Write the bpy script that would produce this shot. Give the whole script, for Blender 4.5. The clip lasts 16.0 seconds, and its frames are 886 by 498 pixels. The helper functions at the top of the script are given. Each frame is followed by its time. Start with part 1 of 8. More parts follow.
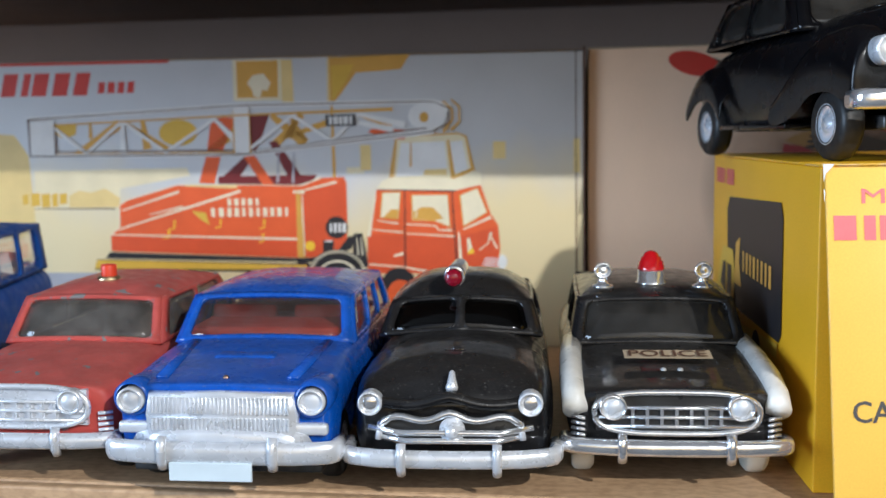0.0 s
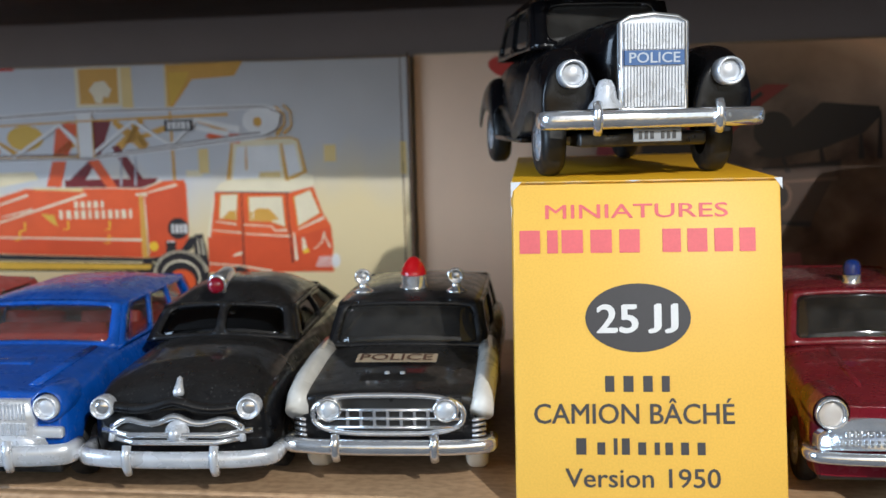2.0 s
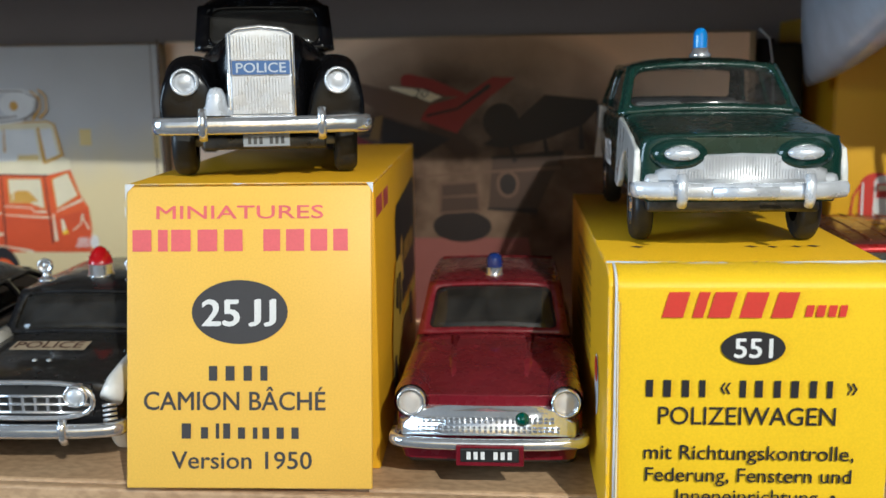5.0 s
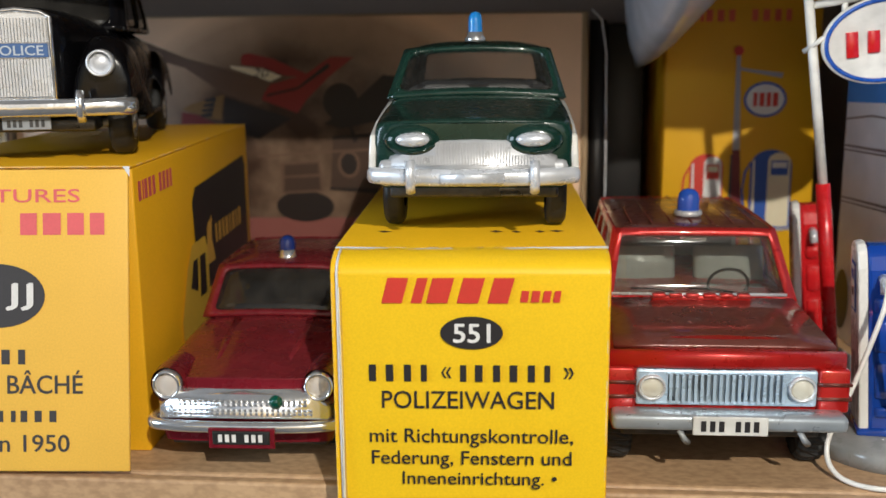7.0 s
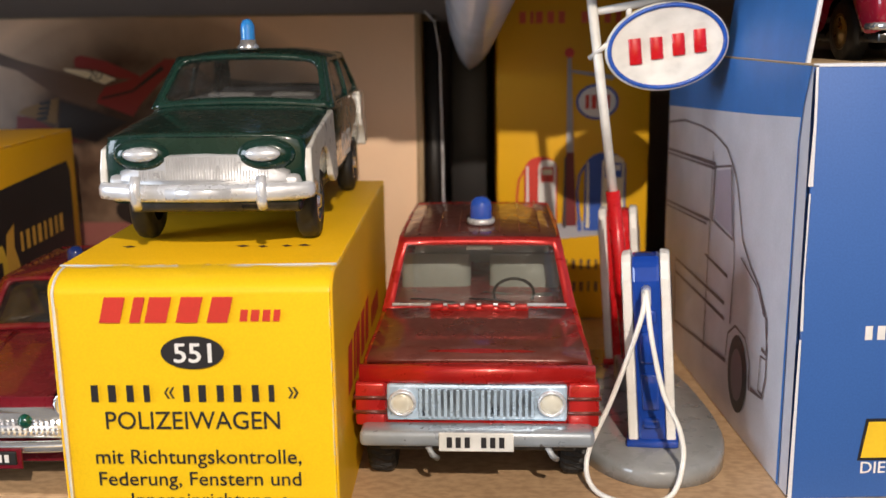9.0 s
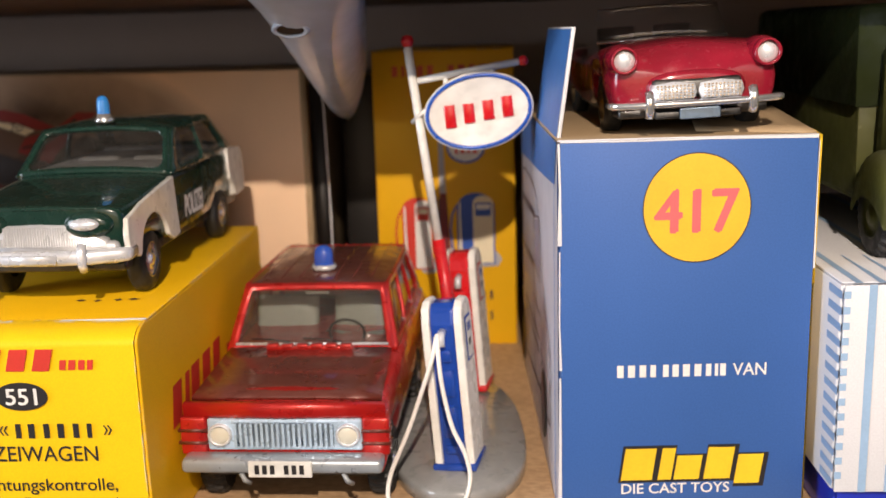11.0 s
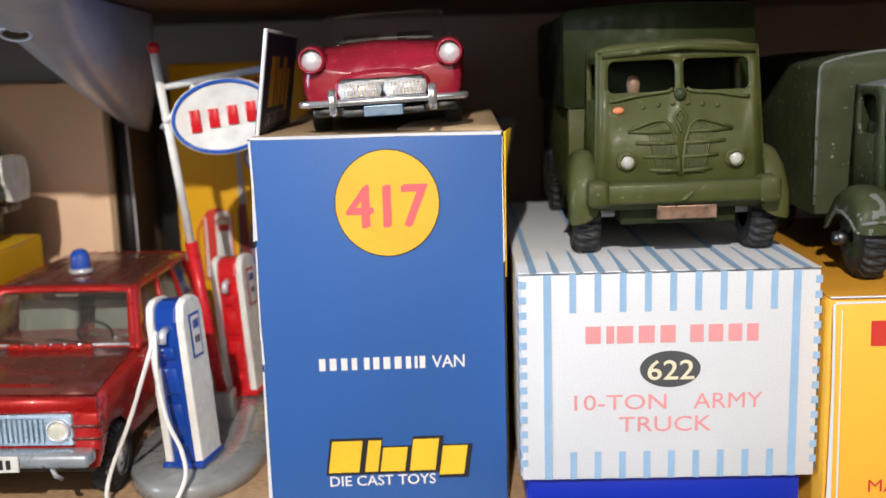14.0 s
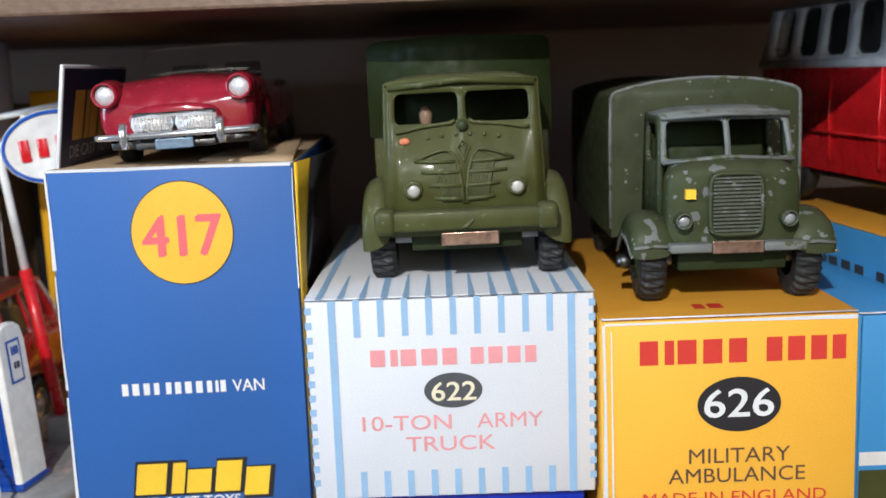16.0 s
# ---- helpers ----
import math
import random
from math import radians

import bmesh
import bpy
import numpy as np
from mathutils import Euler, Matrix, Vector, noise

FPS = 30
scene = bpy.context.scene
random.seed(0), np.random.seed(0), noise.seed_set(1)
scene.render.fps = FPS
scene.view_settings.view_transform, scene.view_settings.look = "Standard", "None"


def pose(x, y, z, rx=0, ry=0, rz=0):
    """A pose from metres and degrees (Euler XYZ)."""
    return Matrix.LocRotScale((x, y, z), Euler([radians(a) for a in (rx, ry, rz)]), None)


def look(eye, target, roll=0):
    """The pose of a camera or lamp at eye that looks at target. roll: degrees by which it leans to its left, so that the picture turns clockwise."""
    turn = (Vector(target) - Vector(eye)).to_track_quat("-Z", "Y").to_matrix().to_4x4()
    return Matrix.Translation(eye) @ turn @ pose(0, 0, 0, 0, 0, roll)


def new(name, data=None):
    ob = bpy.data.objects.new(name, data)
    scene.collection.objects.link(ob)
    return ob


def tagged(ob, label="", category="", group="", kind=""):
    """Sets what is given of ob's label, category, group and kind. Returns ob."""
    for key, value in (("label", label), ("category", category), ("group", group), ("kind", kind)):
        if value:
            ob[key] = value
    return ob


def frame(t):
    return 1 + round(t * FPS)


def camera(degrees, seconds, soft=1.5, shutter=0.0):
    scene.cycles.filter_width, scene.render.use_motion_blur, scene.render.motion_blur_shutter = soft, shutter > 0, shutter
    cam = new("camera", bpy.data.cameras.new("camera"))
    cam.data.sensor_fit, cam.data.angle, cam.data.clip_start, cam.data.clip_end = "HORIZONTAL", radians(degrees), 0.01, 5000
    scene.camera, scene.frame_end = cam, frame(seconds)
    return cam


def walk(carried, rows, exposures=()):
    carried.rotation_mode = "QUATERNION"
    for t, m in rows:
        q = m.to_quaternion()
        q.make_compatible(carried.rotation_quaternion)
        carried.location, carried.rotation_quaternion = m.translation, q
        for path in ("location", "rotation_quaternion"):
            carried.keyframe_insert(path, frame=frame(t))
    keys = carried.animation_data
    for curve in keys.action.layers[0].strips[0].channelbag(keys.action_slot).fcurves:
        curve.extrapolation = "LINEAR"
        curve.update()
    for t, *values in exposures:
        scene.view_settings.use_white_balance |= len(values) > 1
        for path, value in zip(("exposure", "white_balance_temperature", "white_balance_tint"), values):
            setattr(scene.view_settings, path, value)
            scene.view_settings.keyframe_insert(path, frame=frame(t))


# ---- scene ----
cam = camera(47.3, 16.0)
cam.data.dof.use_dof, cam.data.dof.focus_distance, cam.data.dof.aperture_fstop = True, 0.19, 24.0
PATH = [
    (0, (0.00641, 0.00100, 0.06610), (-0.0629, 1.9873, -0.1566), -0.92),
    (0.5, (0.01957, -0.00468, 0.06829), (-0.0539, 1.9812, -0.1574), -1.05),
    (1, (0.03652, -0.00671, 0.06994), (-0.0406, 1.9775, -0.1690), -1.27),
    (1.5, (0.04962, -0.00676, 0.07063), (-0.0232, 1.9762, -0.1795), -1.33),
    (2, (0.06098, -0.00891, 0.07341), (-0.0139, 1.9717, -0.1944), -1.47),
    (2.5, (0.07439, -0.01540, 0.08050), (-0.0006, 1.9637, -0.1980), -1.52),
    (3, (0.09099, -0.02062, 0.08386), (0.0373, 1.9573, -0.2075), -1.31),
    (3.5, (0.10067, -0.02279, 0.08358), (0.0843, 1.9536, -0.2224), -1.09),
    (3.7, (0.10458, -0.02321, 0.08335), (0.0897, 1.9521, -0.2296), -0.96),
    (5.8, (0.14778, -0.01860, 0.08108), (0.1732, 1.9469, -0.2881), -0.75),
    (6, (0.15344, -0.01956, 0.08118), (0.1833, 1.9447, -0.2942), -0.72),
    (6.5, (0.16368, -0.01834, 0.07972), (0.2141, 1.9424, -0.3115), -0.57),
    (7, (0.17264, -0.02151, 0.08349), (0.2213, 1.9372, -0.3181), -0.54),
    (7.5, (0.18551, -0.02104, 0.08307), (0.2353, 1.9356, -0.3281), -0.62),
    (8, (0.19252, -0.01767, 0.08250), (0.2579, 1.9368, -0.3369), -0.51),
    (8.5, (0.20292, -0.01655, 0.08388), (0.2881, 1.9362, -0.3400), -0.45),
    (9, (0.21584, -0.01917, 0.08714), (0.3079, 1.9331, -0.3372), -0.66),
    (9.5, (0.22576, -0.02486, 0.09100), (0.3127, 1.9280, -0.3318), -0.85),
    (9.7, (0.23062, -0.02843, 0.09272), (0.3125, 1.9242, -0.3319), -0.95),
    (11.8, (0.27649, -0.05019, 0.10521), (0.2968, 1.9049, -0.3159), -1.92),
    (12, (0.27950, -0.05066, 0.10375), (0.3120, 1.9054, -0.3121), -1.84),
    (12.5, (0.28822, -0.05168, 0.10014), (0.3346, 1.9060, -0.3063), -1.75),
    (13, (0.29841, -0.05394, 0.09705), (0.3548, 1.9065, -0.2949), -1.73),
    (13.5, (0.30793, -0.05296, 0.09424), (0.3883, 1.9090, -0.2855), -1.58),
    (14, (0.31772, -0.05426, 0.09432), (0.4097, 1.9110, -0.2651), -1.62),
    (14.5, (0.32750, -0.05517, 0.09417), (0.4363, 1.9111, -0.2553), -1.66),
    (15, (0.33945, -0.05685, 0.09519), (0.4444, 1.9083, -0.2612), -1.87),
    (15.5, (0.35116, -0.06070, 0.09569), (0.4452, 1.9040, -0.2662), -2.13),
    (16, (0.35664, -0.06329, 0.09806), (0.4920, 1.9024, -0.2453), -2.03),
]
walk(cam, [(t, look(eye, target, roll)) for t, eye, target, roll in PATH],
     [(0, 0.36, 5800, 9), (1.0, 0.27, 5640, 7), (1.5, 0.14, 5700, 8), (2.0, 0.09, 5800, 8), (2.5, 0.02, 5850, 9), (3.5, 0.06, 5850, 7), (5.8, -0.02, 6030, 4), (7, -0.12, 6480, 9), (8.6, 0.0, 6750, 15), (9.5, 0.12, 7350, 18), (11.8, 0.24, 7400, 20), (12.5, 0.25, 7150, 20), (14.5, 0.15, 6150, 11), (16, 0.16, 5850, 10)])

# ---- light ----
# a small bright lamp stands before the shelf, above the camera: its hard shadows fan out from one point
LAMP_AT = (0.264, -0.286, 0.326)
lamp_light = new("desk_lamp_light", bpy.data.lights.new("desk_lamp_light", "SPOT"))
lamp_light.data.energy, lamp_light.data.shadow_soft_size, lamp_light.data.color = 10.6, 0.004, (1.0, 0.935, 0.83)
lamp_light.data.spot_size, lamp_light.data.spot_blend = radians(130), 0.3
lamp_light.matrix_world = look(LAMP_AT, (0.18, 0.25, 0.05))
world = bpy.data.worlds.new("sky")
scene.world = world
world.use_nodes = True
wn = world.node_tree
sky = wn.nodes.new("ShaderNodeTexSky")
sky.sky_type, sky.sun_disc = "NISHITA", False
sky.sun_elevation, sky.sun_rotation = radians(26), radians(180)
wn.links.new(sky.outputs[0], wn.nodes["Background"].inputs[0])
wn.nodes["Background"].inputs[1].default_value = 0.045
# warm fill added from the front right; the window opening it stands in is unseen
front_fill_light = new("front_fill_light", bpy.data.lights.new("front_fill_light", "AREA"))
front_fill_light.data.shape, front_fill_light.data.size, front_fill_light.data.size_y = "RECTANGLE", 1.3, 0.9
front_fill_light.data.energy, front_fill_light.data.color = 2.6, (1.0, 0.94, 0.86)
front_fill_light.matrix_world = look((0.75, -1.57, 0.62), (0.15, 0.2, 0.1))

# bluish daylight on left-hand faces; the window it enters by is unseen
side_light = new("side_window_light", bpy.data.lights.new("side_window_light", "AREA"))
side_light.data.shape, side_light.data.size, side_light.data.size_y = "RECTANGLE", 1.0, 1.0
side_light.data.energy, side_light.data.color = 33.0, (0.68, 0.83, 1.0)
side_light.matrix_world = look((-1.97, -0.75, 0.45), (0.3, 0.1, 0.08))


# ---- materials ----
def nodes_of(m):
    m.use_nodes = True
    return m.node_tree.nodes, m.node_tree.links, m.node_tree.nodes["Principled BSDF"]


def texture(m, scale, detail=4, kind="ShaderNodeTexNoise", stretch=(1, 1, 1)):
    n, l, _ = nodes_of(m)
    co, mp, tx = n.new("ShaderNodeTexCoord"), n.new("ShaderNodeMapping"), n.new(kind)
    mp.inputs["Scale"].default_value = stretch
    l.new(co.outputs["Object"], mp.inputs["Vector"])
    l.new(mp.outputs[0], tx.inputs["Vector"])
    tx.inputs["Scale"].default_value = scale
    if kind == "ShaderNodeTexNoise":
        tx.inputs["Detail"].default_value = detail
    return tx


def ramp(m, socket, stops):
    n, l, _ = nodes_of(m)
    r = n.new("ShaderNodeValToRGB")
    l.new(socket, r.inputs[0])
    while len(r.color_ramp.elements) < len(stops):
        r.color_ramp.elements.new(0.5)
    for e, (p, c) in zip(r.color_ramp.elements, stops):
        e.position, e.color = p, (*c, 1) if len(c) == 3 else c
    return r.outputs[0]


def blend(m, fac, a, b):
    """A colour mix of two sockets or colours."""
    n, l, _ = nodes_of(m)
    x = n.new("ShaderNodeMix")
    x.data_type = "RGBA"
    for sock, v in ((x.inputs[0], fac), (x.inputs[6], a), (x.inputs[7], b)):
        if isinstance(v, bpy.types.NodeSocket):
            l.new(v, sock)
        else:
            sock.default_value = (*v, 1) if isinstance(v, tuple) else v
    return x.outputs[2]


def bump(m, socket, strength, distance=0.0002):
    n, l, p = nodes_of(m)
    b = n.new("ShaderNodeBump")
    b.inputs["Strength"].default_value, b.inputs["Distance"].default_value = strength, distance
    l.new(socket, b.inputs["Height"])
    l.new(b.outputs[0], p.inputs["Normal"])


def shade(c, k):
    return tuple(min(1.0, v * k) for v in c)


def worn_edges(m, base, colour, radius, amount, grain=500):
    """Where an edge turns sharply the colour is rubbed through, unevenly."""
    n, l, _ = nodes_of(m)
    bev, geo, dot = n.new("ShaderNodeBevel"), n.new("ShaderNodeNewGeometry"), n.new("ShaderNodeVectorMath")
    bev.samples = 4
    bev.inputs["Radius"].default_value = radius
    dot.operation = "DOT_PRODUCT"
    l.new(bev.outputs[0], dot.inputs[0]), l.new(geo.outputs["Normal"], dot.inputs[1])
    turn = ramp(m, dot.outputs["Value"], [(0.80, (1, 1, 1)), (0.97, (0, 0, 0))])
    rub = ramp(m, texture(m, grain, 6).outputs[0], [(0.62 - 0.3 * amount, (0, 0, 0)), (0.70 - 0.3 * amount, (1, 1, 1))])
    mul = n.new("ShaderNodeMath")
    mul.operation = "MULTIPLY"
    l.new(turn, mul.inputs[0]), l.new(rub, mul.inputs[1])
    return blend(m, mul.outputs[0], base, colour)


def paint(name, colour, rough=0.28, dust=0.12, chips=0.0, metal=0.0, chip_colour=(0.35, 0.34, 0.33), chip_scale=90, coat=0.8, edge=0.0, motes=0.0, relief=0.12):
    """Die-cast enamel: mottled, a little orange peel, dust that lies on upper faces, bare chips."""
    m = bpy.data.materials.new(name)
    n, l, p = nodes_of(m)
    base = ramp(m, texture(m, 160).outputs[0], [(0.3, shade(colour, 0.82)), (0.7, shade(colour, 1.12))])
    geo, sep = n.new("ShaderNodeNewGeometry"), n.new("ShaderNodeSeparateXYZ")
    l.new(geo.outputs["Normal"], sep.inputs[0])
    up = ramp(m, sep.outputs[2], [(0.35, (0, 0, 0)), (1.0, (dust,) * 3)])
    specks = ramp(m, texture(m, 2600, 6).outputs[0], [(0.35, (0.45,) * 3), (0.7, (1, 1, 1))])
    mul = n.new("ShaderNodeMath")
    mul.operation = "MULTIPLY"
    l.new(up, mul.inputs[0]), l.new(specks, mul.inputs[1])
    base = blend(m, mul.outputs[0], base, (0.42, 0.39, 0.35))
    if motes:
        dots = ramp(m, texture(m, 1500, 2).outputs[0], [(0.66, (0, 0, 0)), (0.70, (motes,) * 3)])
        base = blend(m, dots, base, (0.34, 0.33, 0.31))
    if chips:
        mask = ramp(m, texture(m, chip_scale, 8).outputs[0], [(0.68 - 0.12 * chips, (0, 0, 0)), (0.69 - 0.12 * chips, (1, 1, 1))])
        base = blend(m, mask, base, chip_colour)
    if edge:
        base = worn_edges(m, base, chip_colour, 0.0006, edge)
    l.new(base, p.inputs["Base Color"])
    l.new(ramp(m, texture(m, 300).outputs[0], [(0.3, (rough * 0.7,) * 3), (0.75, (min(1, rough * 1.7),) * 3)]), p.inputs["Roughness"])
    p.inputs["Metallic"].default_value = metal
    p.inputs["Specular IOR Level"].default_value = 0.5 if metal else 0.25
    p.inputs["Coat Weight"].default_value = coat
    p.inputs["Coat Roughness"].default_value = 0.05
    bump(m, texture(m, 700 if relief < 0.2 else 420, 3).outputs[0], relief, 0.0001 if relief < 0.2 else 0.0002)
    return m


def metal(name, colour=(0.82, 0.83, 0.85), rough=0.16, tarnish=0.5):
    m = bpy.data.materials.new(name)
    n, l, p = nodes_of(m)
    t = ramp(m, texture(m, 420, 6).outputs[0], [(0.45, colour), (0.75, shade(colour, 1 - tarnish))])
    l.new(t, p.inputs["Base Color"])
    p.inputs["Metallic"].default_value = 1.0
    l.new(ramp(m, texture(m, 250, 5).outputs[0], [(0.35, (rough * 0.6,) * 3), (0.75, (rough * 2.2,) * 3)]), p.inputs["Roughness"])
    bump(m, texture(m, 600, 4).outputs[0], 0.2, 0.00012)
    return m


def card(name, colour, rough=0.45, wash=None, fibre=0.12, gloss=0.0, mottle=0.35, edge=0.0):
    """Printed carton: fine fibre grain, faint blotches, a soft wash of a second colour where given."""
    m = bpy.data.materials.new(name)
    n, l, p = nodes_of(m)
    base = ramp(m, texture(m, 45, 5).outputs[0], [(0.3, shade(colour, 0.94)), (0.7, shade(colour, 1.04))])
    grain = ramp(m, texture(m, 2600 if mottle < 0.5 else 1300, 5).outputs[0], [(0.35, shade(colour, 0.86 - 0.3 * (mottle - 0.35))), (0.65, shade(colour, 1.08 + 0.6 * (mottle - 0.35)))])
    base = blend(m, mottle, base, grain)
    if wash:
        mask = ramp(m, texture(m, 26, 3, stretch=(1, 1, 1.5)).outputs[0], [(0.5, (0, 0, 0)), (0.62, (0.75,) * 3)])
        base = blend(m, mask, base, wash)
    if edge:
        base = worn_edges(m, base, (0.72, 0.68, 0.60), 0.0005, edge, 260)
    l.new(base, p.inputs["Base Color"])
    p.inputs["Roughness"].default_value = rough
    p.inputs["Specular IOR Level"].default_value = 0.3
    p.inputs["Coat Weight"].default_value = gloss
    p.inputs["Coat Roughness"].default_value = 0.2
    bump(m, texture(m, 1500, 3).outputs[0], fibre, 0.00008)
    return m


def ink(name, colour, rough=0.5):
    m = bpy.data.materials.new(name)
    n, l, p = nodes_of(m)
    grain = ramp(m, texture(m, 1800, 3).outputs[0], [(0.3, shade(colour, 0.93)), (0.7, shade(colour, 1.05))])
    cloud = ramp(m, texture(m, 110, 5).outputs[0], [(0.3, shade(colour, 0.84)), (0.7, shade(colour, 1.10))])
    l.new(blend(m, 0.5, grain, cloud), p.inputs["Base Color"])
    p.inputs["Roughness"].default_value = rough
    return m


def plastic(name, colour, rough=0.3):
    m = bpy.data.materials.new(name)
    n, l, p = nodes_of(m)
    l.new(ramp(m, texture(m, 120, 4).outputs[0], [(0.3, shade(colour, 0.9)), (0.7, shade(colour, 1.06))]), p.inputs["Base Color"])
    l.new(ramp(m, texture(m, 350, 4).outputs[0], [(0.3, (rough * 0.7,) * 3), (0.7, (rough * 1.5,) * 3)]), p.inputs["Roughness"])
    bump(m, texture(m, 500, 3).outputs[0], 0.08, 0.0001)
    return m


def clear(name, tint=(1, 1, 1), gloss=0.10, dust=0.1):
    """Thin celluloid glazing: it lets light through, shines at a slant and carries some dust."""
    m = bpy.data.materials.new(name)
    n, l, p = nodes_of(m)
    out = n["Material Output"]
    tr, gl, di, fr = n.new("ShaderNodeBsdfTransparent"), n.new("ShaderNodeBsdfGlossy"), n.new("ShaderNodeBsdfDiffuse"), n.new("ShaderNodeLayerWeight")
    tr.inputs[0].default_value, gl.inputs["Roughness"].default_value = (*tint, 1), 0.06
    di.inputs[0].default_value = (0.5, 0.47, 0.43, 1)
    slant = ramp(m, fr.outputs["Facing"], [(0.0, (gloss * 0.45,) * 3), (0.6, (gloss * 0.8,) * 3), (1.0, (0.7,) * 3)])
    a, b = n.new("ShaderNodeMixShader"), n.new("ShaderNodeMixShader")
    specks = ramp(m, texture(m, 220, 6).outputs[0], [(0.3, (dust * 0.55,) * 3), (0.75, (dust * 1.35,) * 3)])
    l.new(specks, a.inputs[0]), l.new(tr.outputs[0], a.inputs[1]), l.new(di.outputs[0], a.inputs[2])
    l.new(slant, b.inputs[0]), l.new(a.outputs[0], b.inputs[1]), l.new(gl.outputs[0], b.inputs[2])
    l.new(b.outputs[0], out.inputs[0])
    n.remove(p)
    return m


def jewel(name, colour):
    m = bpy.data.materials.new(name)
    n, l, p = nodes_of(m)
    p.inputs["Base Color"].default_value = (*colour, 1)
    p.inputs["Roughness"].default_value = 0.08
    p.inputs["Transmission Weight"].default_value = 0.35
    p.inputs["Coat Weight"].default_value = 0.6
    return m


def board(name, dark, light, grain=18):
    """Wood-effect board: long streaks, flecks."""
    m = bpy.data.materials.new(name)
    n, l, p = nodes_of(m)
    streak = ramp(m, texture(m, grain, 8, stretch=(1, 2.5, 2.5)).outputs[0], [(0.3, dark), (0.7, light)])
    fleck = ramp(m, texture(m, 700, 6, stretch=(0.6, 1, 1)).outputs[0], [(0.36, shade(dark, 0.72)), (0.6, shade(light, 1.06))])
    base = blend(m, 0.45, streak, fleck)
    stain = ramp(m, texture(m, 60, 6).outputs[0], [(0.6, (0, 0, 0)), (0.74, (0.4,) * 3)])
    l.new(blend(m, stain, base, shade(dark, 0.6)), p.inputs["Base Color"])
    p.inputs["Roughness"].default_value = 0.5
    bump(m, texture(m, 500, 5).outputs[0], 0.15, 0.0001)
    return m


CHROME = paint("worn_chrome", (0.90, 0.94, 1.0), 0.12, 0.0, 0.0, 0.84, relief=0.5)
SILVER = paint("silver_paint", (0.73, 0.76, 0.81), 0.25, 0.0, 0.0, 0.4, coat=0.5, relief=0.35)
DULL_SILVER = paint("dull_silver_plastic", (0.50, 0.51, 0.53), 0.3, 0.0, 0.0, 0.3, coat=0.3, relief=0.3)
STEEL = paint("bare_casting", (0.36, 0.38, 0.40), 0.5, 0.0, 0.0, 0.4, coat=0.05)
COPPER = metal("worn_copper_plate", (0.36, 0.24, 0.18), 0.4, 0.6)
BRASS = metal("worn_brass", (0.62, 0.5, 0.3), 0.3, 0.4)
RUBBER = plastic("black_rubber", (0.011, 0.011, 0.011), 0.55)
CREAM_RUBBER = plastic("cream_rubber", (0.72, 0.68, 0.58), 0.5)
BLACK_PLASTIC = plastic("black_plastic", (0.02, 0.02, 0.02), 0.35)
DARK_TIN = metal("dark_tinplate", (0.12, 0.12, 0.12), 0.4, 0.4)
GLASS = clear("clear_glazing", dust=0.02)
GLASS_DUSTY = clear("dusty_glazing", (0.82, 0.83, 0.81), 0.1, 0.035)
# near-black tint stands for the unlit inside of the black saloon
GLASS_DARK = clear("dark_cabin_glazing", (0.04, 0.04, 0.04), 0.10, 0.003)
GLASS_SMOKE = clear("smoked_glazing", (0.32, 0.33, 0.33), 0.1, 0.05)
GLASS_GRIMY = clear("grimy_glazing", (0.42, 0.40, 0.37), 0.1, 0.15)
LENS = paint("lamp_lens", (0.66, 0.70, 0.75), 0.3, 0.0, 0.0, 0.35, relief=0.4)
LENS_DULL = plastic("dull_grey_lens", (0.46, 0.46, 0.43), 0.25)
RED_LENS = jewel("red_beacon", (0.62, 0.01, 0.015))
BLUE_LENS = jewel("blue_beacon", (0.03, 0.12, 0.62))
NAVY_LENS = jewel("navy_beacon", (0.02, 0.05, 0.26))
SKY_LENS = jewel("light_blue_beacon", (0.03, 0.32, 0.85))
GREEN_GEM = jewel("green_gem", (0.0, 0.09, 0.06))
PAINT_RED = paint("faded_red_enamel", (0.48, 0.072, 0.058), 0.45, 0.14, 0.3, chip_colour=(0.20, 0.19, 0.19), chip_scale=230, coat=0.1, edge=1.0)
PAINT_BLUE = paint("bright_blue_enamel", (0.008, 0.080, 0.42), 0.26, 0.05, coat=0.5, motes=0.25, relief=0.25)
PAINT_NAVY = paint("chipped_navy_enamel", (0.008, 0.07, 0.32), 0.55, 0.0, coat=0.0)
PAINT_BLACK = paint("dusty_black_enamel", (0.005, 0.005, 0.006), 0.34, 0.055, coat=0.6, motes=0.12, relief=0.25)
PAINT_BLACK_CLEAN = paint("black_enamel", (0.004, 0.004, 0.005), 0.2, 0.005, coat=0.15)
PAINT_WHITE = paint("white_enamel", (0.72, 0.71, 0.67), 0.3, 0.1)
PAINT_MAROON = paint("maroon_enamel", (0.16, 0.008, 0.016), 0.24, 0.04)
PAINT_CHERRY = paint("cherry_red_enamel", (0.27, 0.010, 0.026), 0.2, 0.03, motes=0.1, relief=0.45)
PAINT_BOTTLE = paint("bottle_green_enamel", (0.006, 0.030, 0.022), 0.22, 0.03)
PAINT_RANGER = paint("metallic_red_enamel", (0.52, 0.016, 0.014), 0.3, 0.05, 0.1, 0.35, edge=0.5)
# second copy of the car's red, darkened for its shaded roof; bonnet shares it
PAINT_RANGER_DARK = paint("darkened_metallic_red_enamel", (0.14, 0.022, 0.013), 0.3, 0.12, 0.0, 0.2)
PAINT_SCARLET = paint("scarlet_enamel", (0.60, 0.012, 0.016), 0.25, 0.06)
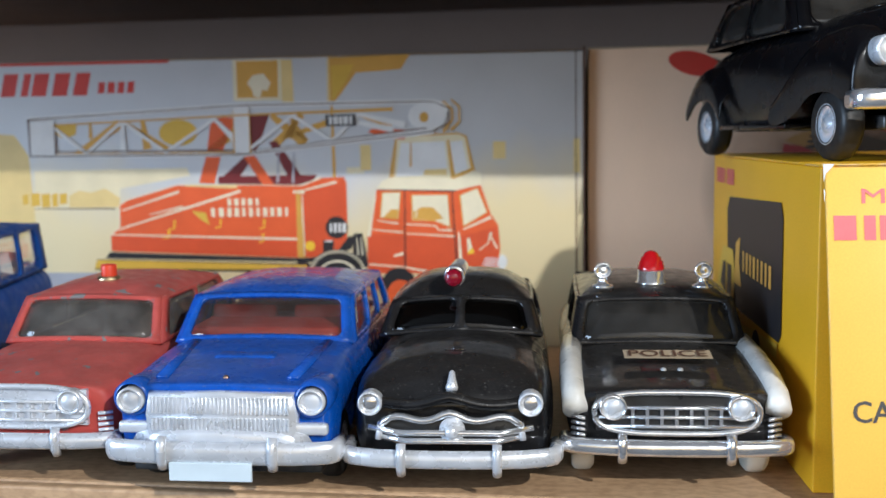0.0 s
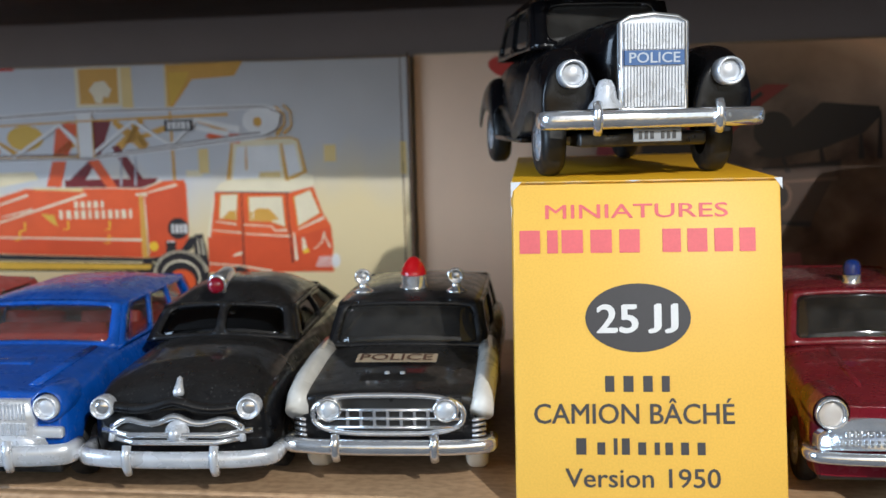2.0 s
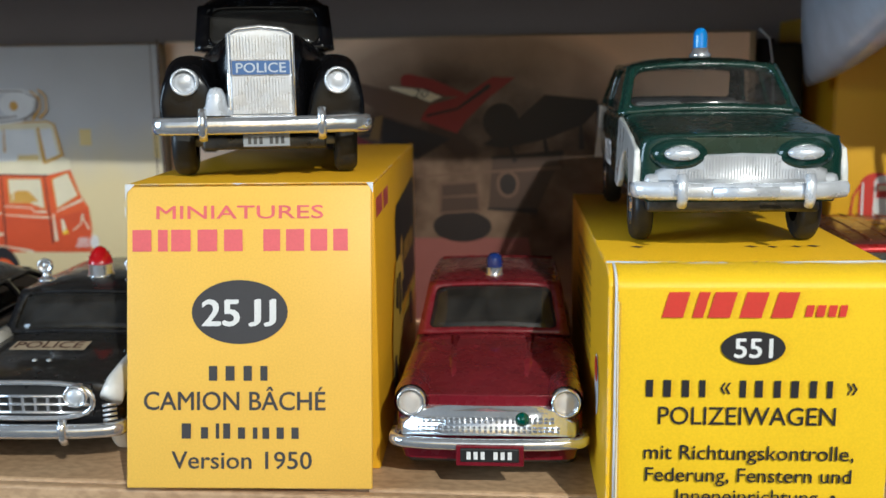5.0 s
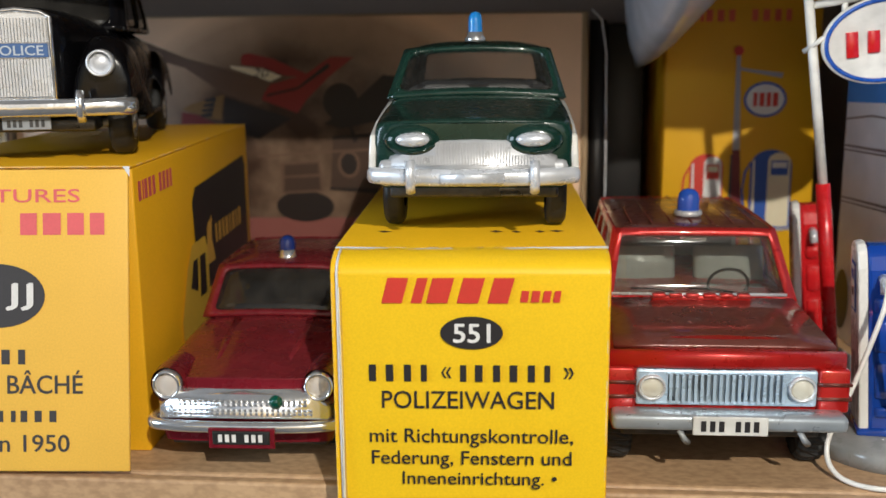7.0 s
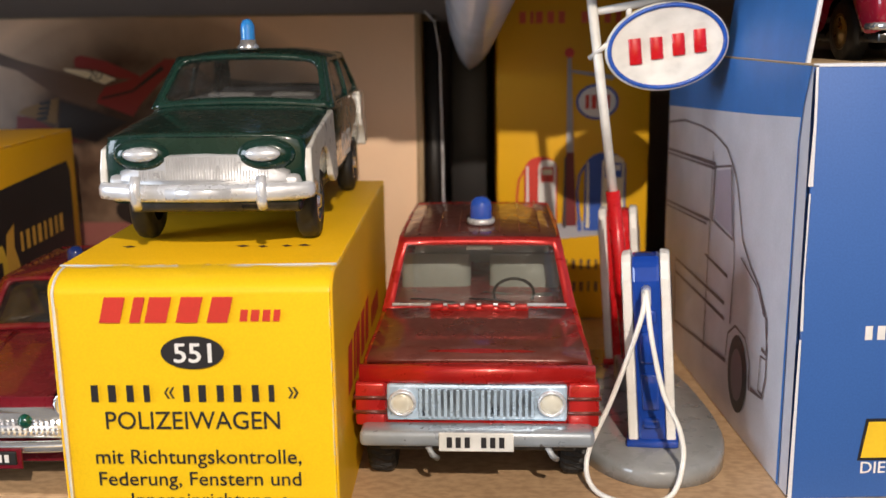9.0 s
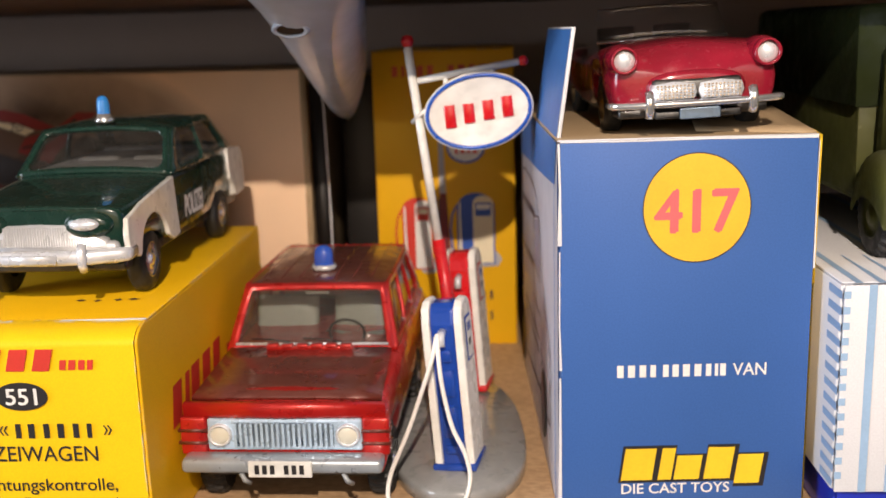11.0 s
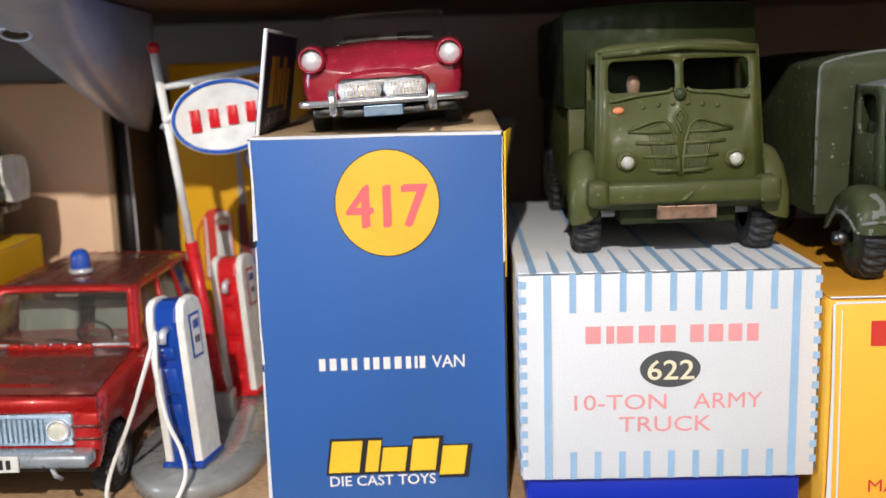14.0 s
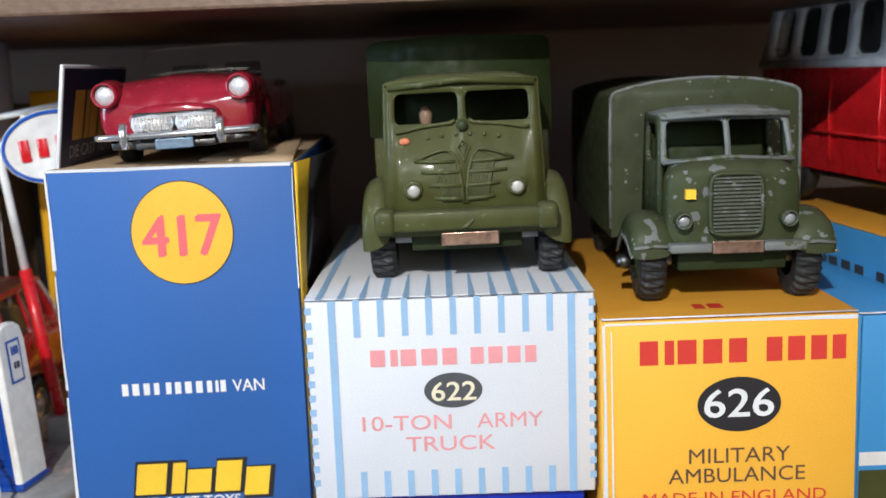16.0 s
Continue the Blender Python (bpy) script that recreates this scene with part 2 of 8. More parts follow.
PAINT_OLIVE = paint("olive_green_enamel", (0.061, 0.066, 0.018), 0.45, 0.10, 0.10, chip_colour=(0.115, 0.12, 0.055), chip_scale=620, coat=0.12, edge=1.1, relief=0.3)
PAINT_OLIVE_DARK = paint("dark_green_tin", (0.016, 0.024, 0.005), 0.6, 0.02, coat=0.0)
PAINT_ARMY = paint("chipped_army_green_enamel", (0.034, 0.042, 0.017), 0.5, 0.07, 0.06, chip_colour=(0.20, 0.21, 0.19), chip_scale=700, coat=0.03, edge=1.2)
PAINT_ARMY_WORN = paint("rubbed_army_green_enamel", (0.039, 0.048, 0.018), 0.5, 0.05, 0.60, chip_colour=(0.14, 0.15, 0.14), chip_scale=260, coat=0.03, edge=1.4)
PAINT_GREYED = paint("greyed_worn_enamel", (0.15, 0.16, 0.15), 0.5, 0.03, 0.75, chip_colour=(0.07, 0.08, 0.04), chip_scale=380, coat=0.03)
PALE_BLUE_TIN = paint("pale_blue_tin", (0.50, 0.66, 0.82), 0.25, 0.0, 0.0, 0.3, relief=0.35)
PAINT_PUMP = paint("glossy_blue_enamel", (0.008, 0.055, 0.34), 0.12, 0.0, coat=1.0, relief=0.5)
PAINT_GREY = paint("grey_enamel", (0.25, 0.26, 0.26), 0.28, 0.12)
RED_TRIM = plastic("red_interior", (0.55, 0.05, 0.03), 0.4)
PALE_TRIM = plastic("pale_grey_interior", (0.40, 0.43, 0.41), 0.4)
GREY_HULL = plastic("glossy_grey_white_plastic", (0.58, 0.66, 0.77), 0.16)
WHITE_PLASTIC = plastic("white_plastic", (0.8, 0.79, 0.75), 0.25)
CARD_AMBER = card("amber_carton", (0.86, 0.51, 0.085), edge=0.5)
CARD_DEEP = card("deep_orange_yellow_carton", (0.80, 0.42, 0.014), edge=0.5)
# yellow carton's sides and lid, tinted orange for the warm light bounced onto them
CARD_WARMED = card("bounce_warmed_yellow_carton", (0.92, 0.52, 0.014), edge=0.5)
CARD_PUMP = card("dull_golden_carton", (0.80, 0.43, 0.014), edge=0.5)
CARD_YELLOW = card("yellow_carton", (0.87, 0.545, 0.014), edge=0.5)
CARD_GOLD = card("golden_yellow_carton", (0.88, 0.45, 0.045), edge=0.6)
# golden lid browned for the shade of the vehicles standing on it
CARD_LID = card("shaded_golden_lid", (0.62, 0.29, 0.03), edge=0.6)
CARD_BLUE = card("mid_blue_carton", (0.036, 0.118, 0.365), 0.5, fibre=0.2, mottle=0.42, edge=0.6)
CARD_WHITE = card("white_carton", (0.68, 0.69, 0.72))
# dark patch: the dim print, with the shade lying on it put in too
RACE_PRINT = card("pale_carton_with_shaded_picture", (0.88, 0.61, 0.41), 0.4)
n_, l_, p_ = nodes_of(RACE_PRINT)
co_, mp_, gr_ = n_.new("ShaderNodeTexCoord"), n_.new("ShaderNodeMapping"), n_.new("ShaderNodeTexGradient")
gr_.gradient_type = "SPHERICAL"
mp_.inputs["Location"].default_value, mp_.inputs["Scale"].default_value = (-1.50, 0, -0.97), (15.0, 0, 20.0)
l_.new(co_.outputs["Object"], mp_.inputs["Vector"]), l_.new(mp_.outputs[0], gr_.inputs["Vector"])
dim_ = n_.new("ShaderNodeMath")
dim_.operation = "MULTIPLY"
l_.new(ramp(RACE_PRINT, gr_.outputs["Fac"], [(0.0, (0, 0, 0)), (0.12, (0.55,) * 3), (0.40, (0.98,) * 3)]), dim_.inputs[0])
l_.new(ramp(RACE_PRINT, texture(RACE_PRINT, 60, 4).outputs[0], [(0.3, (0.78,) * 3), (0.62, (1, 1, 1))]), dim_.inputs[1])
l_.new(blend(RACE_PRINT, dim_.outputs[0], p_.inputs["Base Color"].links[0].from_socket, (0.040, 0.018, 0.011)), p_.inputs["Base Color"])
CARD_CREAM = card("cream_carton", (0.64, 0.61, 0.56), 0.5, (0.66, 0.51, 0.24))
# the crane picture's ground: its lamplit lower half painted yellow-cream, the shaded top bluish
CRANE_PRINT = card("carton_lit_below_shaded_above", (0.60, 0.605, 0.62), 0.5)
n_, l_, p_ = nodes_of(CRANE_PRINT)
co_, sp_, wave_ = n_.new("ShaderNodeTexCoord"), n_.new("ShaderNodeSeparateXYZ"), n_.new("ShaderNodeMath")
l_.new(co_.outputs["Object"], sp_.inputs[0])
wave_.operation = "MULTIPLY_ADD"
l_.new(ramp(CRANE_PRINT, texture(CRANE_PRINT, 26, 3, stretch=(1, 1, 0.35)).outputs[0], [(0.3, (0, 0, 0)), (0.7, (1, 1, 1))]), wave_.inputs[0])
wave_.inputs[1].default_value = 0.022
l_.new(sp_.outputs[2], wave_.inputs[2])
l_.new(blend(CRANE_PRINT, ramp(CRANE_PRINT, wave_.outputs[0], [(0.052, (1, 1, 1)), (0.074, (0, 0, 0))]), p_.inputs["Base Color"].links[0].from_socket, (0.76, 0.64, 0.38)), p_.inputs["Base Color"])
CARD_ROYAL = card("royal_blue_carton", (0.01, 0.03, 0.40), 0.3, gloss=0.3)
CARD_SKY = card("sky_blue_carton", (0.065, 0.28, 0.60))
CARD_BROWN = card("brown_board", (0.42, 0.30, 0.18))
INK_RED = ink("red_ink", (0.62, 0.04, 0.025))
INK_ROSE = ink("rose_ink", (0.75, 0.13, 0.14))
INK_PINK = ink("pale_pink_ink", (0.78, 0.32, 0.33))
INK_BLACK = ink("black_ink", (0.018, 0.016, 0.018))
INK_CHARCOAL = ink("charcoal_ink", (0.045, 0.042, 0.045))
INK_BROWN = ink("brown_ink", (0.11, 0.055, 0.035))
INK_ORANGE = ink("orange_ink", (0.74, 0.11, 0.022))
INK_DEEP = ink("deep_red_ink", (0.17, 0.014, 0.016))
INK_WING = ink("bright_red_ink", (0.26, 0.018, 0.015))
INK_OCHRE = ink("ochre_ink", (0.66, 0.36, 0.06))
INK_WHITE = ink("white_ink", (0.76, 0.75, 0.73))
INK_CREAM = ink("cream_ink", (0.80, 0.72, 0.52))
INK_MUSTARD = ink("mustard_ink", (0.70, 0.44, 0.05))
INK_YELLOW = ink("yellow_ink", (0.86, 0.55, 0.03))
INK_AMBER = ink("amber_ink", (0.88, 0.47, 0.035))
INK_BLUE = ink("blue_ink", (0.02, 0.09, 0.42))
INK_AZURE = ink("azure_ink", (0.04, 0.22, 0.62))
INK_STRIPE = ink("pale_blue_ink", (0.30, 0.47, 0.68))
INK_FLAME = ink("flame_ink", (0.66, 0.085, 0.02))
INK_WASH = ink("pale_ochre_ink", (0.76, 0.58, 0.24))
INK_PALE = ink("faint_straw_ink", (0.79, 0.70, 0.47))
INK_GREY = ink("grey_ink", (0.40, 0.40, 0.44))
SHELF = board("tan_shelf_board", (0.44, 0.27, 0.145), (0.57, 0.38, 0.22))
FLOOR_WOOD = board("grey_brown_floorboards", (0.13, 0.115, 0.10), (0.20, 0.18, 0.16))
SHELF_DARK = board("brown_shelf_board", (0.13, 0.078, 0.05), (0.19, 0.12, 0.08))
BACKING = card("grey_painted_backing", (0.32, 0.265, 0.245), 0.6)
# for unseen walls; tone kept low to limit the light they throw back
PLASTER = card("beige_plaster", (0.30, 0.27, 0.25), 0.8)


# ---- mesh tools ----
def part(name, bm, material, parent=None, label="", smooth=True, thick=0.0, sub=0, bevel=0.0, pose_m=None):
    """Links a bmesh as one mesh object, under a thing or a part where one is given."""
    me = bpy.data.meshes.new(name)
    bmesh.ops.recalc_face_normals(bm, faces=bm.faces)
    bm.to_mesh(me)
    bm.free()
    if smooth:
        me.shade_smooth()
    me.materials.append(material)
    ob = new(name, me)
    if parent:
        ob.parent = parent
    if pose_m is not None:
        ob.matrix_local = pose_m
    if thick:
        s = ob.modifiers.new("thickness", "SOLIDIFY")
        s.thickness, s.offset = thick, 0
    if bevel:
        b = ob.modifiers.new("edge", "BEVEL")
        b.width, b.segments, b.limit_method = bevel, 2, "ANGLE"
    if sub:
        s = ob.modifiers.new("smooth", "SUBSURF")
        s.levels = s.render_levels = sub
    if label:
        tagged(ob, label)
    return ob


def thing(name, label, category, m, group=""):
    ob = new(name)
    ob.empty_display_size = 0.01
    ob.matrix_world = m
    return tagged(ob, label, category, group)


def box(x0, x1, y0, y1, z0, z1, bm=None):
    bm = bm or bmesh.new()
    v = [bm.verts.new((x, y, z)) for z in (z0, z1) for y in (y0, y1) for x in (x0, x1)]
    for f in ((0, 1, 3, 2), (4, 6, 7, 5), (0, 4, 5, 1), (1, 5, 7, 3), (3, 7, 6, 2), (2, 6, 4, 0)):
        bm.faces.new([v[i] for i in f])
    return bm


def lathe(profile, n=20, axis="z", at=(0, 0, 0), bm=None):
    """Turns (radius, height) pairs about an axis: z up, or y towards the viewer (height runs to -y), or x."""
    bm = bm or bmesh.new()
    rings = []
    for r, h in profile:
        ring = []
        for k in range(n if r > 1e-7 else 1):
            a = 2 * math.pi * k / n
            c, s = r * math.cos(a), r * math.sin(a)
            p = {"z": (c, s, h), "y": (c, -h, s), "x": (h, c, s)}[axis]
            ring.append(bm.verts.new(Vector(p) + Vector(at)))
        rings.append(ring)
    for a, b in zip(rings, rings[1:]):
        for k in range(n):
            q = [a[k % len(a)], a[(k + 1) % len(a)], b[(k + 1) % len(b)], b[k % len(b)]]
            q = list(dict.fromkeys(q))
            if len(q) > 2:
                bm.faces.new(q)
    return bm


def sweep(path, rx, rz, n=10, bm=None, up=(0, 0, 1), square=1.0, caps=True):
    """An oval bar along a path; rx along the way's side, rz along up; square < 1 makes the section boxier."""
    bm = bm or bmesh.new()
    pts, rings = [Vector(p) for p in path], []
    for i, p in enumerate(pts):
        d = (pts[min(i + 1, len(pts) - 1)] - pts[max(i - 1, 0)]).normalized()
        side = d.cross(Vector(up))
        side = side.normalized() if side.length > 1e-6 else Vector((1, 0, 0))
        u = side.cross(d).normalized()
        ring = []
        for k in range(n):
            a = 2 * math.pi * (k + 0.5) / n
            c, s = math.cos(a), math.sin(a)
            c, s = math.copysign(abs(c) ** square, c), math.copysign(abs(s) ** square, s)
            ring.append(bm.verts.new(p + side * c * rx + u * s * rz))
        rings.append(ring)
    for a, b in zip(rings, rings[1:]):
        for k in range(n):
            bm.faces.new((a[k], a[(k + 1) % n], b[(k + 1) % n], b[k]))
    if caps:
        bm.faces.new(rings[0]), bm.faces.new(rings[-1])
    return bm


def arc(p0, p1, p2, n=8):
    """Points of a curve from p0 to p2, pulled towards p1."""
    a, b, c = Vector(p0), Vector(p1), Vector(p2)
    return [a * (1 - t) ** 2 + b * 2 * t * (1 - t) + c * t * t for t in (i / n for i in range(n + 1))]


def loft(stations, bm=None, cap_front=True, cap_back=True):
    """Half profiles (x, z) from sill to roof line at each y, mirrored and joined into a shell, open below."""
    bm = bm or bmesh.new()
    rows = []
    for y, prof in stations:
        right = [bm.verts.new((x, y, z)) for x, z in prof]
        left = [bm.verts.new((-x, y, z)) if x > 1e-7 else right[i] for i, (x, z) in enumerate(prof)]
        rows.append((left, right))
    for (l0, r0), (l1, r1) in zip(rows, rows[1:]):
        for i in range(len(l0) - 1):
            bm.faces.new((r0[i], r1[i], r1[i + 1], r0[i + 1]))
            bm.faces.new((l0[i], l0[i + 1], l1[i + 1], l1[i]))
    for (l, r), on in ((rows[0], cap_front), (rows[-1], cap_back)):
        if on:
            for i in range(len(l) - 1):
                q = list(dict.fromkeys((l[i], r[i], r[i + 1], l[i + 1])))
                if len(q) > 2:
                    bm.faces.new(q)
    return bm


def sill(w, zb, zs, zh, crown, pinch=0.93, mid=0.55):
    """A car's half profile: sill, side, shoulder, bonnet."""
    return [(w * 0.93, zb), (w, zb + 0.3 * (zs - zb)), (w, zb + 0.72 * (zs - zb)), (w * pinch, zs), (w * mid, zh), (0.0, zh + crown)]


def panel(c00, c10, c11, c01, holes=(), bulge=0.0, r=0.12, steps=6, bm=None, fill=False):
    """A sheet between four corners with round-cornered openings (u0, u1, v0, v1) cut through it. fill: the panes alone."""
    bm = bm or bmesh.new()
    c00, c10, c11, c01 = map(Vector, (c00, c10, c11, c01))
    nrm = (c10 - c00).cross(c01 - c00).normalized()
    verts = {}

    def vert(u, v):
        key = (round(u, 5), round(v, 5))
        if key not in verts:
            p = c00 * (1 - u) * (1 - v) + c10 * u * (1 - v) + c11 * u * v + c01 * (1 - u) * v
            verts[key] = bm.verts.new(p + nrm * bulge * (1 - (2 * u - 1) ** 2) * (0.5 + 0.5 * (1 - (2 * v - 1) ** 2)))
        return verts[key]

    us, vs = {0.0, 1.0}, {0.0, 1.0}
    for u0, u1, v0, v1 in holes:
        us |= {u0, u1} | {u0 + (u1 - u0) * k / steps for k in range(steps)}
        vs |= {v0, v1} | {v0 + (v1 - v0) * k / 4 for k in range(4)}
    if not holes:
        us |= {k / steps for k in range(steps)}
        vs |= {k / 4 for k in range(4)}
    us, vs = sorted(us), sorted(vs)
    for u0, u1 in zip(us, us[1:]):
        for v0, v1 in zip(vs, vs[1:]):
            um, vm = (u0 + u1) / 2, (v0 + v1) / 2
            inside = any(a < um < b and c < vm < d for a, b, c, d in holes)
            if inside == fill:
                bm.faces.new((vert(u0, v0), vert(u1, v0), vert(u1, v1), vert(u0, v1)))
    if not fill:
        wide = (c10 - c00).length / max((c01 - c00).length, 1e-9)
        for a, b, c, d in holes:
            rv = r * (d - c)
            ru = rv / wide
            for cu, su in ((a, 1), (b, -1)):
                for cv, sv in ((c, 1), (d, -1)):
                    pts = [(cu, cv)] + [(cu + su * ru * (1 - math.sin(t)), cv + sv * rv * (1 - math.cos(t))) for t in (k * math.pi / 10 for k in range(6))]
                    ring = [bm.verts.new(c00 * (1 - u) * (1 - v) + c10 * u * (1 - v) + c11 * u * v + c01 * (1 - u) * v
                            + nrm * bulge * (1 - (2 * u - 1) ** 2) * (0.5 + 0.5 * (1 - (2 * v - 1) ** 2))) for u, v in pts]
                    for k in range(1, len(ring) - 1):
                        bm.faces.new((ring[0], ring[k], ring[k + 1]))
    return bm


def roof_shell(fl, fr, rl, rr, crown, bm=None, n=8, drop=0.0):
    """A crowned roof between its four corners."""
    bm = bm or bmesh.new()
    fl, fr, rl, rr = map(Vector, (fl, fr, rl, rr))
    grid = []
    for j in range(n + 1):
        v, row = j / n, []
        for i in range(n + 1):
            u = i / n
            p = fl * (1 - u) * (1 - v) + fr * u * (1 - v) + rr * u * v + rl * (1 - u) * v
            e = (1 - (2 * u - 1) ** 4) * (1 - (2 * v - 1) ** 4)
            row.append(bm.verts.new(p + Vector((0, 0, crown * e))))
        grid.append(row)
    for j in range(n):
        for i in range(n):
            bm.faces.new((grid[j][i], grid[j][i + 1], grid[j + 1][i + 1], grid[j + 1][i]))
    return bm


def wheels(parent, axles, track, r, width, tyre=RUBBER, hub=CHROME, tread=False, hub_r=0.55):
    """Four wheels, each a tyre with its rim."""
    for y in axles:
        for s in (-1, 1):
            prof = [(r * 0.5, -width / 2), (r * 0.86, -width / 2), (r * 0.97, -width * 0.36), (r, -width * 0.2), (r, width * 0.2), (r * 0.97, width * 0.36), (r * 0.86, width / 2), (r * 0.5, width / 2)]
            bm = lathe(prof, 96 if tread else 24, "x")
            if tread:
                for v in bm.verts:
                    d = math.hypot(v.co.y, v.co.z)
                    if d > r * 0.8:
                        lug = 1.03 if int((math.atan2(v.co.z, v.co.y) / (2 * math.pi) + 1) * 48 + (0.5 if v.co.x > 0 else 0) + 0.001) % 2 == 0 else 0.96
                        v.co.y, v.co.z = v.co.y * lug, v.co.z * lug
            w = part("wheel", bm, tyre, parent, smooth=not tread, pose_m=pose(s * track / 2, y, r))
            part("rim", lathe([(0.0, s * width * 0.52), (r * 0.18, s * width * 0.55), (r * 0.22, s * width * 0.42), (r * hub_r * 0.85, s * width * 0.40), (r * hub_r, s * width * 0.52), (r * (hub_r + 0.04), s * width * 0.45)], 20, "x"), hub, w)
        part("axle", lathe([(r * 0.14, -track / 2), (r * 0.14, track / 2)], 8, "x", (0, y, r)), STEEL, parent)


def lamp(parent, x, y, z, r, name="headlight", bezel=CHROME, lens=LENS, deep=0.0016, bulge=0.5):
    """A round lamp that looks to -y: a bezel and its lens."""
    b = part(name, lathe([(r * 1.12, -deep), (r * 1.15, 0), (r * 1.1, deep * 0.5), (r * 0.93, deep * 0.55), (r * 0.9, 0.0)], 22, "y", (x, y, z)), bezel, parent)
    part("lens", lathe([(r * 0.95, 0), (r * 0.9, r * bulge * 0.35), (r * 0.6, r * bulge * 0.8), (r * 0.25, r * bulge), (0, r * bulge * 1.02)], 22, "y", (x, y, z)), lens, b)


def beacon(parent, x, y, z, r, h, lens, base=CHROME, name="beacon", base_h=0.0016):
    b = part(name, lathe([(0, 0), (r * 1.5, 0), (r * 1.55, base_h * 0.3), (r * 1.15, base_h * 0.6), (r * 1.1, base_h), (0, base_h)], 20, "z", (x, y, z)), base, parent)
    part("dome", lathe([(r, base_h), (r, base_h + h * 0.55), (r * 0.9, base_h + h * 0.75), (r * 0.6, base_h + h * 0.93), (0, base_h + h)], 20, "z", (x, y, z)), lens, b)


def bumper(parent, w, y, z, back, rz, material=CHROME, rx=0.0009, bow=0.0015, guards=(), guard_h=0.0045, name="bumper", square=0.8):
    """A bar that wraps round the corners, with its over-riders."""
    path = [(-w, y + back, z)] + arc((-w, y + back * 0.55, z), (-w * 1.0, y + bow * 0.6, z), (-w * 0.86, y + bow * 0.45, z), 4) + [(w * k / 6, y + bow * (k / 6) ** 2 * 0.4, z) for k in range(-4, 5)]
    path += [Vector((-p[0], p[1], p[2])) for p in reversed(path[:6])]
    b = part(name, sweep(path, rx, rz, 10, square=square), material, parent)
    for gx in guards:
        part("overrider", sweep([(gx, y - 0.0004, z - guard_h * 0.45), (gx, y - 0.0013, z - guard_h * 0.2), (gx, y - 0.0014, z + guard_h * 0.25), (gx, y - 0.0006, z + guard_h * 0.55)], 0.0009, 0.0008, 8, up=(0, 1, 0)), material, b)
    return b


def cabin(parent, paint_m, wb, wt, yb0, yt0, yt1, yb1, zc, zt, windows=2, crown=0.0012, bulge=0.0012, glass=GLASS_DUSTY, split=False, roof_m=None,
          seat=None, margin=0.07, rear=True, zr=None, skip_side=False, hole_r=0.14, wheel=False, lower=0.1, post=0.03):
    """The upper part of a car: pillars with real openings, roof, glazing, seats."""
    zr = zr or zc
    f0, f1, t0, t1 = (-wb, yb0, zc), (wb, yb0, zc), (-wt, yt0, zt), (wt, yt0, zt)
    r0, r1, q0, q1 = (-wb * 0.96, yb1, zr), (wb * 0.96, yb1, zr), (-wt * 0.97, yt1, zt), (wt * 0.97, yt1, zt)
    front = [(margin, 0.47, lower, 0.88), (0.53, 1 - margin, lower, 0.88)] if split else [(margin, 1 - margin, lower, 0.9)]
    part("windscreen_frame", panel(f0, f1, t1, t0, front, bulge, hole_r), paint_m, parent, thick=0.0009)
    part("windscreen", panel(f0, f1, t1, t0, [(0.02, 0.98, 0.02, 0.98)], bulge - 0.0003, fill=True), glass, parent, thick=0.0003)
    if rear:
        part("rear_window_frame", panel(r1, r0, q0, q1, [(0.07, 0.93, 0.14, 0.9)], bulge * 0.5), paint_m, parent, thick=0.0009)
        part("rear_window", panel(r1, r0, q0, q1, [(0.05, 0.95, 0.05, 0.95)], bulge * 0.5 - 0.0003, fill=True), glass, parent, thick=0.0003)
    step = 0.86 / windows
    side = [(0.08 + step * k, 0.08 - post + step * (k + 1), 0.08 + post - 0.03, 0.9 - post + 0.03) for k in range(windows)]
    for name, a, b, c, d in (("side_frame", f1, r1, q1, t1), ("side_frame", r0, f0, t0, q0)):
        part(name, panel(a, b, c, d, side, 0.0006, hole_r), paint_m, parent, thick=0.0009)
        part("side_window", panel(a, b, c, d, [(0.04, 0.96, 0.05, 0.95)], 0.0003, fill=True), glass, parent, thick=0.0003)
    eave = 0.0004
    part("roof", roof_shell((-wt - eave, yt0 - eave, zt - 0.0003), (wt + eave, yt0 - eave, zt - 0.0003), (-wt, yt1 + eave, zt - 0.0003), (wt, yt1 + eave, zt - 0.0003), crown), roof_m or paint_m, parent, thick=0.001, sub=1)
    if seat:
        for sx in (-0.5, 0.5):
            s = sweep([(sx * wb, yb0 + 0.3 * (yb1 - yb0), zc - 0.006), (sx * wb, yb0 + 0.36 * (yb1 - yb0), zc + 0.55 * (zt - zc))], wb * 0.4, 0.0022, 12, up=(0, 1, 0), square=0.5)
            part("front_seat", s, seat, parent, bevel=0.0006)
        part("rear_seat", sweep([(0, yb0 + 0.72 * (yb1 - yb0), zc - 0.006), (0, yb0 + 0.78 * (yb1 - yb0), zc + 0.45 * (zt - zc))], wb * 0.86, 0.002, 12, up=(0, 1, 0), square=0.5), seat, parent)
        part("dashboard", box(-wb * 0.88, wb * 0.88, yb0 + 0.001, yb0 + 0.006, zc - 0.004, zc - 0.0002), seat, parent, bevel=0.0006)
    if wheel:
        part("steering_wheel", sweep([(wheel + 0.0042 * math.cos(a), yb0 + 0.008 - 0.001 * math.sin(a), zc + 0.0022 + 0.0036 * math.sin(a)) for a in (2 * math.pi * k / 18 for k in range(19))], 0.00035, 0.00035, 6, caps=False), BLACK_PLASTIC, parent)


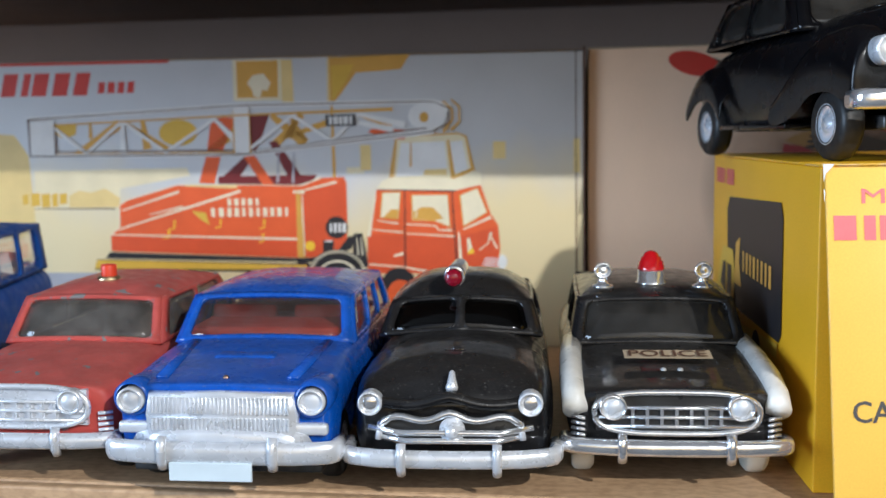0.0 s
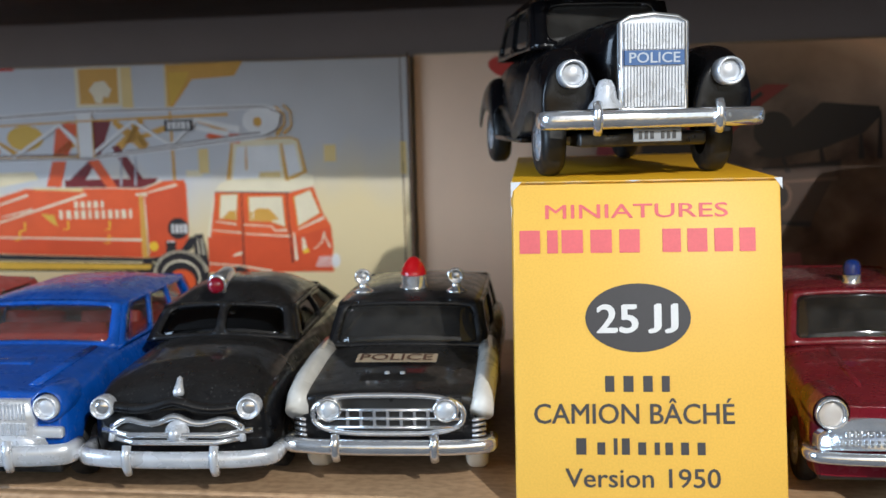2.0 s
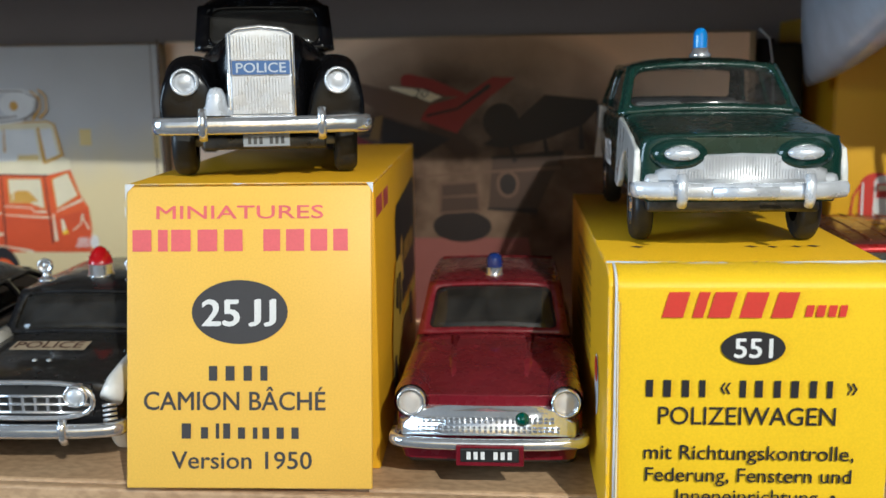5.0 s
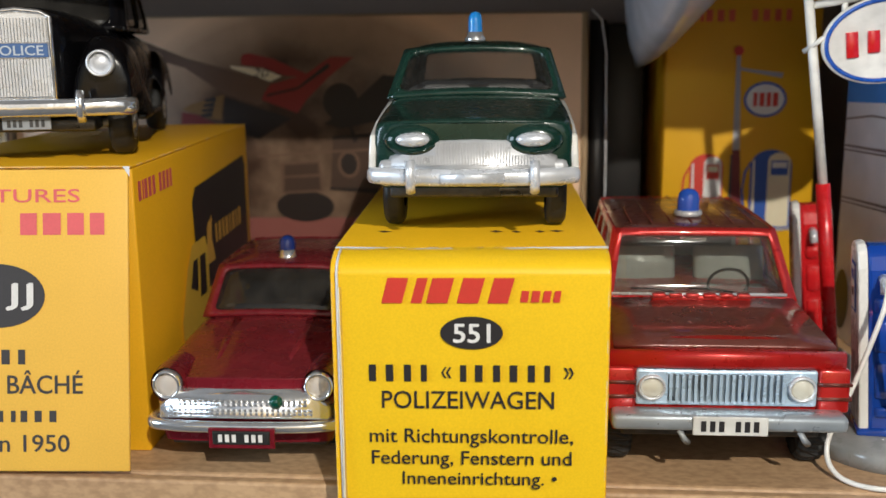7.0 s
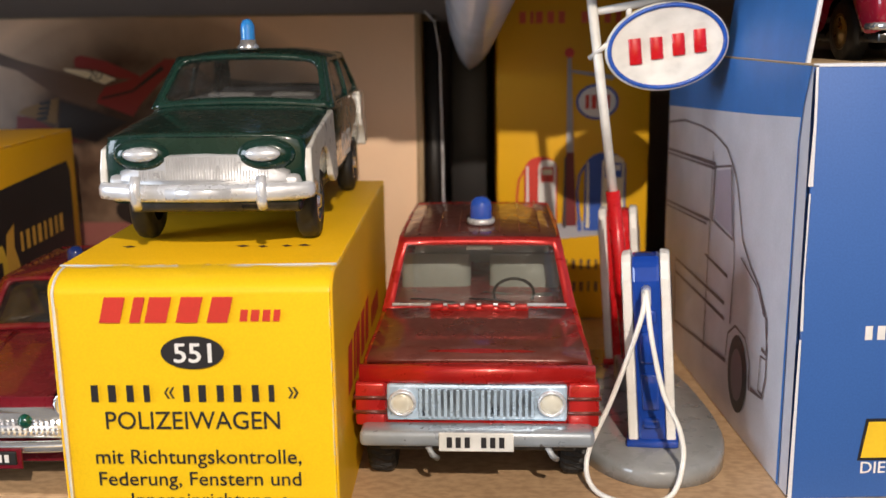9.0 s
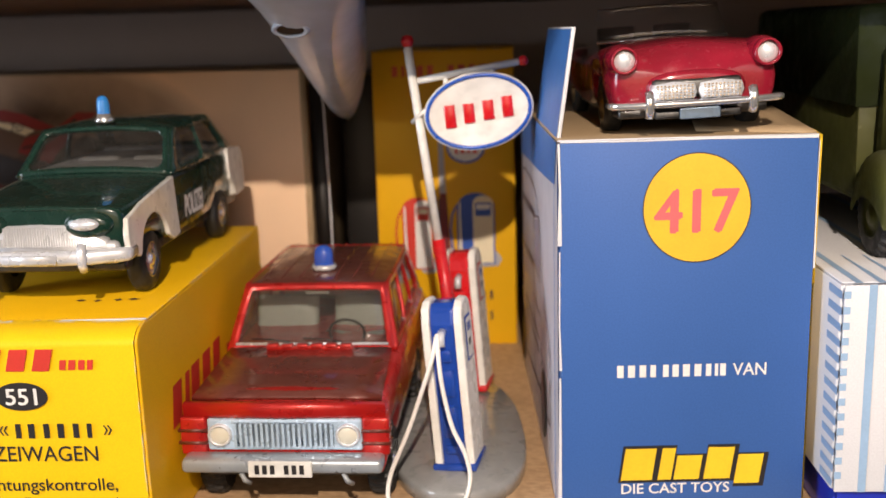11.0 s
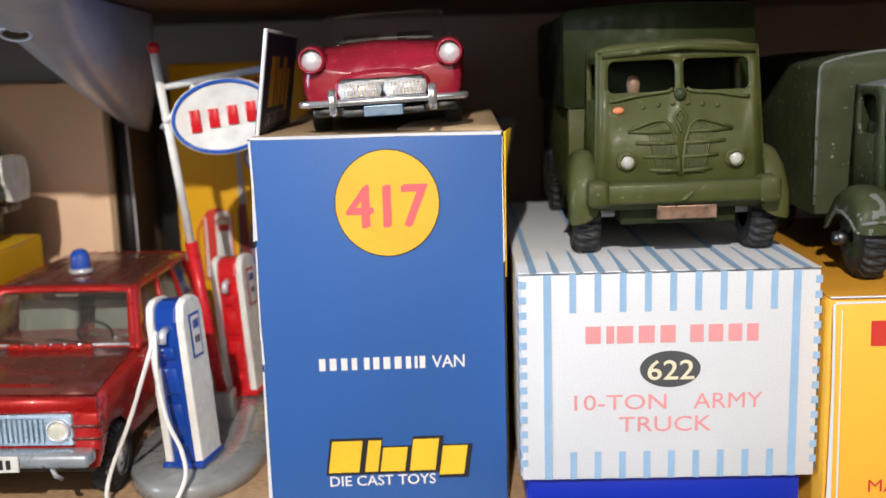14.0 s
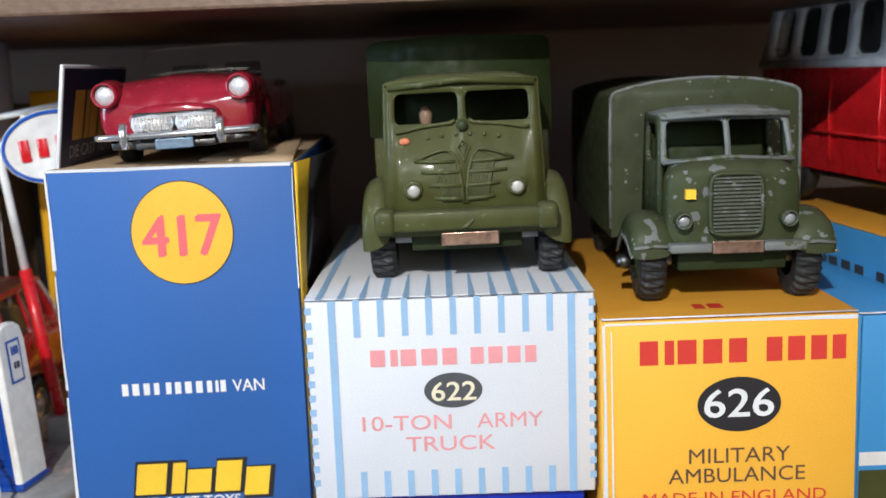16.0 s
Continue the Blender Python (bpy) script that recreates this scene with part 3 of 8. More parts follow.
def baseplate(parent, w, y0, y1, z0, z1, material=DARK_TIN):
    part("baseplate", box(-w, w, y0, y1, z0, z1), material, parent, bevel=0.0005)


FIVE = [(1.08, 0, 1), (0.56, 0, 1), (1.12, 0, 1), (1.12, 0, 1), (1.06, 0, 1)]
FOUR = [(1.0, 0, 1), (1.08, 0, 1), (1.0, 0, 1), (0.86, 0, 1)]
SCRIPT = [(1.30, 0.0, 1.0), (0.56, 0.0, 1.0), (1.05, 0.24, 1.0), (1.10, 0.0, 1.0), (1.05, 0.24, 1.16)]


# ---- print tools: writing and pictures lie on a face, in small print dots ----
class Face:
    """A printed face: u runs to the right and v down, in dots; k and kv are dots a metre; z is height."""

    def __init__(self, parent, m, left, top, k, kv=None, height=0.0, lift=0.00012):
        self.parent, self.m, self.left, self.top, self.k, self.kv, self.height, self.lift, self.draw_out = parent, m, left, top, k, kv or k, height, lift, None

    def place(self, u, v):
        u = self.draw_out(u) if self.draw_out else u
        return (u - self.left) / self.k, self.height - (v - self.top) / self.kv

    def poly(self, pts, material, name="printed_patch", lift=0):
        bm = bmesh.new()
        vs = [bm.verts.new((*(lambda p: (p[0], -self.lift * (1 + lift)))(self.place(u, v)), self.place(u, v)[1])) for u, v in pts]
        bm.faces.new(vs)
        return part(name, bm, material, self.parent, smooth=False, pose_m=self.m)

    def rect(self, u0, v0, u1, v1, material, name="printed_patch", lift=0):
        return self.poly([(u0, v1), (u1, v1), (u1, v0), (u0, v0)], material, name, lift)

    def oval(self, u, v, ru, rv, material, name="printed_disc", lift=0, n=40):
        return self.poly([(u + ru * math.cos(2 * math.pi * i / n), v - rv * math.sin(2 * math.pi * i / n)) for i in range(n)], material, name, lift)

    def line(self, pts, width, material, name="printed_line", lift=0, closed=False):
        """A drawn line through the points."""
        bm = bmesh.new()
        if closed:
            pts = list(pts) + [pts[0]]
        q = [Vector(self.place(u, v)) for u, v in pts]
        h, last = width / self.k / 2, None
        for i, p in enumerate(q):
            d0, d1 = (p - q[max(i - 1, 0)]), (q[min(i + 1, len(q) - 1)] - p)
            d0, d1 = (d0 or d1).normalized(), (d1 or d0).normalized()
            d = (d0 + d1).normalized()
            out = Vector((-d.y, d.x)) * h / max(0.5, d.dot(d1))
            p = p - d * h * 0.5 if i == 0 else p + d * h * 0.5 if i == len(q) - 1 else p
            row = [bm.verts.new((w.x, -self.lift * (1 + lift), w.y)) for w in (p - out, p + out)]
            if last:
                bm.faces.new((last[0], row[0], row[1], last[1]))
            last = row
        return part(name, bm, material, self.parent, smooth=False, pose_m=self.m)

    def bars(self, u0, v0, u1, v1, count, material, name="printed_mark", slant=0.0, lift=0, fat=0.8, run=None):
        """Plain upright blocks on one thin line, in place of a trade name or what cannot be read."""
        step = (u1 - u0) / count
        y = -self.lift * (1 + lift)
        foot = v1 if count <= 12 else v1 - (v1 - v0) * 0.06
        bm, made = bmesh.new(), None

        def quad(c):
            bm.faces.new([bm.verts.new((self.place(u, v)[0], y, self.place(u, v)[1])) for u, v in c])

        if run:
            # blocks of their own widths, tops and feet, as (width, top, foot)
            u, unit = u0, (u1 - u0) / sum(r[0] for r in run)
            for wide, t0, t1 in run:
                g = unit * wide
                c0, c1 = v0 + (v1 - v0) * t0, v0 + (v1 - v0) * t1
                lean = slant / (v1 - v0)
                quad([(u + lean * (v1 - c1), c1), (u + fat * g + lean * (v1 - c1), c1), (u + fat * g + lean * (v1 - c0), c0), (u + lean * (v1 - c0), c0)])
                made = part(name, bm, material, self.parent, smooth=False, pose_m=self.m)
                bm, u = bmesh.new(), u + g
            return made
        for i in range(count):
            wide = fat * (0.80, 1.06, 0.92, 1.10, 0.72, 0.98)[i % 6]
            a, b = u0 + step * (i + 0.5 - wide / 2), u0 + step * (i + 0.5 + wide / 2)
            quad([(a, foot), (b, foot), (b + slant, v0), (a + slant, v0)])
            if count <= 12:
                made = part(name, bm, material, self.parent, smooth=False, pose_m=self.m)
                bm = bmesh.new()
        if count > 12:
            quad([(u0, v1), (u1, v1), (u1, foot), (u0, foot)])
            made = part(name, bm, material, self.parent, smooth=False, pose_m=self.m)
        return made

    def text(self, words, u0, v0, u1, v1, material, name="lettering", lift=0, bold=0.0, shear=0.0):
        x0, z1 = self.place(u0, v0)
        x1, z0 = self.place(u1, v1)
        return lettering(words, x0, x1, z0, z1, material, self.parent, self.m, self.lift * (1 + lift), bold, shear, name)


def lettering(words, x0, x1, z0, z1, material, parent, m, lift, bold=0.0, shear=0.0, name="lettering", thick=0.0):
    """Words in the built-in font, fitted into a rectangle of the face."""
    cu = bpy.data.curves.new(name, "FONT")
    cu.body, cu.shear, cu.resolution_u = words, shear, 3
    tmp = new(name, cu)
    me = bpy.data.meshes.new_from_object(tmp.evaluated_get(bpy.context.evaluated_depsgraph_get()))
    bpy.data.objects.remove(tmp)
    bpy.data.curves.remove(cu)
    co = np.array([v.co[:] for v in me.vertices])
    lo, hi = co.min(0), co.max(0)
    for v in me.vertices:
        v.co = (x0 + (v.co.x - lo[0]) / (hi[0] - lo[0]) * (x1 - x0), -lift, z0 + (v.co.y - lo[1]) / (hi[1] - lo[1]) * (z1 - z0))
    if bold:
        # heavier strokes: the same outline a hair to each side
        lay, tmp_bm = bmesh.new(), None
        for k, (dx, dz) in enumerate(((0, 0), (1, 0.3), (-1, -0.3), (0.5, 0.8), (-0.5, -0.8))):
            n0 = len(lay.verts)
            lay.from_mesh(me)
            lay.verts.ensure_lookup_table()
            for v in list(lay.verts)[n0:]:
                v.co += Vector((dx * bold * 1.1 * (z1 - z0), -4e-6 * k, dz * bold * 0.9 * (z1 - z0)))
        lay.to_mesh(me)
        lay.free()
    me.materials.clear()
    me.materials.append(material)
    ob = new(name, me)
    ob.parent, ob.matrix_local = parent, m
    if thick:
        s = ob.modifiers.new("thickness", "SOLIDIFY")
        s.thickness, s.offset = thick, 0
    return ob


def prism(profile, x0, x1):
    """A closed (y, z) outline drawn out along x."""
    bm = bmesh.new()
    a, b = [[bm.verts.new((x, y, z)) for y, z in profile] for x in (x0, x1)]
    bm.faces.new(a), bm.faces.new(b[::-1])
    for i in range(len(a)):
        j = (i + 1) % len(a)
        bm.faces.new((a[i], a[j], b[j], b[i]))
    return bm


def carton(name, label, x, y, z, rz, w, d, h, front, side=None, top=None, lean=0.0, group="", fold=None, bulge=0.0):
    """A toy's carton: body, a tucked front flap with its fold, white worn edges. The origin is the front lower left corner.
    lean: degrees by which the flap stands open; bulge: how far the end swells out under its upper fold."""
    t = thing(name, label, "box", pose(x, y, z, 0, 0, rz), group)
    e = 0.0004
    if bulge:
        swell = [(-bulge * math.sin(a), h - 0.0034 * (1 - math.cos(a))) for a in (math.pi * k / 28 for k in range(15))] + [(-bulge, 0.4 * h), (-0.92 * bulge, 0.0)]
        part("body", prism([(y + 0.0009, z - 0.0005 if i == 0 else z) for i, (y, z) in enumerate(swell)] + [(d, 0.0), (d, h - 0.0005)], 0, w), side or front, t, bevel=e, smooth=False)
        part("lid", box(0, w, 0.0006, d, h - 0.0005, h), top or side or front, t, bevel=0.0002)
        flap = part("front_flap", prism(swell + [(y + 0.0006, z) for y, z in reversed(swell)], 0.0013, w - 0.0004), front, t, smooth=False)
        part("fold_edge", sweep([(0.0002, 0.0002, h), (w * 0.3, 0.0004, h - 0.0003), (w * 0.62, 0.0004, h - 0.0002), (w, 0.0002, h + 0.0001)], 0.00035, 0.00022, 6), fold or CARD_WHITE, t)
        part("flap_edge", sweep([(0.0013, y - 0.0001, z) for y, z in swell[1:]], 0.0002, 0.00025, 6, up=(1, 0, 0)), fold or CARD_WHITE, t)
        return t, flap
    part("body", box(0, w, 0.0015, d, 0, h - 0.0005), side or front, t, bevel=e)
    part("lid", box(0, w, 0.0012, d, h - 0.0005, h), top or side or front, t, bevel=0.0002)
    flap = part("front_flap", box(0.0003, w - 0.0003, 0, 0.0008, 0, h - 0.0004), front, t, bevel=0.0003, pose_m=pose(0, 0, 0) if not lean else Matrix.Translation((0, 0, h)) @ pose(0, 0, 0, -lean, 0, 0) @ Matrix.Translation((0, 0, -h)))
    part("fold_edge", sweep([(0, 0.0012, h - 0.0001), (w, 0.0012, h - 0.0001)], 0.00035, 0.00018, 6), fold or CARD_WHITE, t)
    return t, flap


# ---- the shelf and the room ----
LIE = pose(0, 0, 0, 0, 0, -6.5)


def structure(name, bm, material, label, category, m=None, bevel=0.0):
    ob = part(name, bm, material, bevel=bevel, smooth=False)
    ob.matrix_world = LIE if m is None else m
    return tagged(ob, label, category, kind="structure")


structure("shelf_board", box(-0.5, 0.95, 0.181, 0.386, -0.018, 0), SHELF, "tan wood-effect shelf board with a worn surface", "shelf", bevel=0.0008)
structure("shelf_edge_trim", box(-0.5, 0.95, 0.178, 0.1808, -0.018, -0.0003), SHELF, "pale wood edging strip along the shelf", "trim", bevel=0.0006)
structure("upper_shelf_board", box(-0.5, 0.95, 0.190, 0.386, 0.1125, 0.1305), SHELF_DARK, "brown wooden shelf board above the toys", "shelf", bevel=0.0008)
structure("wall_north", box(-0.52, 0.97, 0.386, 0.398, -0.4, 0.5), BACKING, "grey painted back panel of the shelves", "wall")
structure("wall_west", box(-0.52, -0.5005, 0.185, 0.3855, -0.4, 0.5), SHELF_DARK, "brown wooden side panel of the shelves", "wall")
structure("wall_east", box(0.9505, 0.97, 0.185, 0.3855, -0.4, 0.5), SHELF_DARK, "brown wooden side panel of the shelves", "wall")
# unseen room added around the shelves, with openings for the two area lamps
ROOM = pose(0, 0, 0)
structure("room_floor", box(-2.0, 2.6, -1.6, 0.7, -1.25, -1.2), FLOOR_WOOD, "grey-brown wooden floor of the room", "floor", ROOM)
structure("room_ceiling", box(-2.0, 2.6, -1.6, 0.7, 1.5, 1.55), PLASTER, "plain white ceiling of the room", "ceiling", ROOM)
structure("room_wall_north", box(-2.0, 2.6, 0.62, 0.7, -1.2, 1.5), PLASTER, "plain white wall behind the shelves", "wall", ROOM)
west = box(-2.1, -2.0, -0.2, 0.7, -1.2, 1.5)
box(-2.1, -2.0, -1.6, -1.3, -1.2, 1.5, west), box(-2.1, -2.0, -1.3, -0.2, -1.2, -0.1, west), box(-2.1, -2.0, -1.3, -0.2, 1.0, 1.5, west)
structure("room_wall_west", west, PLASTER, "unseen plain white side wall with an added window opening", "wall", ROOM)
structure("room_wall_east", box(2.6, 2.7, -1.6, 0.7, -1.2, 1.5), PLASTER, "plain white side wall of the room", "wall", ROOM)
south = box(-2.1, -1.1, -1.75, -1.6, -1.25, 1.55)
box(1.7, 2.7, -1.75, -1.6, -1.25, 1.55, south), box(-1.1, 1.7, -1.75, -1.6, -1.25, -0.2, south), box(-1.1, 1.7, -1.75, -1.6, 1.38, 1.55, south)
structure("room_wall_south", south, PLASTER, "unseen plain white wall with an added wide window opening", "wall", ROOM)


# ---- cartons at the back ----
DOT = 0.0001757
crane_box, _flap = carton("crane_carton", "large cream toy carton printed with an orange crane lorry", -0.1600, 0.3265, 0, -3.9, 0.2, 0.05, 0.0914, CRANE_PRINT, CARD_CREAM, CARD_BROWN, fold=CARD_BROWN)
F = Face(crane_box, pose(0, 0, 0), -101, 96, 1 / DOT, height=0.0914, lift=0.00003)
# the picture is drawn out towards its left end
F.draw_out = lambda u: max(-100.0, u - 26 * min(1.0, max(0.0, (400 - u) / 160)))
F.rect(-101, 97, 310, 102, INK_RED, "printed_border", 1)
F.bars(0, 116, 176, 157, 5, INK_RED, "trade_mark", slant=10, fat=0.72, run=FIVE)
F.bars(186, 134, 256, 154, 4, INK_RED, "trade_mark", slant=3, fat=0.7, run=FOUR)
def art(*pts):
    """Places in the left part of the picture, drawn at a larger scale."""
    return [(x / 1.78, 80 + y / 1.78) for x, y in pts]


def cab_art(*pts):
    """The same for the lorry's cab in the right part."""
    return [(500 + x / 1.78, 80 + y / 1.78) for x, y in pts]


# faint town behind the crane
F.poly(art((-80, 250), (40, 262), (85, 330), (95, 560), (40, 600), (-80, 600)), INK_WASH, "printed_wash")
F.poly(art((100, 380), (590, 375), (600, 400), (390, 440), (385, 500), (100, 505)), INK_PALE, "printed_wash")
for u0, v0, u1, v1 in ((55, 455, 75, 490), (85, 450, 115, 496), (120, 452, 150, 500), (156, 452, 176, 498), (182, 452, 208, 490)):
    F.poly(art((u0, v1), (u1, v1 - 3), (u1, v0), (u0, v0 + 4)), INK_MUSTARD, "printed_window", 1)
F.poly(art((214, 500), (385, 500), (388, 470), (340, 438), (290, 452), (250, 444), (215, 462)), INK_WASH, "printed_hedge", 1)
F.line(art((95, 503), (370, 505)), 1.4, INK_BROWN, lift=2)
F.poly(art((735, 165), (895, 165), (895, 36), (735, 36)), INK_PALE, "printed_wall")
F.poly(art((748, 155), (880, 155), (882, 40), (748, 40)), INK_OCHRE, "printed_wall", 1)
F.poly(art((780, 110), (800, 85), (835, 80), (858, 110), (845, 135), (830, 130), (822, 155), (800, 150), (795, 128)), INK_CREAM, "printed_crest", 2)
F.poly(art((893, 175), (930, 175), (928, 38), (893, 38)), INK_WASH, "printed_pillar", 1)
F.line(art((1046, 40), (1048, 180)), 5, INK_WASH, lift=1)
F.poly(cab_art((155, 35), (415, 30), (385, 76), (318, 80), (242, 84), (200, 140), (165, 182)), INK_OCHRE, "printed_roof")
F.poly(cab_art((158, 60), (235, 58), (215, 100), (165, 170)), INK_MUSTARD, "printed_roof", 1)
F.line(cab_art((160, 30), (165, 430)), 3, INK_OCHRE, lift=2)
for u0, v0, u1, v1, m in ((250, 310, 284, 390, INK_WASH), (670, 305, 710, 360, INK_WASH), (920, 300, 940, 404, INK_WASH), (205, 380, 260, 400, INK_PALE)):
    F.poly(cab_art((u0, v1), (u1, v1), (u1, v0), (u0, v0)), m, "printed_wash", 0 if m is INK_PALE else 1)
F.poly([(0, 482), (190, 482), (190, 530), (0, 530)], INK_GREY, "printed_road", 1)
# ropes and struts behind the jib
F.poly(art((180, 228), (255, 226), (250, 262), (215, 275), (182, 262)), INK_MUSTARD, "printed_gear", 1)
F.poly(art(*[(570 + 55 * math.cos(a), 262 + 42 * math.sin(a)) for a in (2 * math.pi * k / 24 for k in range(24))]), INK_MUSTARD, "printed_drum", 1)
for pts, w in (([(250, 325), (400, 232)], 9), ([(425, 232), (540, 318)], 7), ([(300, 225), (300, 275)], 4), ([(470, 225), (480, 310)], 8), ([(660, 318), (740, 262)], 10), ([(860, 215), (960, 300)], 10), ([(955, 215), (865, 305)], 8), ([(890, 285), (1030, 240)], 6)):
    F.line(art(*pts), w, INK_OCHRE, lift=2)
for pts, w in (([(30, 225), (70, 290)], 6), ([(250, 215), (350, 250)], 6), ([(60, 205), (20, 280)], 6)):
    F.line(cab_art(*pts), w, INK_OCHRE, lift=2)
# the crane's legs, body, deck
F.poly(art((665, 222), (700, 215), (742, 218), (690, 335), (668, 428), (624, 424), (650, 330)), INK_ORANGE, "printed_strut", 2)
F.poly(art((785, 212), (850, 208), (815, 300), (790, 345), (745, 408), (690, 408), (765, 340)), INK_DEEP, "printed_strut", 2)
F.poly(art((760, 340), (797, 338), (858, 432), (820, 432)), INK_ORANGE, "printed_strut", 4)
F.poly(art((845, 296), (870, 292), (950, 408), (905, 408)), INK_DEEP, "printed_strut", 3)
for u in (870, 920):
    F.line(art((u + 6, 330), (u, 425)), 2.5, INK_GREY, lift=5)
F.poly(art((680, 404), (1000, 402), (985, 420), (940, 434), (680, 428)), INK_DEEP, "printed_strut", 3)
body = art((352, 592), (384, 562), (386, 495), (410, 478), (560, 430), (800, 432), (930, 436)) + cab_art((60, 436), (120, 412), (195, 410), (203, 428), (203, 545), (198, 662)) + art((935, 668), (352, 645))
F.poly(body, INK_ORANGE, "printed_body", 5)
F.poly(art((945, 450), (1069, 430)) + cab_art((195, 412), (203, 545), (198, 662)) + art((940, 668)), INK_FLAME, "printed_body_end", 6)
F.poly(art((352, 645), (352, 592), (930, 610), (930, 668)), INK_FLAME, "printed_skirt", 6)
F.line(body[:9], 1.6, INK_CREAM, lift=7)
for pts, w, m in (([(372, 575), (745, 452)], 2.6, INK_CREAM), ([(480, 525), (575, 500)], 1.8, INK_CREAM), ([(392, 512), (565, 452)], 2.2, INK_CREAM), ([(355, 590), (928, 608)], 2.2, INK_CREAM),
                  ([(585, 432), (735, 438)], 3, INK_WASH), ([(935, 455), (940, 664)], 7, INK_OCHRE), ([(920, 456), (955, 456)], 4, INK_CREAM), ([(948, 470), (950, 660)], 2, INK_CREAM), ([(960, 450), (1060, 426)], 2.4, INK_CREAM)):
    F.line(art(*pts), w, m, lift=8)
F.bars(392, 347, 456, 360, 5, INK_CREAM, "trade_mark", lift=8, fat=0.6)
F.bars(365, 364, 510, 380, 11, INK_CREAM, "trade_mark", lift=8, fat=0.6)
for u, v in ((548, 545), (530, 575), (680, 542), (820, 545), (815, 590)):
    F.line(art((u - 14, v + 28), (u, v + 26), (u + 2, v)), 2, INK_YELLOW, lift=8)
F.poly(art((600, 515), (640, 520), (650, 560), (628, 545)), INK_MUSTARD, "printed_catch", 8)
F.oval(545, 434, 9, 9, INK_YELLOW, "printed_lamp", 9)
F.poly(art((345, 648), (935, 670), (1069, 662), (1060, 700), (960, 682), (330, 668)), INK_BLACK, "printed_shadow", 5)
F.poly(art((300, 672), (960, 690), (950, 708), (290, 702)), INK_MUSTARD, "printed_deck", 6)
F.line(art((300, 672), (960, 690)), 1.2, INK_BROWN, lift=7)
F.line(art((292, 704), (950, 712)), 2.2, INK_BLACK, lift=7)
F.oval(594, 401, 20, 20, INK_BLACK, "printed_badge", 9)
F.bars(580, 393, 612, 410, 4, INK_WHITE, "trade_mark", lift=10, fat=0.6)
for pts in ([(122, 612), (158, 612), (155, 660), (122, 655)], [(222, 592), (250, 590), (260, 640), (268, 700), (215, 690)], [(160, 660), (215, 640), (225, 600), (205, 600)]):
    F.poly(cab_art(*pts), INK_BLACK, "printed_engine", 8)
F.line(cab_art((128, 615), (152, 615)), 1.6, INK_WHITE, lift=10)
for u in (232, 246):
    F.line(cab_art((u, 605), (u + 4, 660)), 1.4, INK_CREAM, lift=10)
F.oval(594, 488, 55, 47, INK_BLACK, "printed_tyre", 8)
for k in range(22):
    a = math.pi * (0.04 + 0.92 * k / 21)
    F.line([(594 + 47 * math.cos(a), 488 - 41 * math.sin(a)), (594 + 53 * math.cos(a + 0.05), 488 - 45.5 * math.sin(a + 0.05))], 2, INK_CREAM, lift=10)
F.oval(594, 493, 38, 33, INK_CREAM, "printed_tyre_ring", 10)
F.oval(594, 494, 35, 30, INK_BLACK, "printed_tyre", 11)
F.oval(596, 502, 26, 24, INK_ORANGE, "printed_hub", 12)
F.oval(530, 482, 20, 20, INK_BLACK, "printed_tyre", 4)
# lorry cab
F.poly(cab_art((345, 415), (368, 285), (560, 280), (585, 290), (605, 395), (560, 420)), INK_PALE, "printed_upper_cab", 2)
F.poly(cab_art((362, 412), (380, 305), (520, 302), (528, 408)), INK_WHITE, "printed_pane", 3)
F.poly(cab_art((545, 405), (535, 305), (575, 300), (592, 390)), INK_WHITE, "printed_pane", 3)
F.poly(cab_art((450, 408), (455, 390), (525, 388), (526, 408)), INK_WASH, "printed_seat", 4)
for pts, w in (([(343, 418), (366, 284), (560, 278), (586, 288), (608, 398)], 3), ([(530, 300), (545, 420)], 4), ([(412, 305), (410, 380)], 2), ([(366, 300), (352, 412)], 2), ([(545, 415), (606, 392)], 4)):
    F.line(cab_art(*pts), w, INK_OCHRE, lift=4)
F.poly(cab_art((300, 450), (318, 425), (345, 414), (560, 420), (608, 394), (632, 404), (632, 440), (550, 456)), INK_CREAM, "printed_roof", 5)
cab = cab_art((268, 592), (300, 452), (550, 458), (630, 440), (660, 530), (684, 568), (690, 640), (682, 690), (690, 720), (265, 720))
F.poly(cab, INK_ORANGE, "printed_cab", 6)
F.poly(cab_art((268, 592), (385, 600), (550, 606), (684, 572), (690, 640), (682, 690), (690, 720), (265, 720)), INK_FLAME, "printed_cab_lower", 7)
for pts in ([(318, 462), (376, 460), (368, 546), (310, 540)], [(412, 470), (526, 470), (532, 572), (482, 552), (412, 550)], [(565, 472), (620, 450), (650, 526), (575, 570)]):
    F.poly(cab_art(*pts), INK_CREAM, "printed_pane", 7)
    F.line(cab_art(*pts), 1.4, INK_OCHRE, lift=8, closed=True)
F.poly(cab_art((415, 548), (415, 522), (445, 508), (480, 510), (512, 545), (482, 551)), INK_OCHRE, "printed_seat", 8)
F.poly(cab_art((320, 540), (345, 515), (368, 515), (366, 545)), INK_OCHRE, "printed_seat", 8)
for pts, w in (([(390, 456), (386, 718)], 1.5), ([(540, 460), (552, 690)], 1.5), ([(300, 452), (550, 459)], 1.2)):
    F.line(cab_art(*pts), w, INK_BLACK, lift=9)
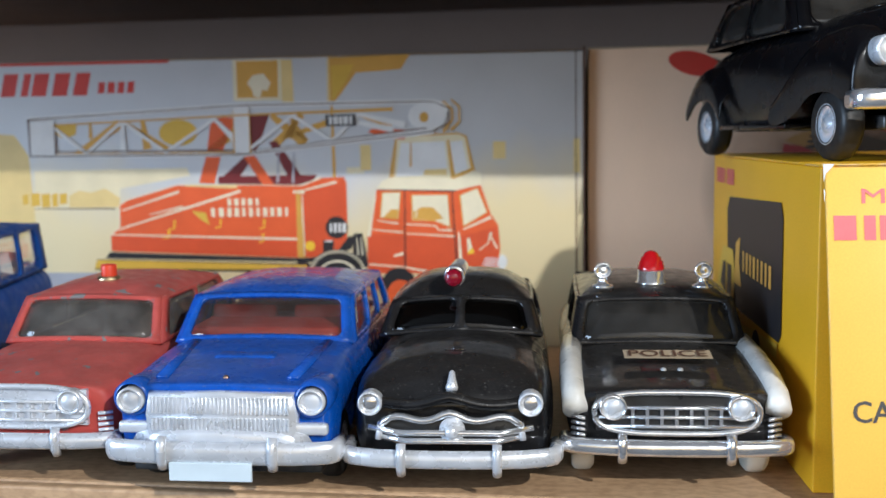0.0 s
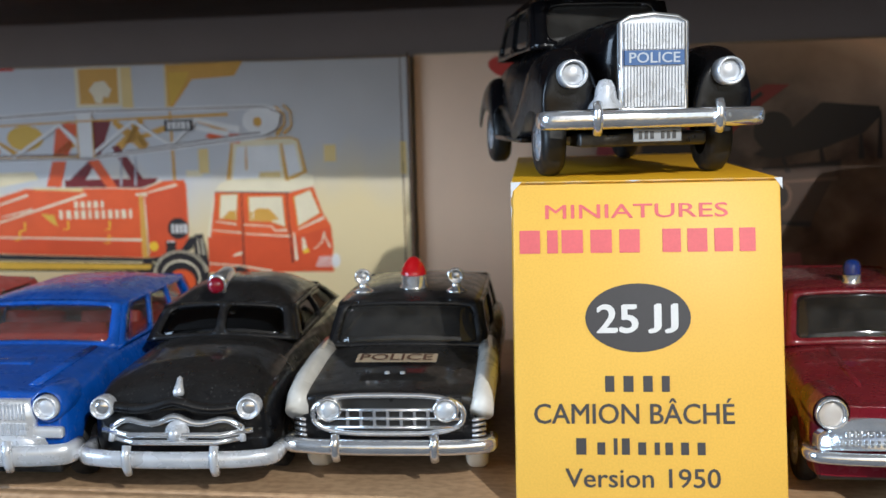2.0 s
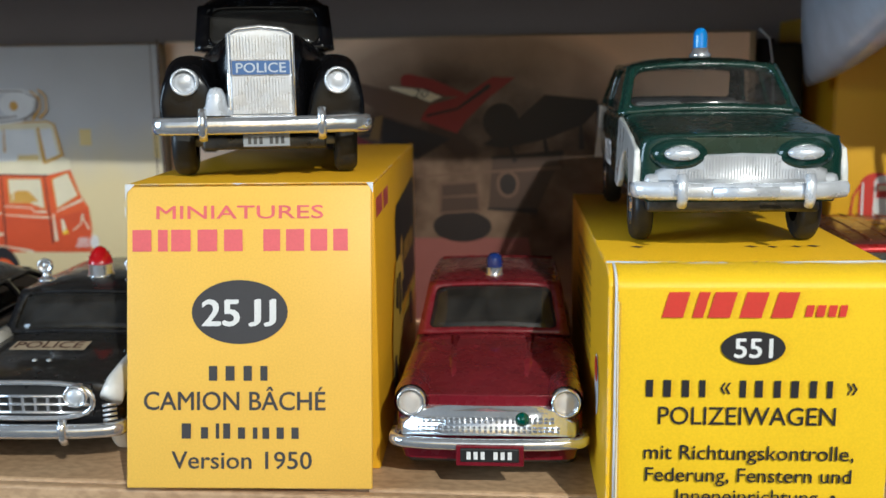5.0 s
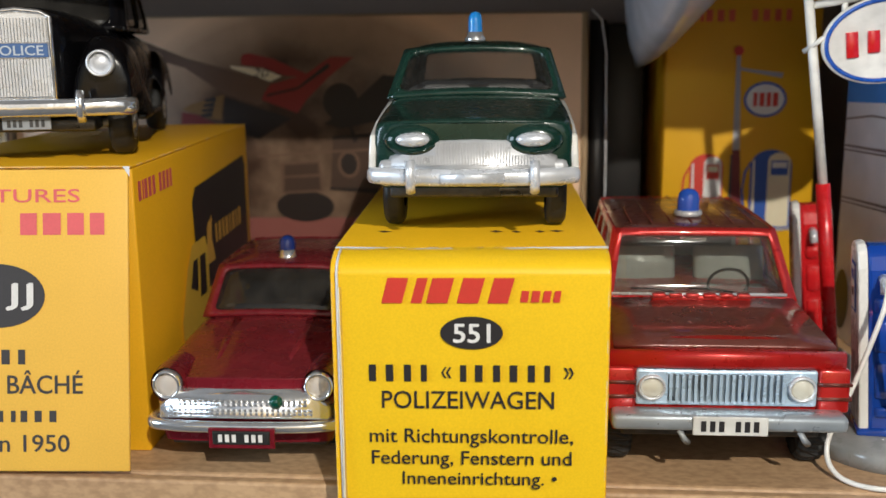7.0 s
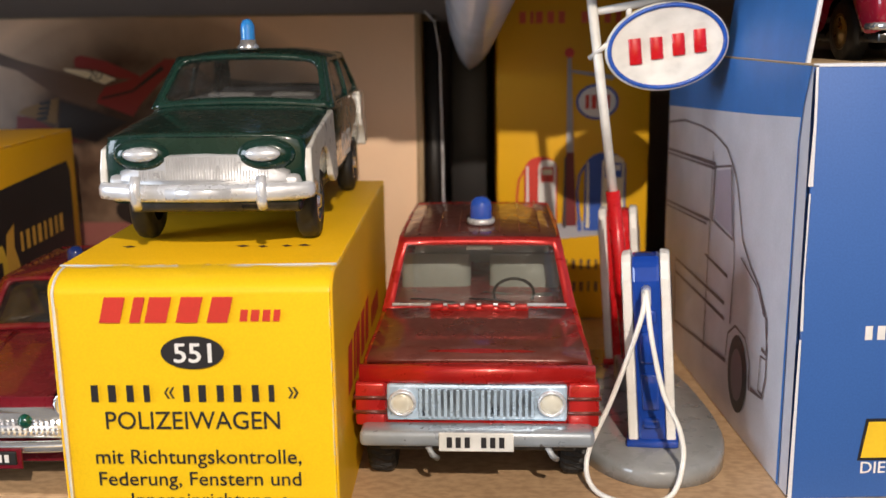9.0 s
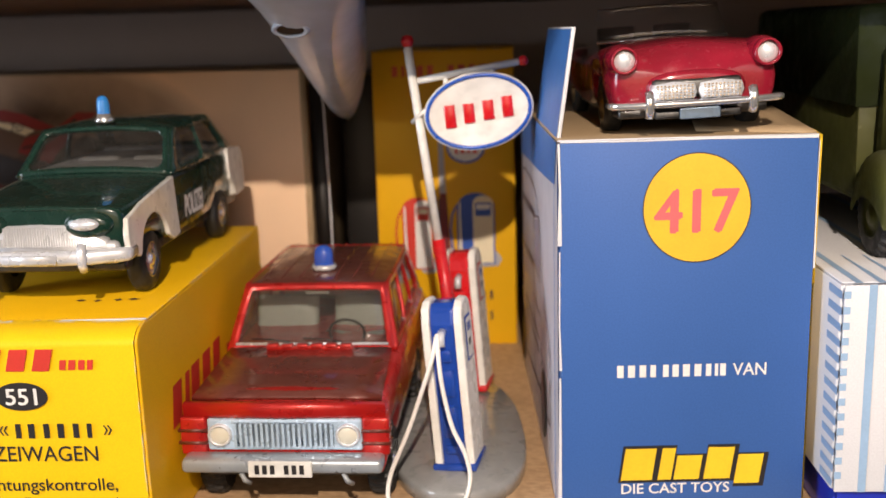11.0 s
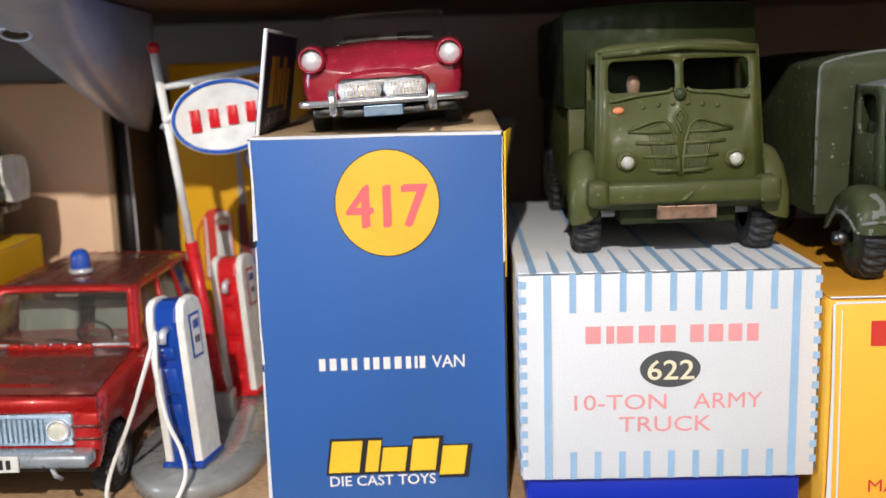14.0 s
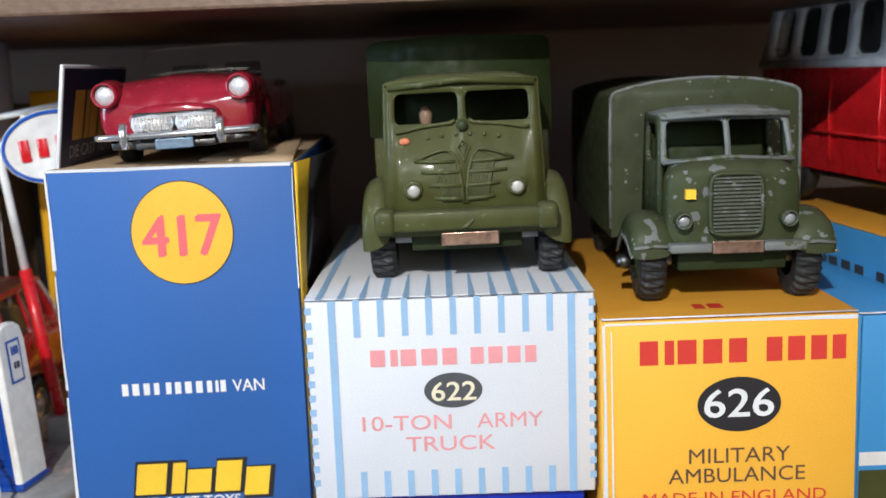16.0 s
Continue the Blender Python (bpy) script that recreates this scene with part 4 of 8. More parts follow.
for pts, w in (([(296, 470), (272, 600)], 3), ([(300, 550), (366, 560)], 1.8), ([(395, 562), (486, 568), (496, 582), (536, 582)], 2.2), ([(275, 578), (380, 588)], 1.6), ([(395, 592), (545, 602)], 1.6), ([(575, 580), (662, 542)], 2.4),
               ([(352, 664), (380, 656)], 3), ([(625, 645), (652, 625), (662, 590)], 2), ([(560, 590), (565, 680)], 3), ([(590, 610), (596, 650)], 5), ([(270, 690), (385, 700), (480, 718)], 2.6), ([(430, 480), (425, 540)], 1.5), ([(660, 600), (680, 640)], 2)):
    F.line(cab_art(*pts), w, INK_CREAM, lift=9)
F.line(cab_art((590, 655), (604, 648)), 5, INK_YELLOW, lift=10)
F.oval(892, 464, 8, 13, INK_WHITE, "printed_headlight", 10)
F.bars(852, 456, 886, 476, 7, INK_WHITE, "printed_grille", lift=9, fat=0.5, slant=8)
F.oval(705, 520, 36, 46, INK_BLACK, "printed_tyre", 9)
F.oval(708, 528, 26, 32, INK_ORANGE, "printed_hub", 10)
# lattice jib
boom = [(52, 199), (430, 180), (770, 180), (800, 192), (800, 218), (770, 232), (430, 268), (52, 266)]
F.line(boom[:4], 8, INK_WHITE, lift=13)
F.line([(100, 266), (430, 268), (770, 230)], 7, INK_WHITE, lift=13)
F.rect(52, 200, 100, 266, INK_WHITE, "printed_jib_end", 13)
F.rect(412, 184, 440, 268, INK_WHITE, "printed_jib_joint", 13)
for pts in ([(100, 215), (160, 262), (230, 205), (300, 262), (380, 204), (412, 240)], [(440, 258), (520, 200), (590, 246), (640, 200), (720, 220)], [(230, 205), (230, 265)], [(640, 215), (700, 228)]):
    F.line(pts, 6, INK_WHITE, lift=13)
F.line(boom, 2.0, INK_BROWN, lift=14, closed=True)
F.line([(104, 258), (410, 260)], 1.4, INK_BROWN, lift=14), F.line([(444, 262), (760, 226)], 1.4, INK_BROWN, lift=14)
F.line([(101, 206), (101, 262)], 1.6, INK_BROWN, lift=14), F.line([(411, 190), (411, 266)], 1.4, INK_OCHRE, lift=15), F.line([(441, 190), (441, 266)], 1.4, INK_OCHRE, lift=15)
F.poly([(655, 232), (662, 226), (735, 229), (728, 240), (690, 243)], INK_ORANGE, "printed_hook_block", 3)
F.line([(805, 178), (818, 190), (818, 216), (804, 230)], 3, INK_OCHRE, lift=13)
F.line([(100, 262), (410, 264)], 1.6, INK_OCHRE, lift=13)
F.line([(100, 210), (415, 198), (700, 192)], 3, INK_OCHRE, lift=14)
F.oval(762, 205, 34, 25, INK_WHITE, "printed_pulley", 14)
F.oval(756, 207, 8, 9, INK_OCHRE, "printed_pulley_hub", 15)
F.line([(790, 180), (806, 195), (806, 212), (790, 232)], 3, INK_OCHRE, lift=14)
F.poly([(700, 232), (730, 230), (720, 245), (672, 244)], INK_ORANGE, "printed_hook", 3)
F.rect(580, 200, 634, 220, INK_BLACK, "printed_plate", 15)
F.bars(584, 203, 630, 217, 5, INK_WHITE, "trade_mark", lift=16)
F.rect(1033, 91, 1037, 608, INK_BROWN, "worn_corner", 1)
F.line([(1021, 96), (1022, 600)], 1.5, INK_BROWN, lift=1)

race_box, flap = carton("racing_car_carton", "pale pinkish toy carton printed with a red racing car, darkened for shade", 0.0405, 0.3159, 0, -9.0, 0.1853, 0.05, 0.092, RACE_PRINT, CARD_BROWN, CARD_BROWN, fold=CARD_BROWN)
F = Face(race_box, pose(0, 0, 0), -2.3, 0, 1000, height=0.092, lift=0.00004)   # dots of one millimetre, v down from the top edge
F.poly([(29.5 + 7.6 * math.cos(a), 5.6 + 3.0 * math.cos(a) * 0.5 + 3.6 * math.sin(a)) for a in (-2 * math.pi * k / 28 for k in range(28))], INK_RED, "printed_nose", 2)
# picture inks, also darkened for the shade on this carton
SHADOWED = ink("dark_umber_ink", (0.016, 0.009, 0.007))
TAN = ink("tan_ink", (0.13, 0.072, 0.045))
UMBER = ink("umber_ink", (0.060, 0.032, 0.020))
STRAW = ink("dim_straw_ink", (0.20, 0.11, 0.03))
F.poly([(35, 4), (57.8, 12.8), (57.4, 16.0), (36, 10)], TAN, "printed_nose", 1)
F.poly([(57.8, 12.8), (70.3, 16.2), (85.2, 20.4), (81.9, 27.7), (70.2, 24.3), (57.4, 16.0)], TAN, "printed_body", 1)
F.poly([(72.1, 15.3), (83.1, 16.4), (89.0, 18.7), (85.2, 20.3), (72.9, 16.2)], INK_CREAM, "printed_roundel", 3)
F.text("20", 79.4, 16.2, 84.8, 19.0, INK_BLACK, lift=4, shear=0.3)
F.poly([(75.8, 13.1), (76.6, 11.8), (78.5, 11.5), (86.0, 13.2), (96.5, 17.7), (96.0, 18.9), (89.7, 18.5), (83.1, 16.0), (76.0, 15.1)], INK_WING, "printed_wing", 2)
F.poly([(83.2, 23.6), (85.1, 21.2), (96.5, 18.1), (104.9, 12.7), (112, 13.0), (104, 19.0), (96.5, 26.2), (93.6, 30.2), (82.0, 26.0)], INK_WING, "printed_wing", 3)
F.line([(84, 24.6), (94, 22.4), (104, 15.4)], 0.7, SHADOWED, lift=4)
F.poly([(58.5, 27.4), (69.8, 24.3), (68.4, 32.5), (64.1, 31.6), (55.7, 29.1)], STRAW, "printed_sign", 2)
for k in range(4):
    F.line([(62.0 + 0.5 * k, 31.0 - 1.6 * k), (65.4 + 0.5 * k, 30.6 - 1.6 * k)], 0.8, INK_BLACK, "trade_mark", 3)
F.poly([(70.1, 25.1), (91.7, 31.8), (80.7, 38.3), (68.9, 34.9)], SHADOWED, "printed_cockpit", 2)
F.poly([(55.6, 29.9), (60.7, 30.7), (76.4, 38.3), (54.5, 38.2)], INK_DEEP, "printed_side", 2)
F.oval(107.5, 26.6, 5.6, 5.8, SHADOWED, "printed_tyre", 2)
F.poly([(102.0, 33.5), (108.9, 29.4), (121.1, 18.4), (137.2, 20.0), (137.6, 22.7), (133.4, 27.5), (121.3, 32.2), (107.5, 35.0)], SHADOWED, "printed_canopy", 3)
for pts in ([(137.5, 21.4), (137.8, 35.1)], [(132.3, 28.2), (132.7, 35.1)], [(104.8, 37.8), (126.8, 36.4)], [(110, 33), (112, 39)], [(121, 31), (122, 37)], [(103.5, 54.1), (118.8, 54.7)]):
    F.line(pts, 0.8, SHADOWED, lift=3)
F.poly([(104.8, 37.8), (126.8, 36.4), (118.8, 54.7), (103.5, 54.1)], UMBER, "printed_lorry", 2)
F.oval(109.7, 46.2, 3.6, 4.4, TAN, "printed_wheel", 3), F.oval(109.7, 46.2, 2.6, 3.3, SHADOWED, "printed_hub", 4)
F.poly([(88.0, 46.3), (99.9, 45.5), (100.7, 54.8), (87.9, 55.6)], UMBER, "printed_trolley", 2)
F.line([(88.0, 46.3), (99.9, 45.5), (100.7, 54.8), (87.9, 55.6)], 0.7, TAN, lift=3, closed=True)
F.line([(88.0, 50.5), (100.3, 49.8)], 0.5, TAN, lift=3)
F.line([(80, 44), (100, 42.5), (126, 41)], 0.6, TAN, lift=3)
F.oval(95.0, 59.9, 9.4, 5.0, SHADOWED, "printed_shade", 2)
F.poly([(60, 64), (116.1, 63.3), (118, 74), (125, 90), (60, 91)], ink("dull_rose_ink", (0.26, 0.085, 0.07)), "printed_road", 1)

part("worn_corner", sweep([(0.1850, 0.0004, 0.0), (0.1856, 0.0002, 0.05), (0.1852, 0.0006, 0.0918)], 0.0011, 0.0011, 8, up=(0, 1, 0)), CARD_BROWN, race_box, "rubbed brown corner")
# near-black strip put in for the shade on this carton's side
GLOOM = ink("gap_shade_black", (0.008, 0.006, 0.005))
part("side_shade_strip", box(0.1868, 0.1916, 0.0016, 0.0026, 0.0, 0.0895), GLOOM, race_box, "near-black strip for the carton's shaded side")
part("torn_edge", sweep([(0.1922, 0.0012, 0.0), (0.1922, 0.0014, 0.046), (0.1917, 0.0012, 0.080), (0.1902, 0.0012, 0.0895), (0.1872, 0.0010, 0.0925)], 0.0003, 0.0003, 6, up=(0, 1, 0)), CARD_WHITE, race_box, "white torn board edge")
# added block that gives the gap behind its shaded black
shade_block, _flap = carton("gap_shade_block", "near-black block added for the shade in the gap at the back", 0.2340, 0.3080, 0, -6, 0.0125, 0.05, 0.0885, GLOOM, fold=GLOOM)

pump_box, _flap = carton("petrol_pump_carton", "yellow toy carton printed with petrol pumps and a sign", 0.2462, 0.2800, 0, -5, 0.0452, 0.07, 0.0968, CARD_PUMP, CARD_PUMP, CARD_PUMP, fold=CARD_PUMP)
F = Face(pump_box, pose(0, 0, 0), 0, 0, 1000, height=0.0955)
F.bars(6.6, 3.6, 21, 7.0, 5, INK_FLAME, "trade_mark", fat=0.6, run=FIVE), F.bars(24.5, 3.6, 37, 7.0, 4, INK_FLAME, "trade_mark", fat=0.6, run=FOUR)
F.line([(21.2, 16), (21.8, 46)], 1.1, INK_GREY, "printed_pole", 2)
F.line([(21.8, 45), (21.8, 66)], 2.2, INK_DEEP, "printed_pole", 3)
F.line([(20.4, 46), (20.4, 67)], 0.5, INK_CHARCOAL, "printed_pole", 4)
F.oval(21.2, 15.4, 1.4, 1.4, INK_RED, "printed_ball", 3)
F.oval(29.5, 29.6, 6.2, 5.2, INK_BLUE, "printed_sign", 2)
F.oval(29.5, 29.6, 5.5, 4.5, INK_WHITE, "printed_sign", 3)
F.bars(25.6, 27.6, 33.4, 31.6, 4, INK_RED, "trade_mark", lift=4, fat=0.7)
F.line([(21.4, 20.6), (34, 22.6)], 0.7, INK_GREY, lift=2)
F.poly([(13, 68.4), (15, 66.2), (39, 64.0), (40.6, 66.4), (39.4, 68.6), (15, 71.0)], INK_GREY, "printed_base", 1)


def drawn_pump(u0, u1, v0, v1, body, side, dial):
    """A drawn pump in half view: a rounded shell, its pale side, the dial and a hose."""
    def hump(a, b, top, foot):
        r = (b - a) / 2
        return [(a, foot)] + [(b, foot)] + [(a + r + r * math.cos(t), top + r * 0.8 - r * 0.8 * math.sin(t)) for t in (math.pi * k / 10 for k in range(11))]
    m = u0 + (u1 - u0) * 0.42
    F.poly(hump(u0, u1, v0, v1), body, "printed_pump", 3)
    F.poly(hump(m, u1 - 0.5, v0 + 0.9, v1 - 0.4), side, "printed_pump_side", 4)
    F.rect(m + 0.8, v0 + 3.2, u1 - 1.2, v0 + 7.6, body, "printed_dial", 5)
    F.rect(m + 1.2, v0 + 3.7, u1 - 1.6, v0 + 5.4, dial, "printed_dial", 6)
    F.line([(u0 + 0.9, v0 + 3), (u0 + 1.1, v1 - 1)], 0.5, side, lift=5)
    F.line([(u0, v0 + 4), (u0 - 1.6, v0 + 7), (u0 - 2.2, v0 + 12), (u0 - 1.2, v1)], 0.6, body, lift=3)


drawn_pump(8.3, 18.2, 45.6, 69.5, INK_RED, INK_WHITE, INK_CREAM)
drawn_pump(26.2, 38.4, 44.4, 68, INK_BLUE, INK_CREAM, INK_WHITE)
F.bars(20, 77, 38, 80, 8, INK_BROWN, "printed_mark", fat=0.4)
F.bars(18, 84, 38, 87, 9, INK_BROWN, "printed_mark", fat=0.4)

# a smooth grey hull under the upper shelf
hull = thing("model_aircraft_hull", "smooth grey-white plastic aircraft hull hanging under the upper shelf", "model plane", pose(0, 0, 0))
hb, rings = bmesh.new(), []
for k in range(-4, 15):
    s = k / 14
    y = 0.166 + 0.112 * s if k >= 0 else 0.166 + 0.006 * k
    cx = 0.2375 + 0.0008 * s
    low = 0.1118 - 0.0005 - 0.036 * (1 - (1 - s) ** 1.35) if k >= 0 else 0.1113 + 0.0045 * -k
    w = 0.0125 * (1 - 0.38 * s) * (1 - max(0, s - 0.86) ** 2 * 32)
    top = 0.1118 if k >= 0 else 0.1118 + 0.0055 * -k
    rings.append([hb.verts.new((cx + w * math.cos(a) * (abs(math.cos(a)) ** -0.15 if abs(math.cos(a)) > 0.02 else 1), y + 0.003 * math.sin(a) * s, top - (top - low) * math.sin(a) ** 0.8)) for a in (math.pi * j / 16 for j in range(17))])
for a, b in zip(rings, rings[1:]):
    for j in range(16):
        hb.faces.new((a[j], a[j + 1], b[j + 1], b[j]))
hb.faces.new(rings[0]), hb.faces.new(rings[-1])
part("hull", hb, GREY_HULL, hull)
slot_m = look((0.2333, 0.1850, 0.10375), (0.2333 - 0.13, 0.1850 - 0.62, 0.10375 - 0.75))
part("slot_rim", lathe([(0.0046, -0.0012), (0.0046, 0.0003), (0.0040, 0.0005), (0.0034, 0.0002)], 24, "z"), GREY_HULL, hull, pose_m=slot_m @ Matrix.Diagonal((0.95, 0.55, -1, 1)))
# no hole is cut: a black disc gives the slot its inner dark
part("slot", lathe([(0.0035, 0.0001), (0.0, 0.0001)], 24, "z"), BLACK_PLASTIC, hull, pose_m=slot_m @ Matrix.Diagonal((0.9, 0.42, -1, 1)))


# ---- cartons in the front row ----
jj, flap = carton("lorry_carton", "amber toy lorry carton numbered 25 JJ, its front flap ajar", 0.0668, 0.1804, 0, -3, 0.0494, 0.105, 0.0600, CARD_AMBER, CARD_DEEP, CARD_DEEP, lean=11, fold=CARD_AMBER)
F = Face(flap, pose(0, 0, 0), 1015, 300, 9930, 10000, height=0.0602)
for pts in ([(1015, 334), (1019, 318), (1027, 310), (1035, 301), (1015, 301)], [(1506, 322), (1506, 301), (1492, 301), (1498, 309)], [(1015, 372), (1017, 350), (1015, 344)], [(1240, 304), (1252, 301), (1228, 301)]):
    F.poly(pts, CARD_WHITE, "torn_corner")
F.text("MINIATURES", 1078, 345, 1408, 371, INK_ROSE, bold=0.012)
F.bars(1030, 392, 1262, 435, 5, INK_ROSE, "trade_mark", fat=0.74, run=FIVE)
F.bars(1290, 392, 1466, 435, 4, INK_ROSE, "trade_mark", fat=0.74, run=FOUR)
F.oval(1243, 555, 95, 63, INK_CHARCOAL)
F.text("25", 1170, 531, 1242, 582, INK_WHITE, lift=1, bold=0.038), F.text("J", 1263, 531, 1283, 582, INK_WHITE, lift=1, bold=0.045), F.text("J", 1293, 531, 1313, 582, INK_WHITE, lift=1, bold=0.045)
F.bars(1182, 661, 1312, 690, 4, INK_CHARCOAL, "trade_mark", fat=0.5, run=FOUR)
F.text("CAMION BÂCHÉ", 1053, 702, 1411, 748, INK_CHARCOAL, bold=0.012)
F.bars(1128, 774, 1374, 804, 9, INK_CHARCOAL, "trade_mark", fat=0.48, run=[(1.3, 0, 1), (1, 0.25, 1), (0.5, 0, 1), (1, 0, 1), (1, 0.25, 1), (0.65, 0.25, 1), (0.95, 0.25, 1), (1, 0.25, 1), (1, 0.25, 1)])
F.text("Version 1950", 1108, 829, 1384, 863, INK_CHARCOAL, bold=0.014)
for side, u_mirror in ((pose(0, 0, 0, 0, 0, -90), 1), (pose(0.0494, 0, 0, 0, 0, 90), -1)):
    G = Face(jj, side, 0, 0, 1000, height=0.0605)
    a = -104 if u_mirror > 0 else 0
    G.bars(a + 4, 4, a + 16, 8, 5, INK_ROSE, "trade_mark", fat=0.7, run=FIVE), G.bars(a + 18, 4, a + 28, 8, 4, INK_ROSE, "trade_mark", fat=0.7, run=FOUR)
    a += 20 if u_mirror > 0 else 42
    G.poly([(a + 2, 38), (a, 14), (a + 3, 11), (a + 56, 9), (a + 58, 12), (a + 58, 36), (a + 56, 38)], INK_BLACK, "printed_lorry_body", 1)
    G.poly([(a + 10, 32), (a + 12, 22), (a + 17, 20), (a + 16, 26), (a + 19, 32)], INK_OCHRE, "printed_badge", 2)
    G.bars(a + 19, 23, a + 50, 28, 8, INK_OCHRE, "trade_mark", lift=2, fat=0.55)
    a -= 11
    G.poly([(a - 3, 40), (a + 3, 29), (a + 8, 24), (a + 20, 24), (a + 22, 28), (a + 22, 50), (a + 4, 52), (a - 3, 50)], INK_MUSTARD, "printed_lorry_cab", 3)
    G.poly([(a + 5, 34), (a + 8, 28), (a + 12, 28), (a + 11, 36)], INK_BLACK, "printed_pane", 4)
    G.poly([(a + 14, 28), (a + 19, 28), (a + 19, 38), (a + 13, 38)], INK_BLACK, "printed_pane", 4)
    G.oval(a + 2, 50, 4, 5, INK_BLACK, "printed_tyre", 4)
    G.oval(a + 48, 44, 4.5, 5, INK_BLACK, "printed_tyre", 4)
    G.line([(a + 22, 42), (a + 66, 40)], 1.6, INK_MUSTARD, lift=2)

ta, flap = carton("police_car_carton", "bright yellow toy police car carton numbered 551", 0.1579, 0.1530, 0, -4.3, 0.0478, 0.098, 0.0482, CARD_YELLOW, CARD_WARMED, CARD_WARMED, bulge=0.0068)
F = Face(flap, pose(0, -0.0071, 0), 590.5, 456, 10115, 10000, height=0.0482)
F.line([(607, 510), (608, 700), (607, 925)], 2.0, INK_CREAM, "worn_fold")
F.line([(611, 510), (611, 700), (611, 925)], 1.2, INK_OCHRE, "worn_fold")
F.bars(680, 493, 912, 537, 5, INK_RED, "trade_mark", slant=12, fat=0.7, run=FIVE)
F.bars(918, 515, 990, 535, 4, INK_RED, "trade_mark", slant=3, fat=0.7, run=FOUR)
F.oval(835, 589, 54, 29, INK_BLACK)
F.text("551", 804, 573, 867, 606, INK_WHITE, lift=1, bold=0.025)
F.bars(656, 646, 772, 676, 4, INK_BLACK, "trade_mark", fat=0.42, run=FOUR)
F.text("«", 782, 650, 800, 670, INK_BLACK, bold=0.007)
F.bars(815, 646, 984, 676, 6, INK_BLACK, "trade_mark", fat=0.42, run=[(0.9, 0, 1), (1.1, 0, 1), (1, 0, 1), (1.1, 0, 1), (1, 0, 1), (0.8, 0, 1)])
F.text("»", 994, 650, 1012, 670, INK_BLACK, bold=0.007)
F.text("POLIZEIWAGEN", 678, 693, 978, 725, INK_BLACK, bold=0.007)
F.text("mit Richtungskontrolle,", 655, 762, 1012, 796, INK_BLACK, bold=0.007)
F.text("Federung, Fenstern und", 658, 803, 1010, 836, INK_BLACK, bold=0.007)
F.text("Inneneinrichtung. •", 712, 842, 985, 873, INK_BLACK, bold=0.007)
G = Face(ta, pose(0.0478, 0, 0, 0, 0, 90), 0, 0, 1000, height=0.0487)
G.bars(10, 19, 50, 28, 5, INK_RED, "trade_mark", slant=2, fat=0.7, run=FIVE)
G.bars(54, 23, 72, 28, 4, INK_RED, "trade_mark")
G = Face(ta, pose(0, 0, 0, 0, 0, -90), 0, 0, 1000, height=0.0487)
for k in range(7):
    G.bars(-72 + 3 * (k % 2), 6 + 3.3 * k, -30, 8 + 3.3 * k, 26, INK_BROWN, "printed_line", fat=0.4)
G.oval(-14, 27, 4, 6, INK_WHITE, "printed_badge"), G.oval(-14, 24, 3, 2.4, INK_RED, "printed_badge", 1)
G = Face(ta, pose(0, 0, 0.0482, -90, 0, 0), 0, 0, 1000, height=0.0)
# small brown blotches on the lid near the car's front wheels
for u, v, r in ((7.2, -15, 1.5), (28.4, -15.2, 1.4), (32.2, -14.8, 1.0), (36.6, -15.2, 1.1), (39.8, -15.6, 1.5)):
    G.poly([(u + r * k * math.cos(a), v + 0.9 * k * math.sin(a)) for k, a in zip((1, 0.6, 1.1, 0.7, 0.9, 0.5, 1.2, 0.7), (-2 * math.pi * q / 8 for q in range(8)))], INK_BROWN, "brown_blotch")

bl, flap = carton("van_carton", "mid-blue toy van carton numbered 417 on a yellow disc", 0.2885, 0.1535, 0, -1.8, 0.0518, 0.104, 0.0806, CARD_BLUE, CARD_BLUE, CARD_BROWN)
F = Face(flap, pose(0, 0, 0), 738, 245, 8740, 8300, height=0.0806)
for pts, wd in (([(739, 250), (741, 330), (740, 420)], 4), ([(740, 432), (739, 560), (741, 640)], 2.5), ([(740, 655), (739, 920)], 3.5), ([(742, 247), (860, 248), (1000, 247), (1186, 248)], 3), ([(1189, 255), (1188, 300), (1189, 470)], 1.5)):
    F.line(pts, wd, CARD_WHITE, "worn_edge")
F.oval(980, 362, 95, 93, INK_CHARCOAL, "disc_outline", n=56)
F.oval(980, 362, 93, 91, INK_AMBER, lift=0.5, n=56)
F.text("417", 908, 331, 1051, 403, INK_ROSE, lift=1, bold=0.035)
F.bars(843, 634, 920, 656, 4, INK_WHITE, "trade_mark", fat=0.6, run=FOUR)
F.bars(926, 634, 1046, 656, 7, INK_WHITE, "trade_mark", fat=0.6, run=[(0.9, 0, 1), (1, 0, 1), (1.1, 0, 1), (1.1, 0, 1), (0.85, 0, 1), (0.5, 0, 1), (0.9, 0, 1)])
F.text("VAN", 1052, 634, 1112, 656, INK_WHITE, bold=0.012)
F.bars(846, 782, 1116, 851, 5, INK_BLACK, "trade_mark", slant=10, fat=1.0, run=SCRIPT)
F.bars(851, 787, 1116, 846, 5, INK_YELLOW, "trade_mark", slant=9, lift=1, fat=0.84, run=SCRIPT)
F.text("DIE CAST TOYS", 853, 853, 1052, 872, INK_WHITE, bold=0.015)
# the long sides: white with a line drawing of a van, and a clear window on the other side
G = Face(bl, pose(0, 0, 0, 0, 0, -90), 0, 0, 1000, height=0.0806)
PANEL_WHITE = ink("lavender_white_ink", (0.74, 0.74, 0.80))
DRAWN = ink("drawn_line_ink", (0.17, 0.13, 0.14))
G.rect(-103.6, 0.4, -1.0, 80.4, PANEL_WHITE, "printed_panel")
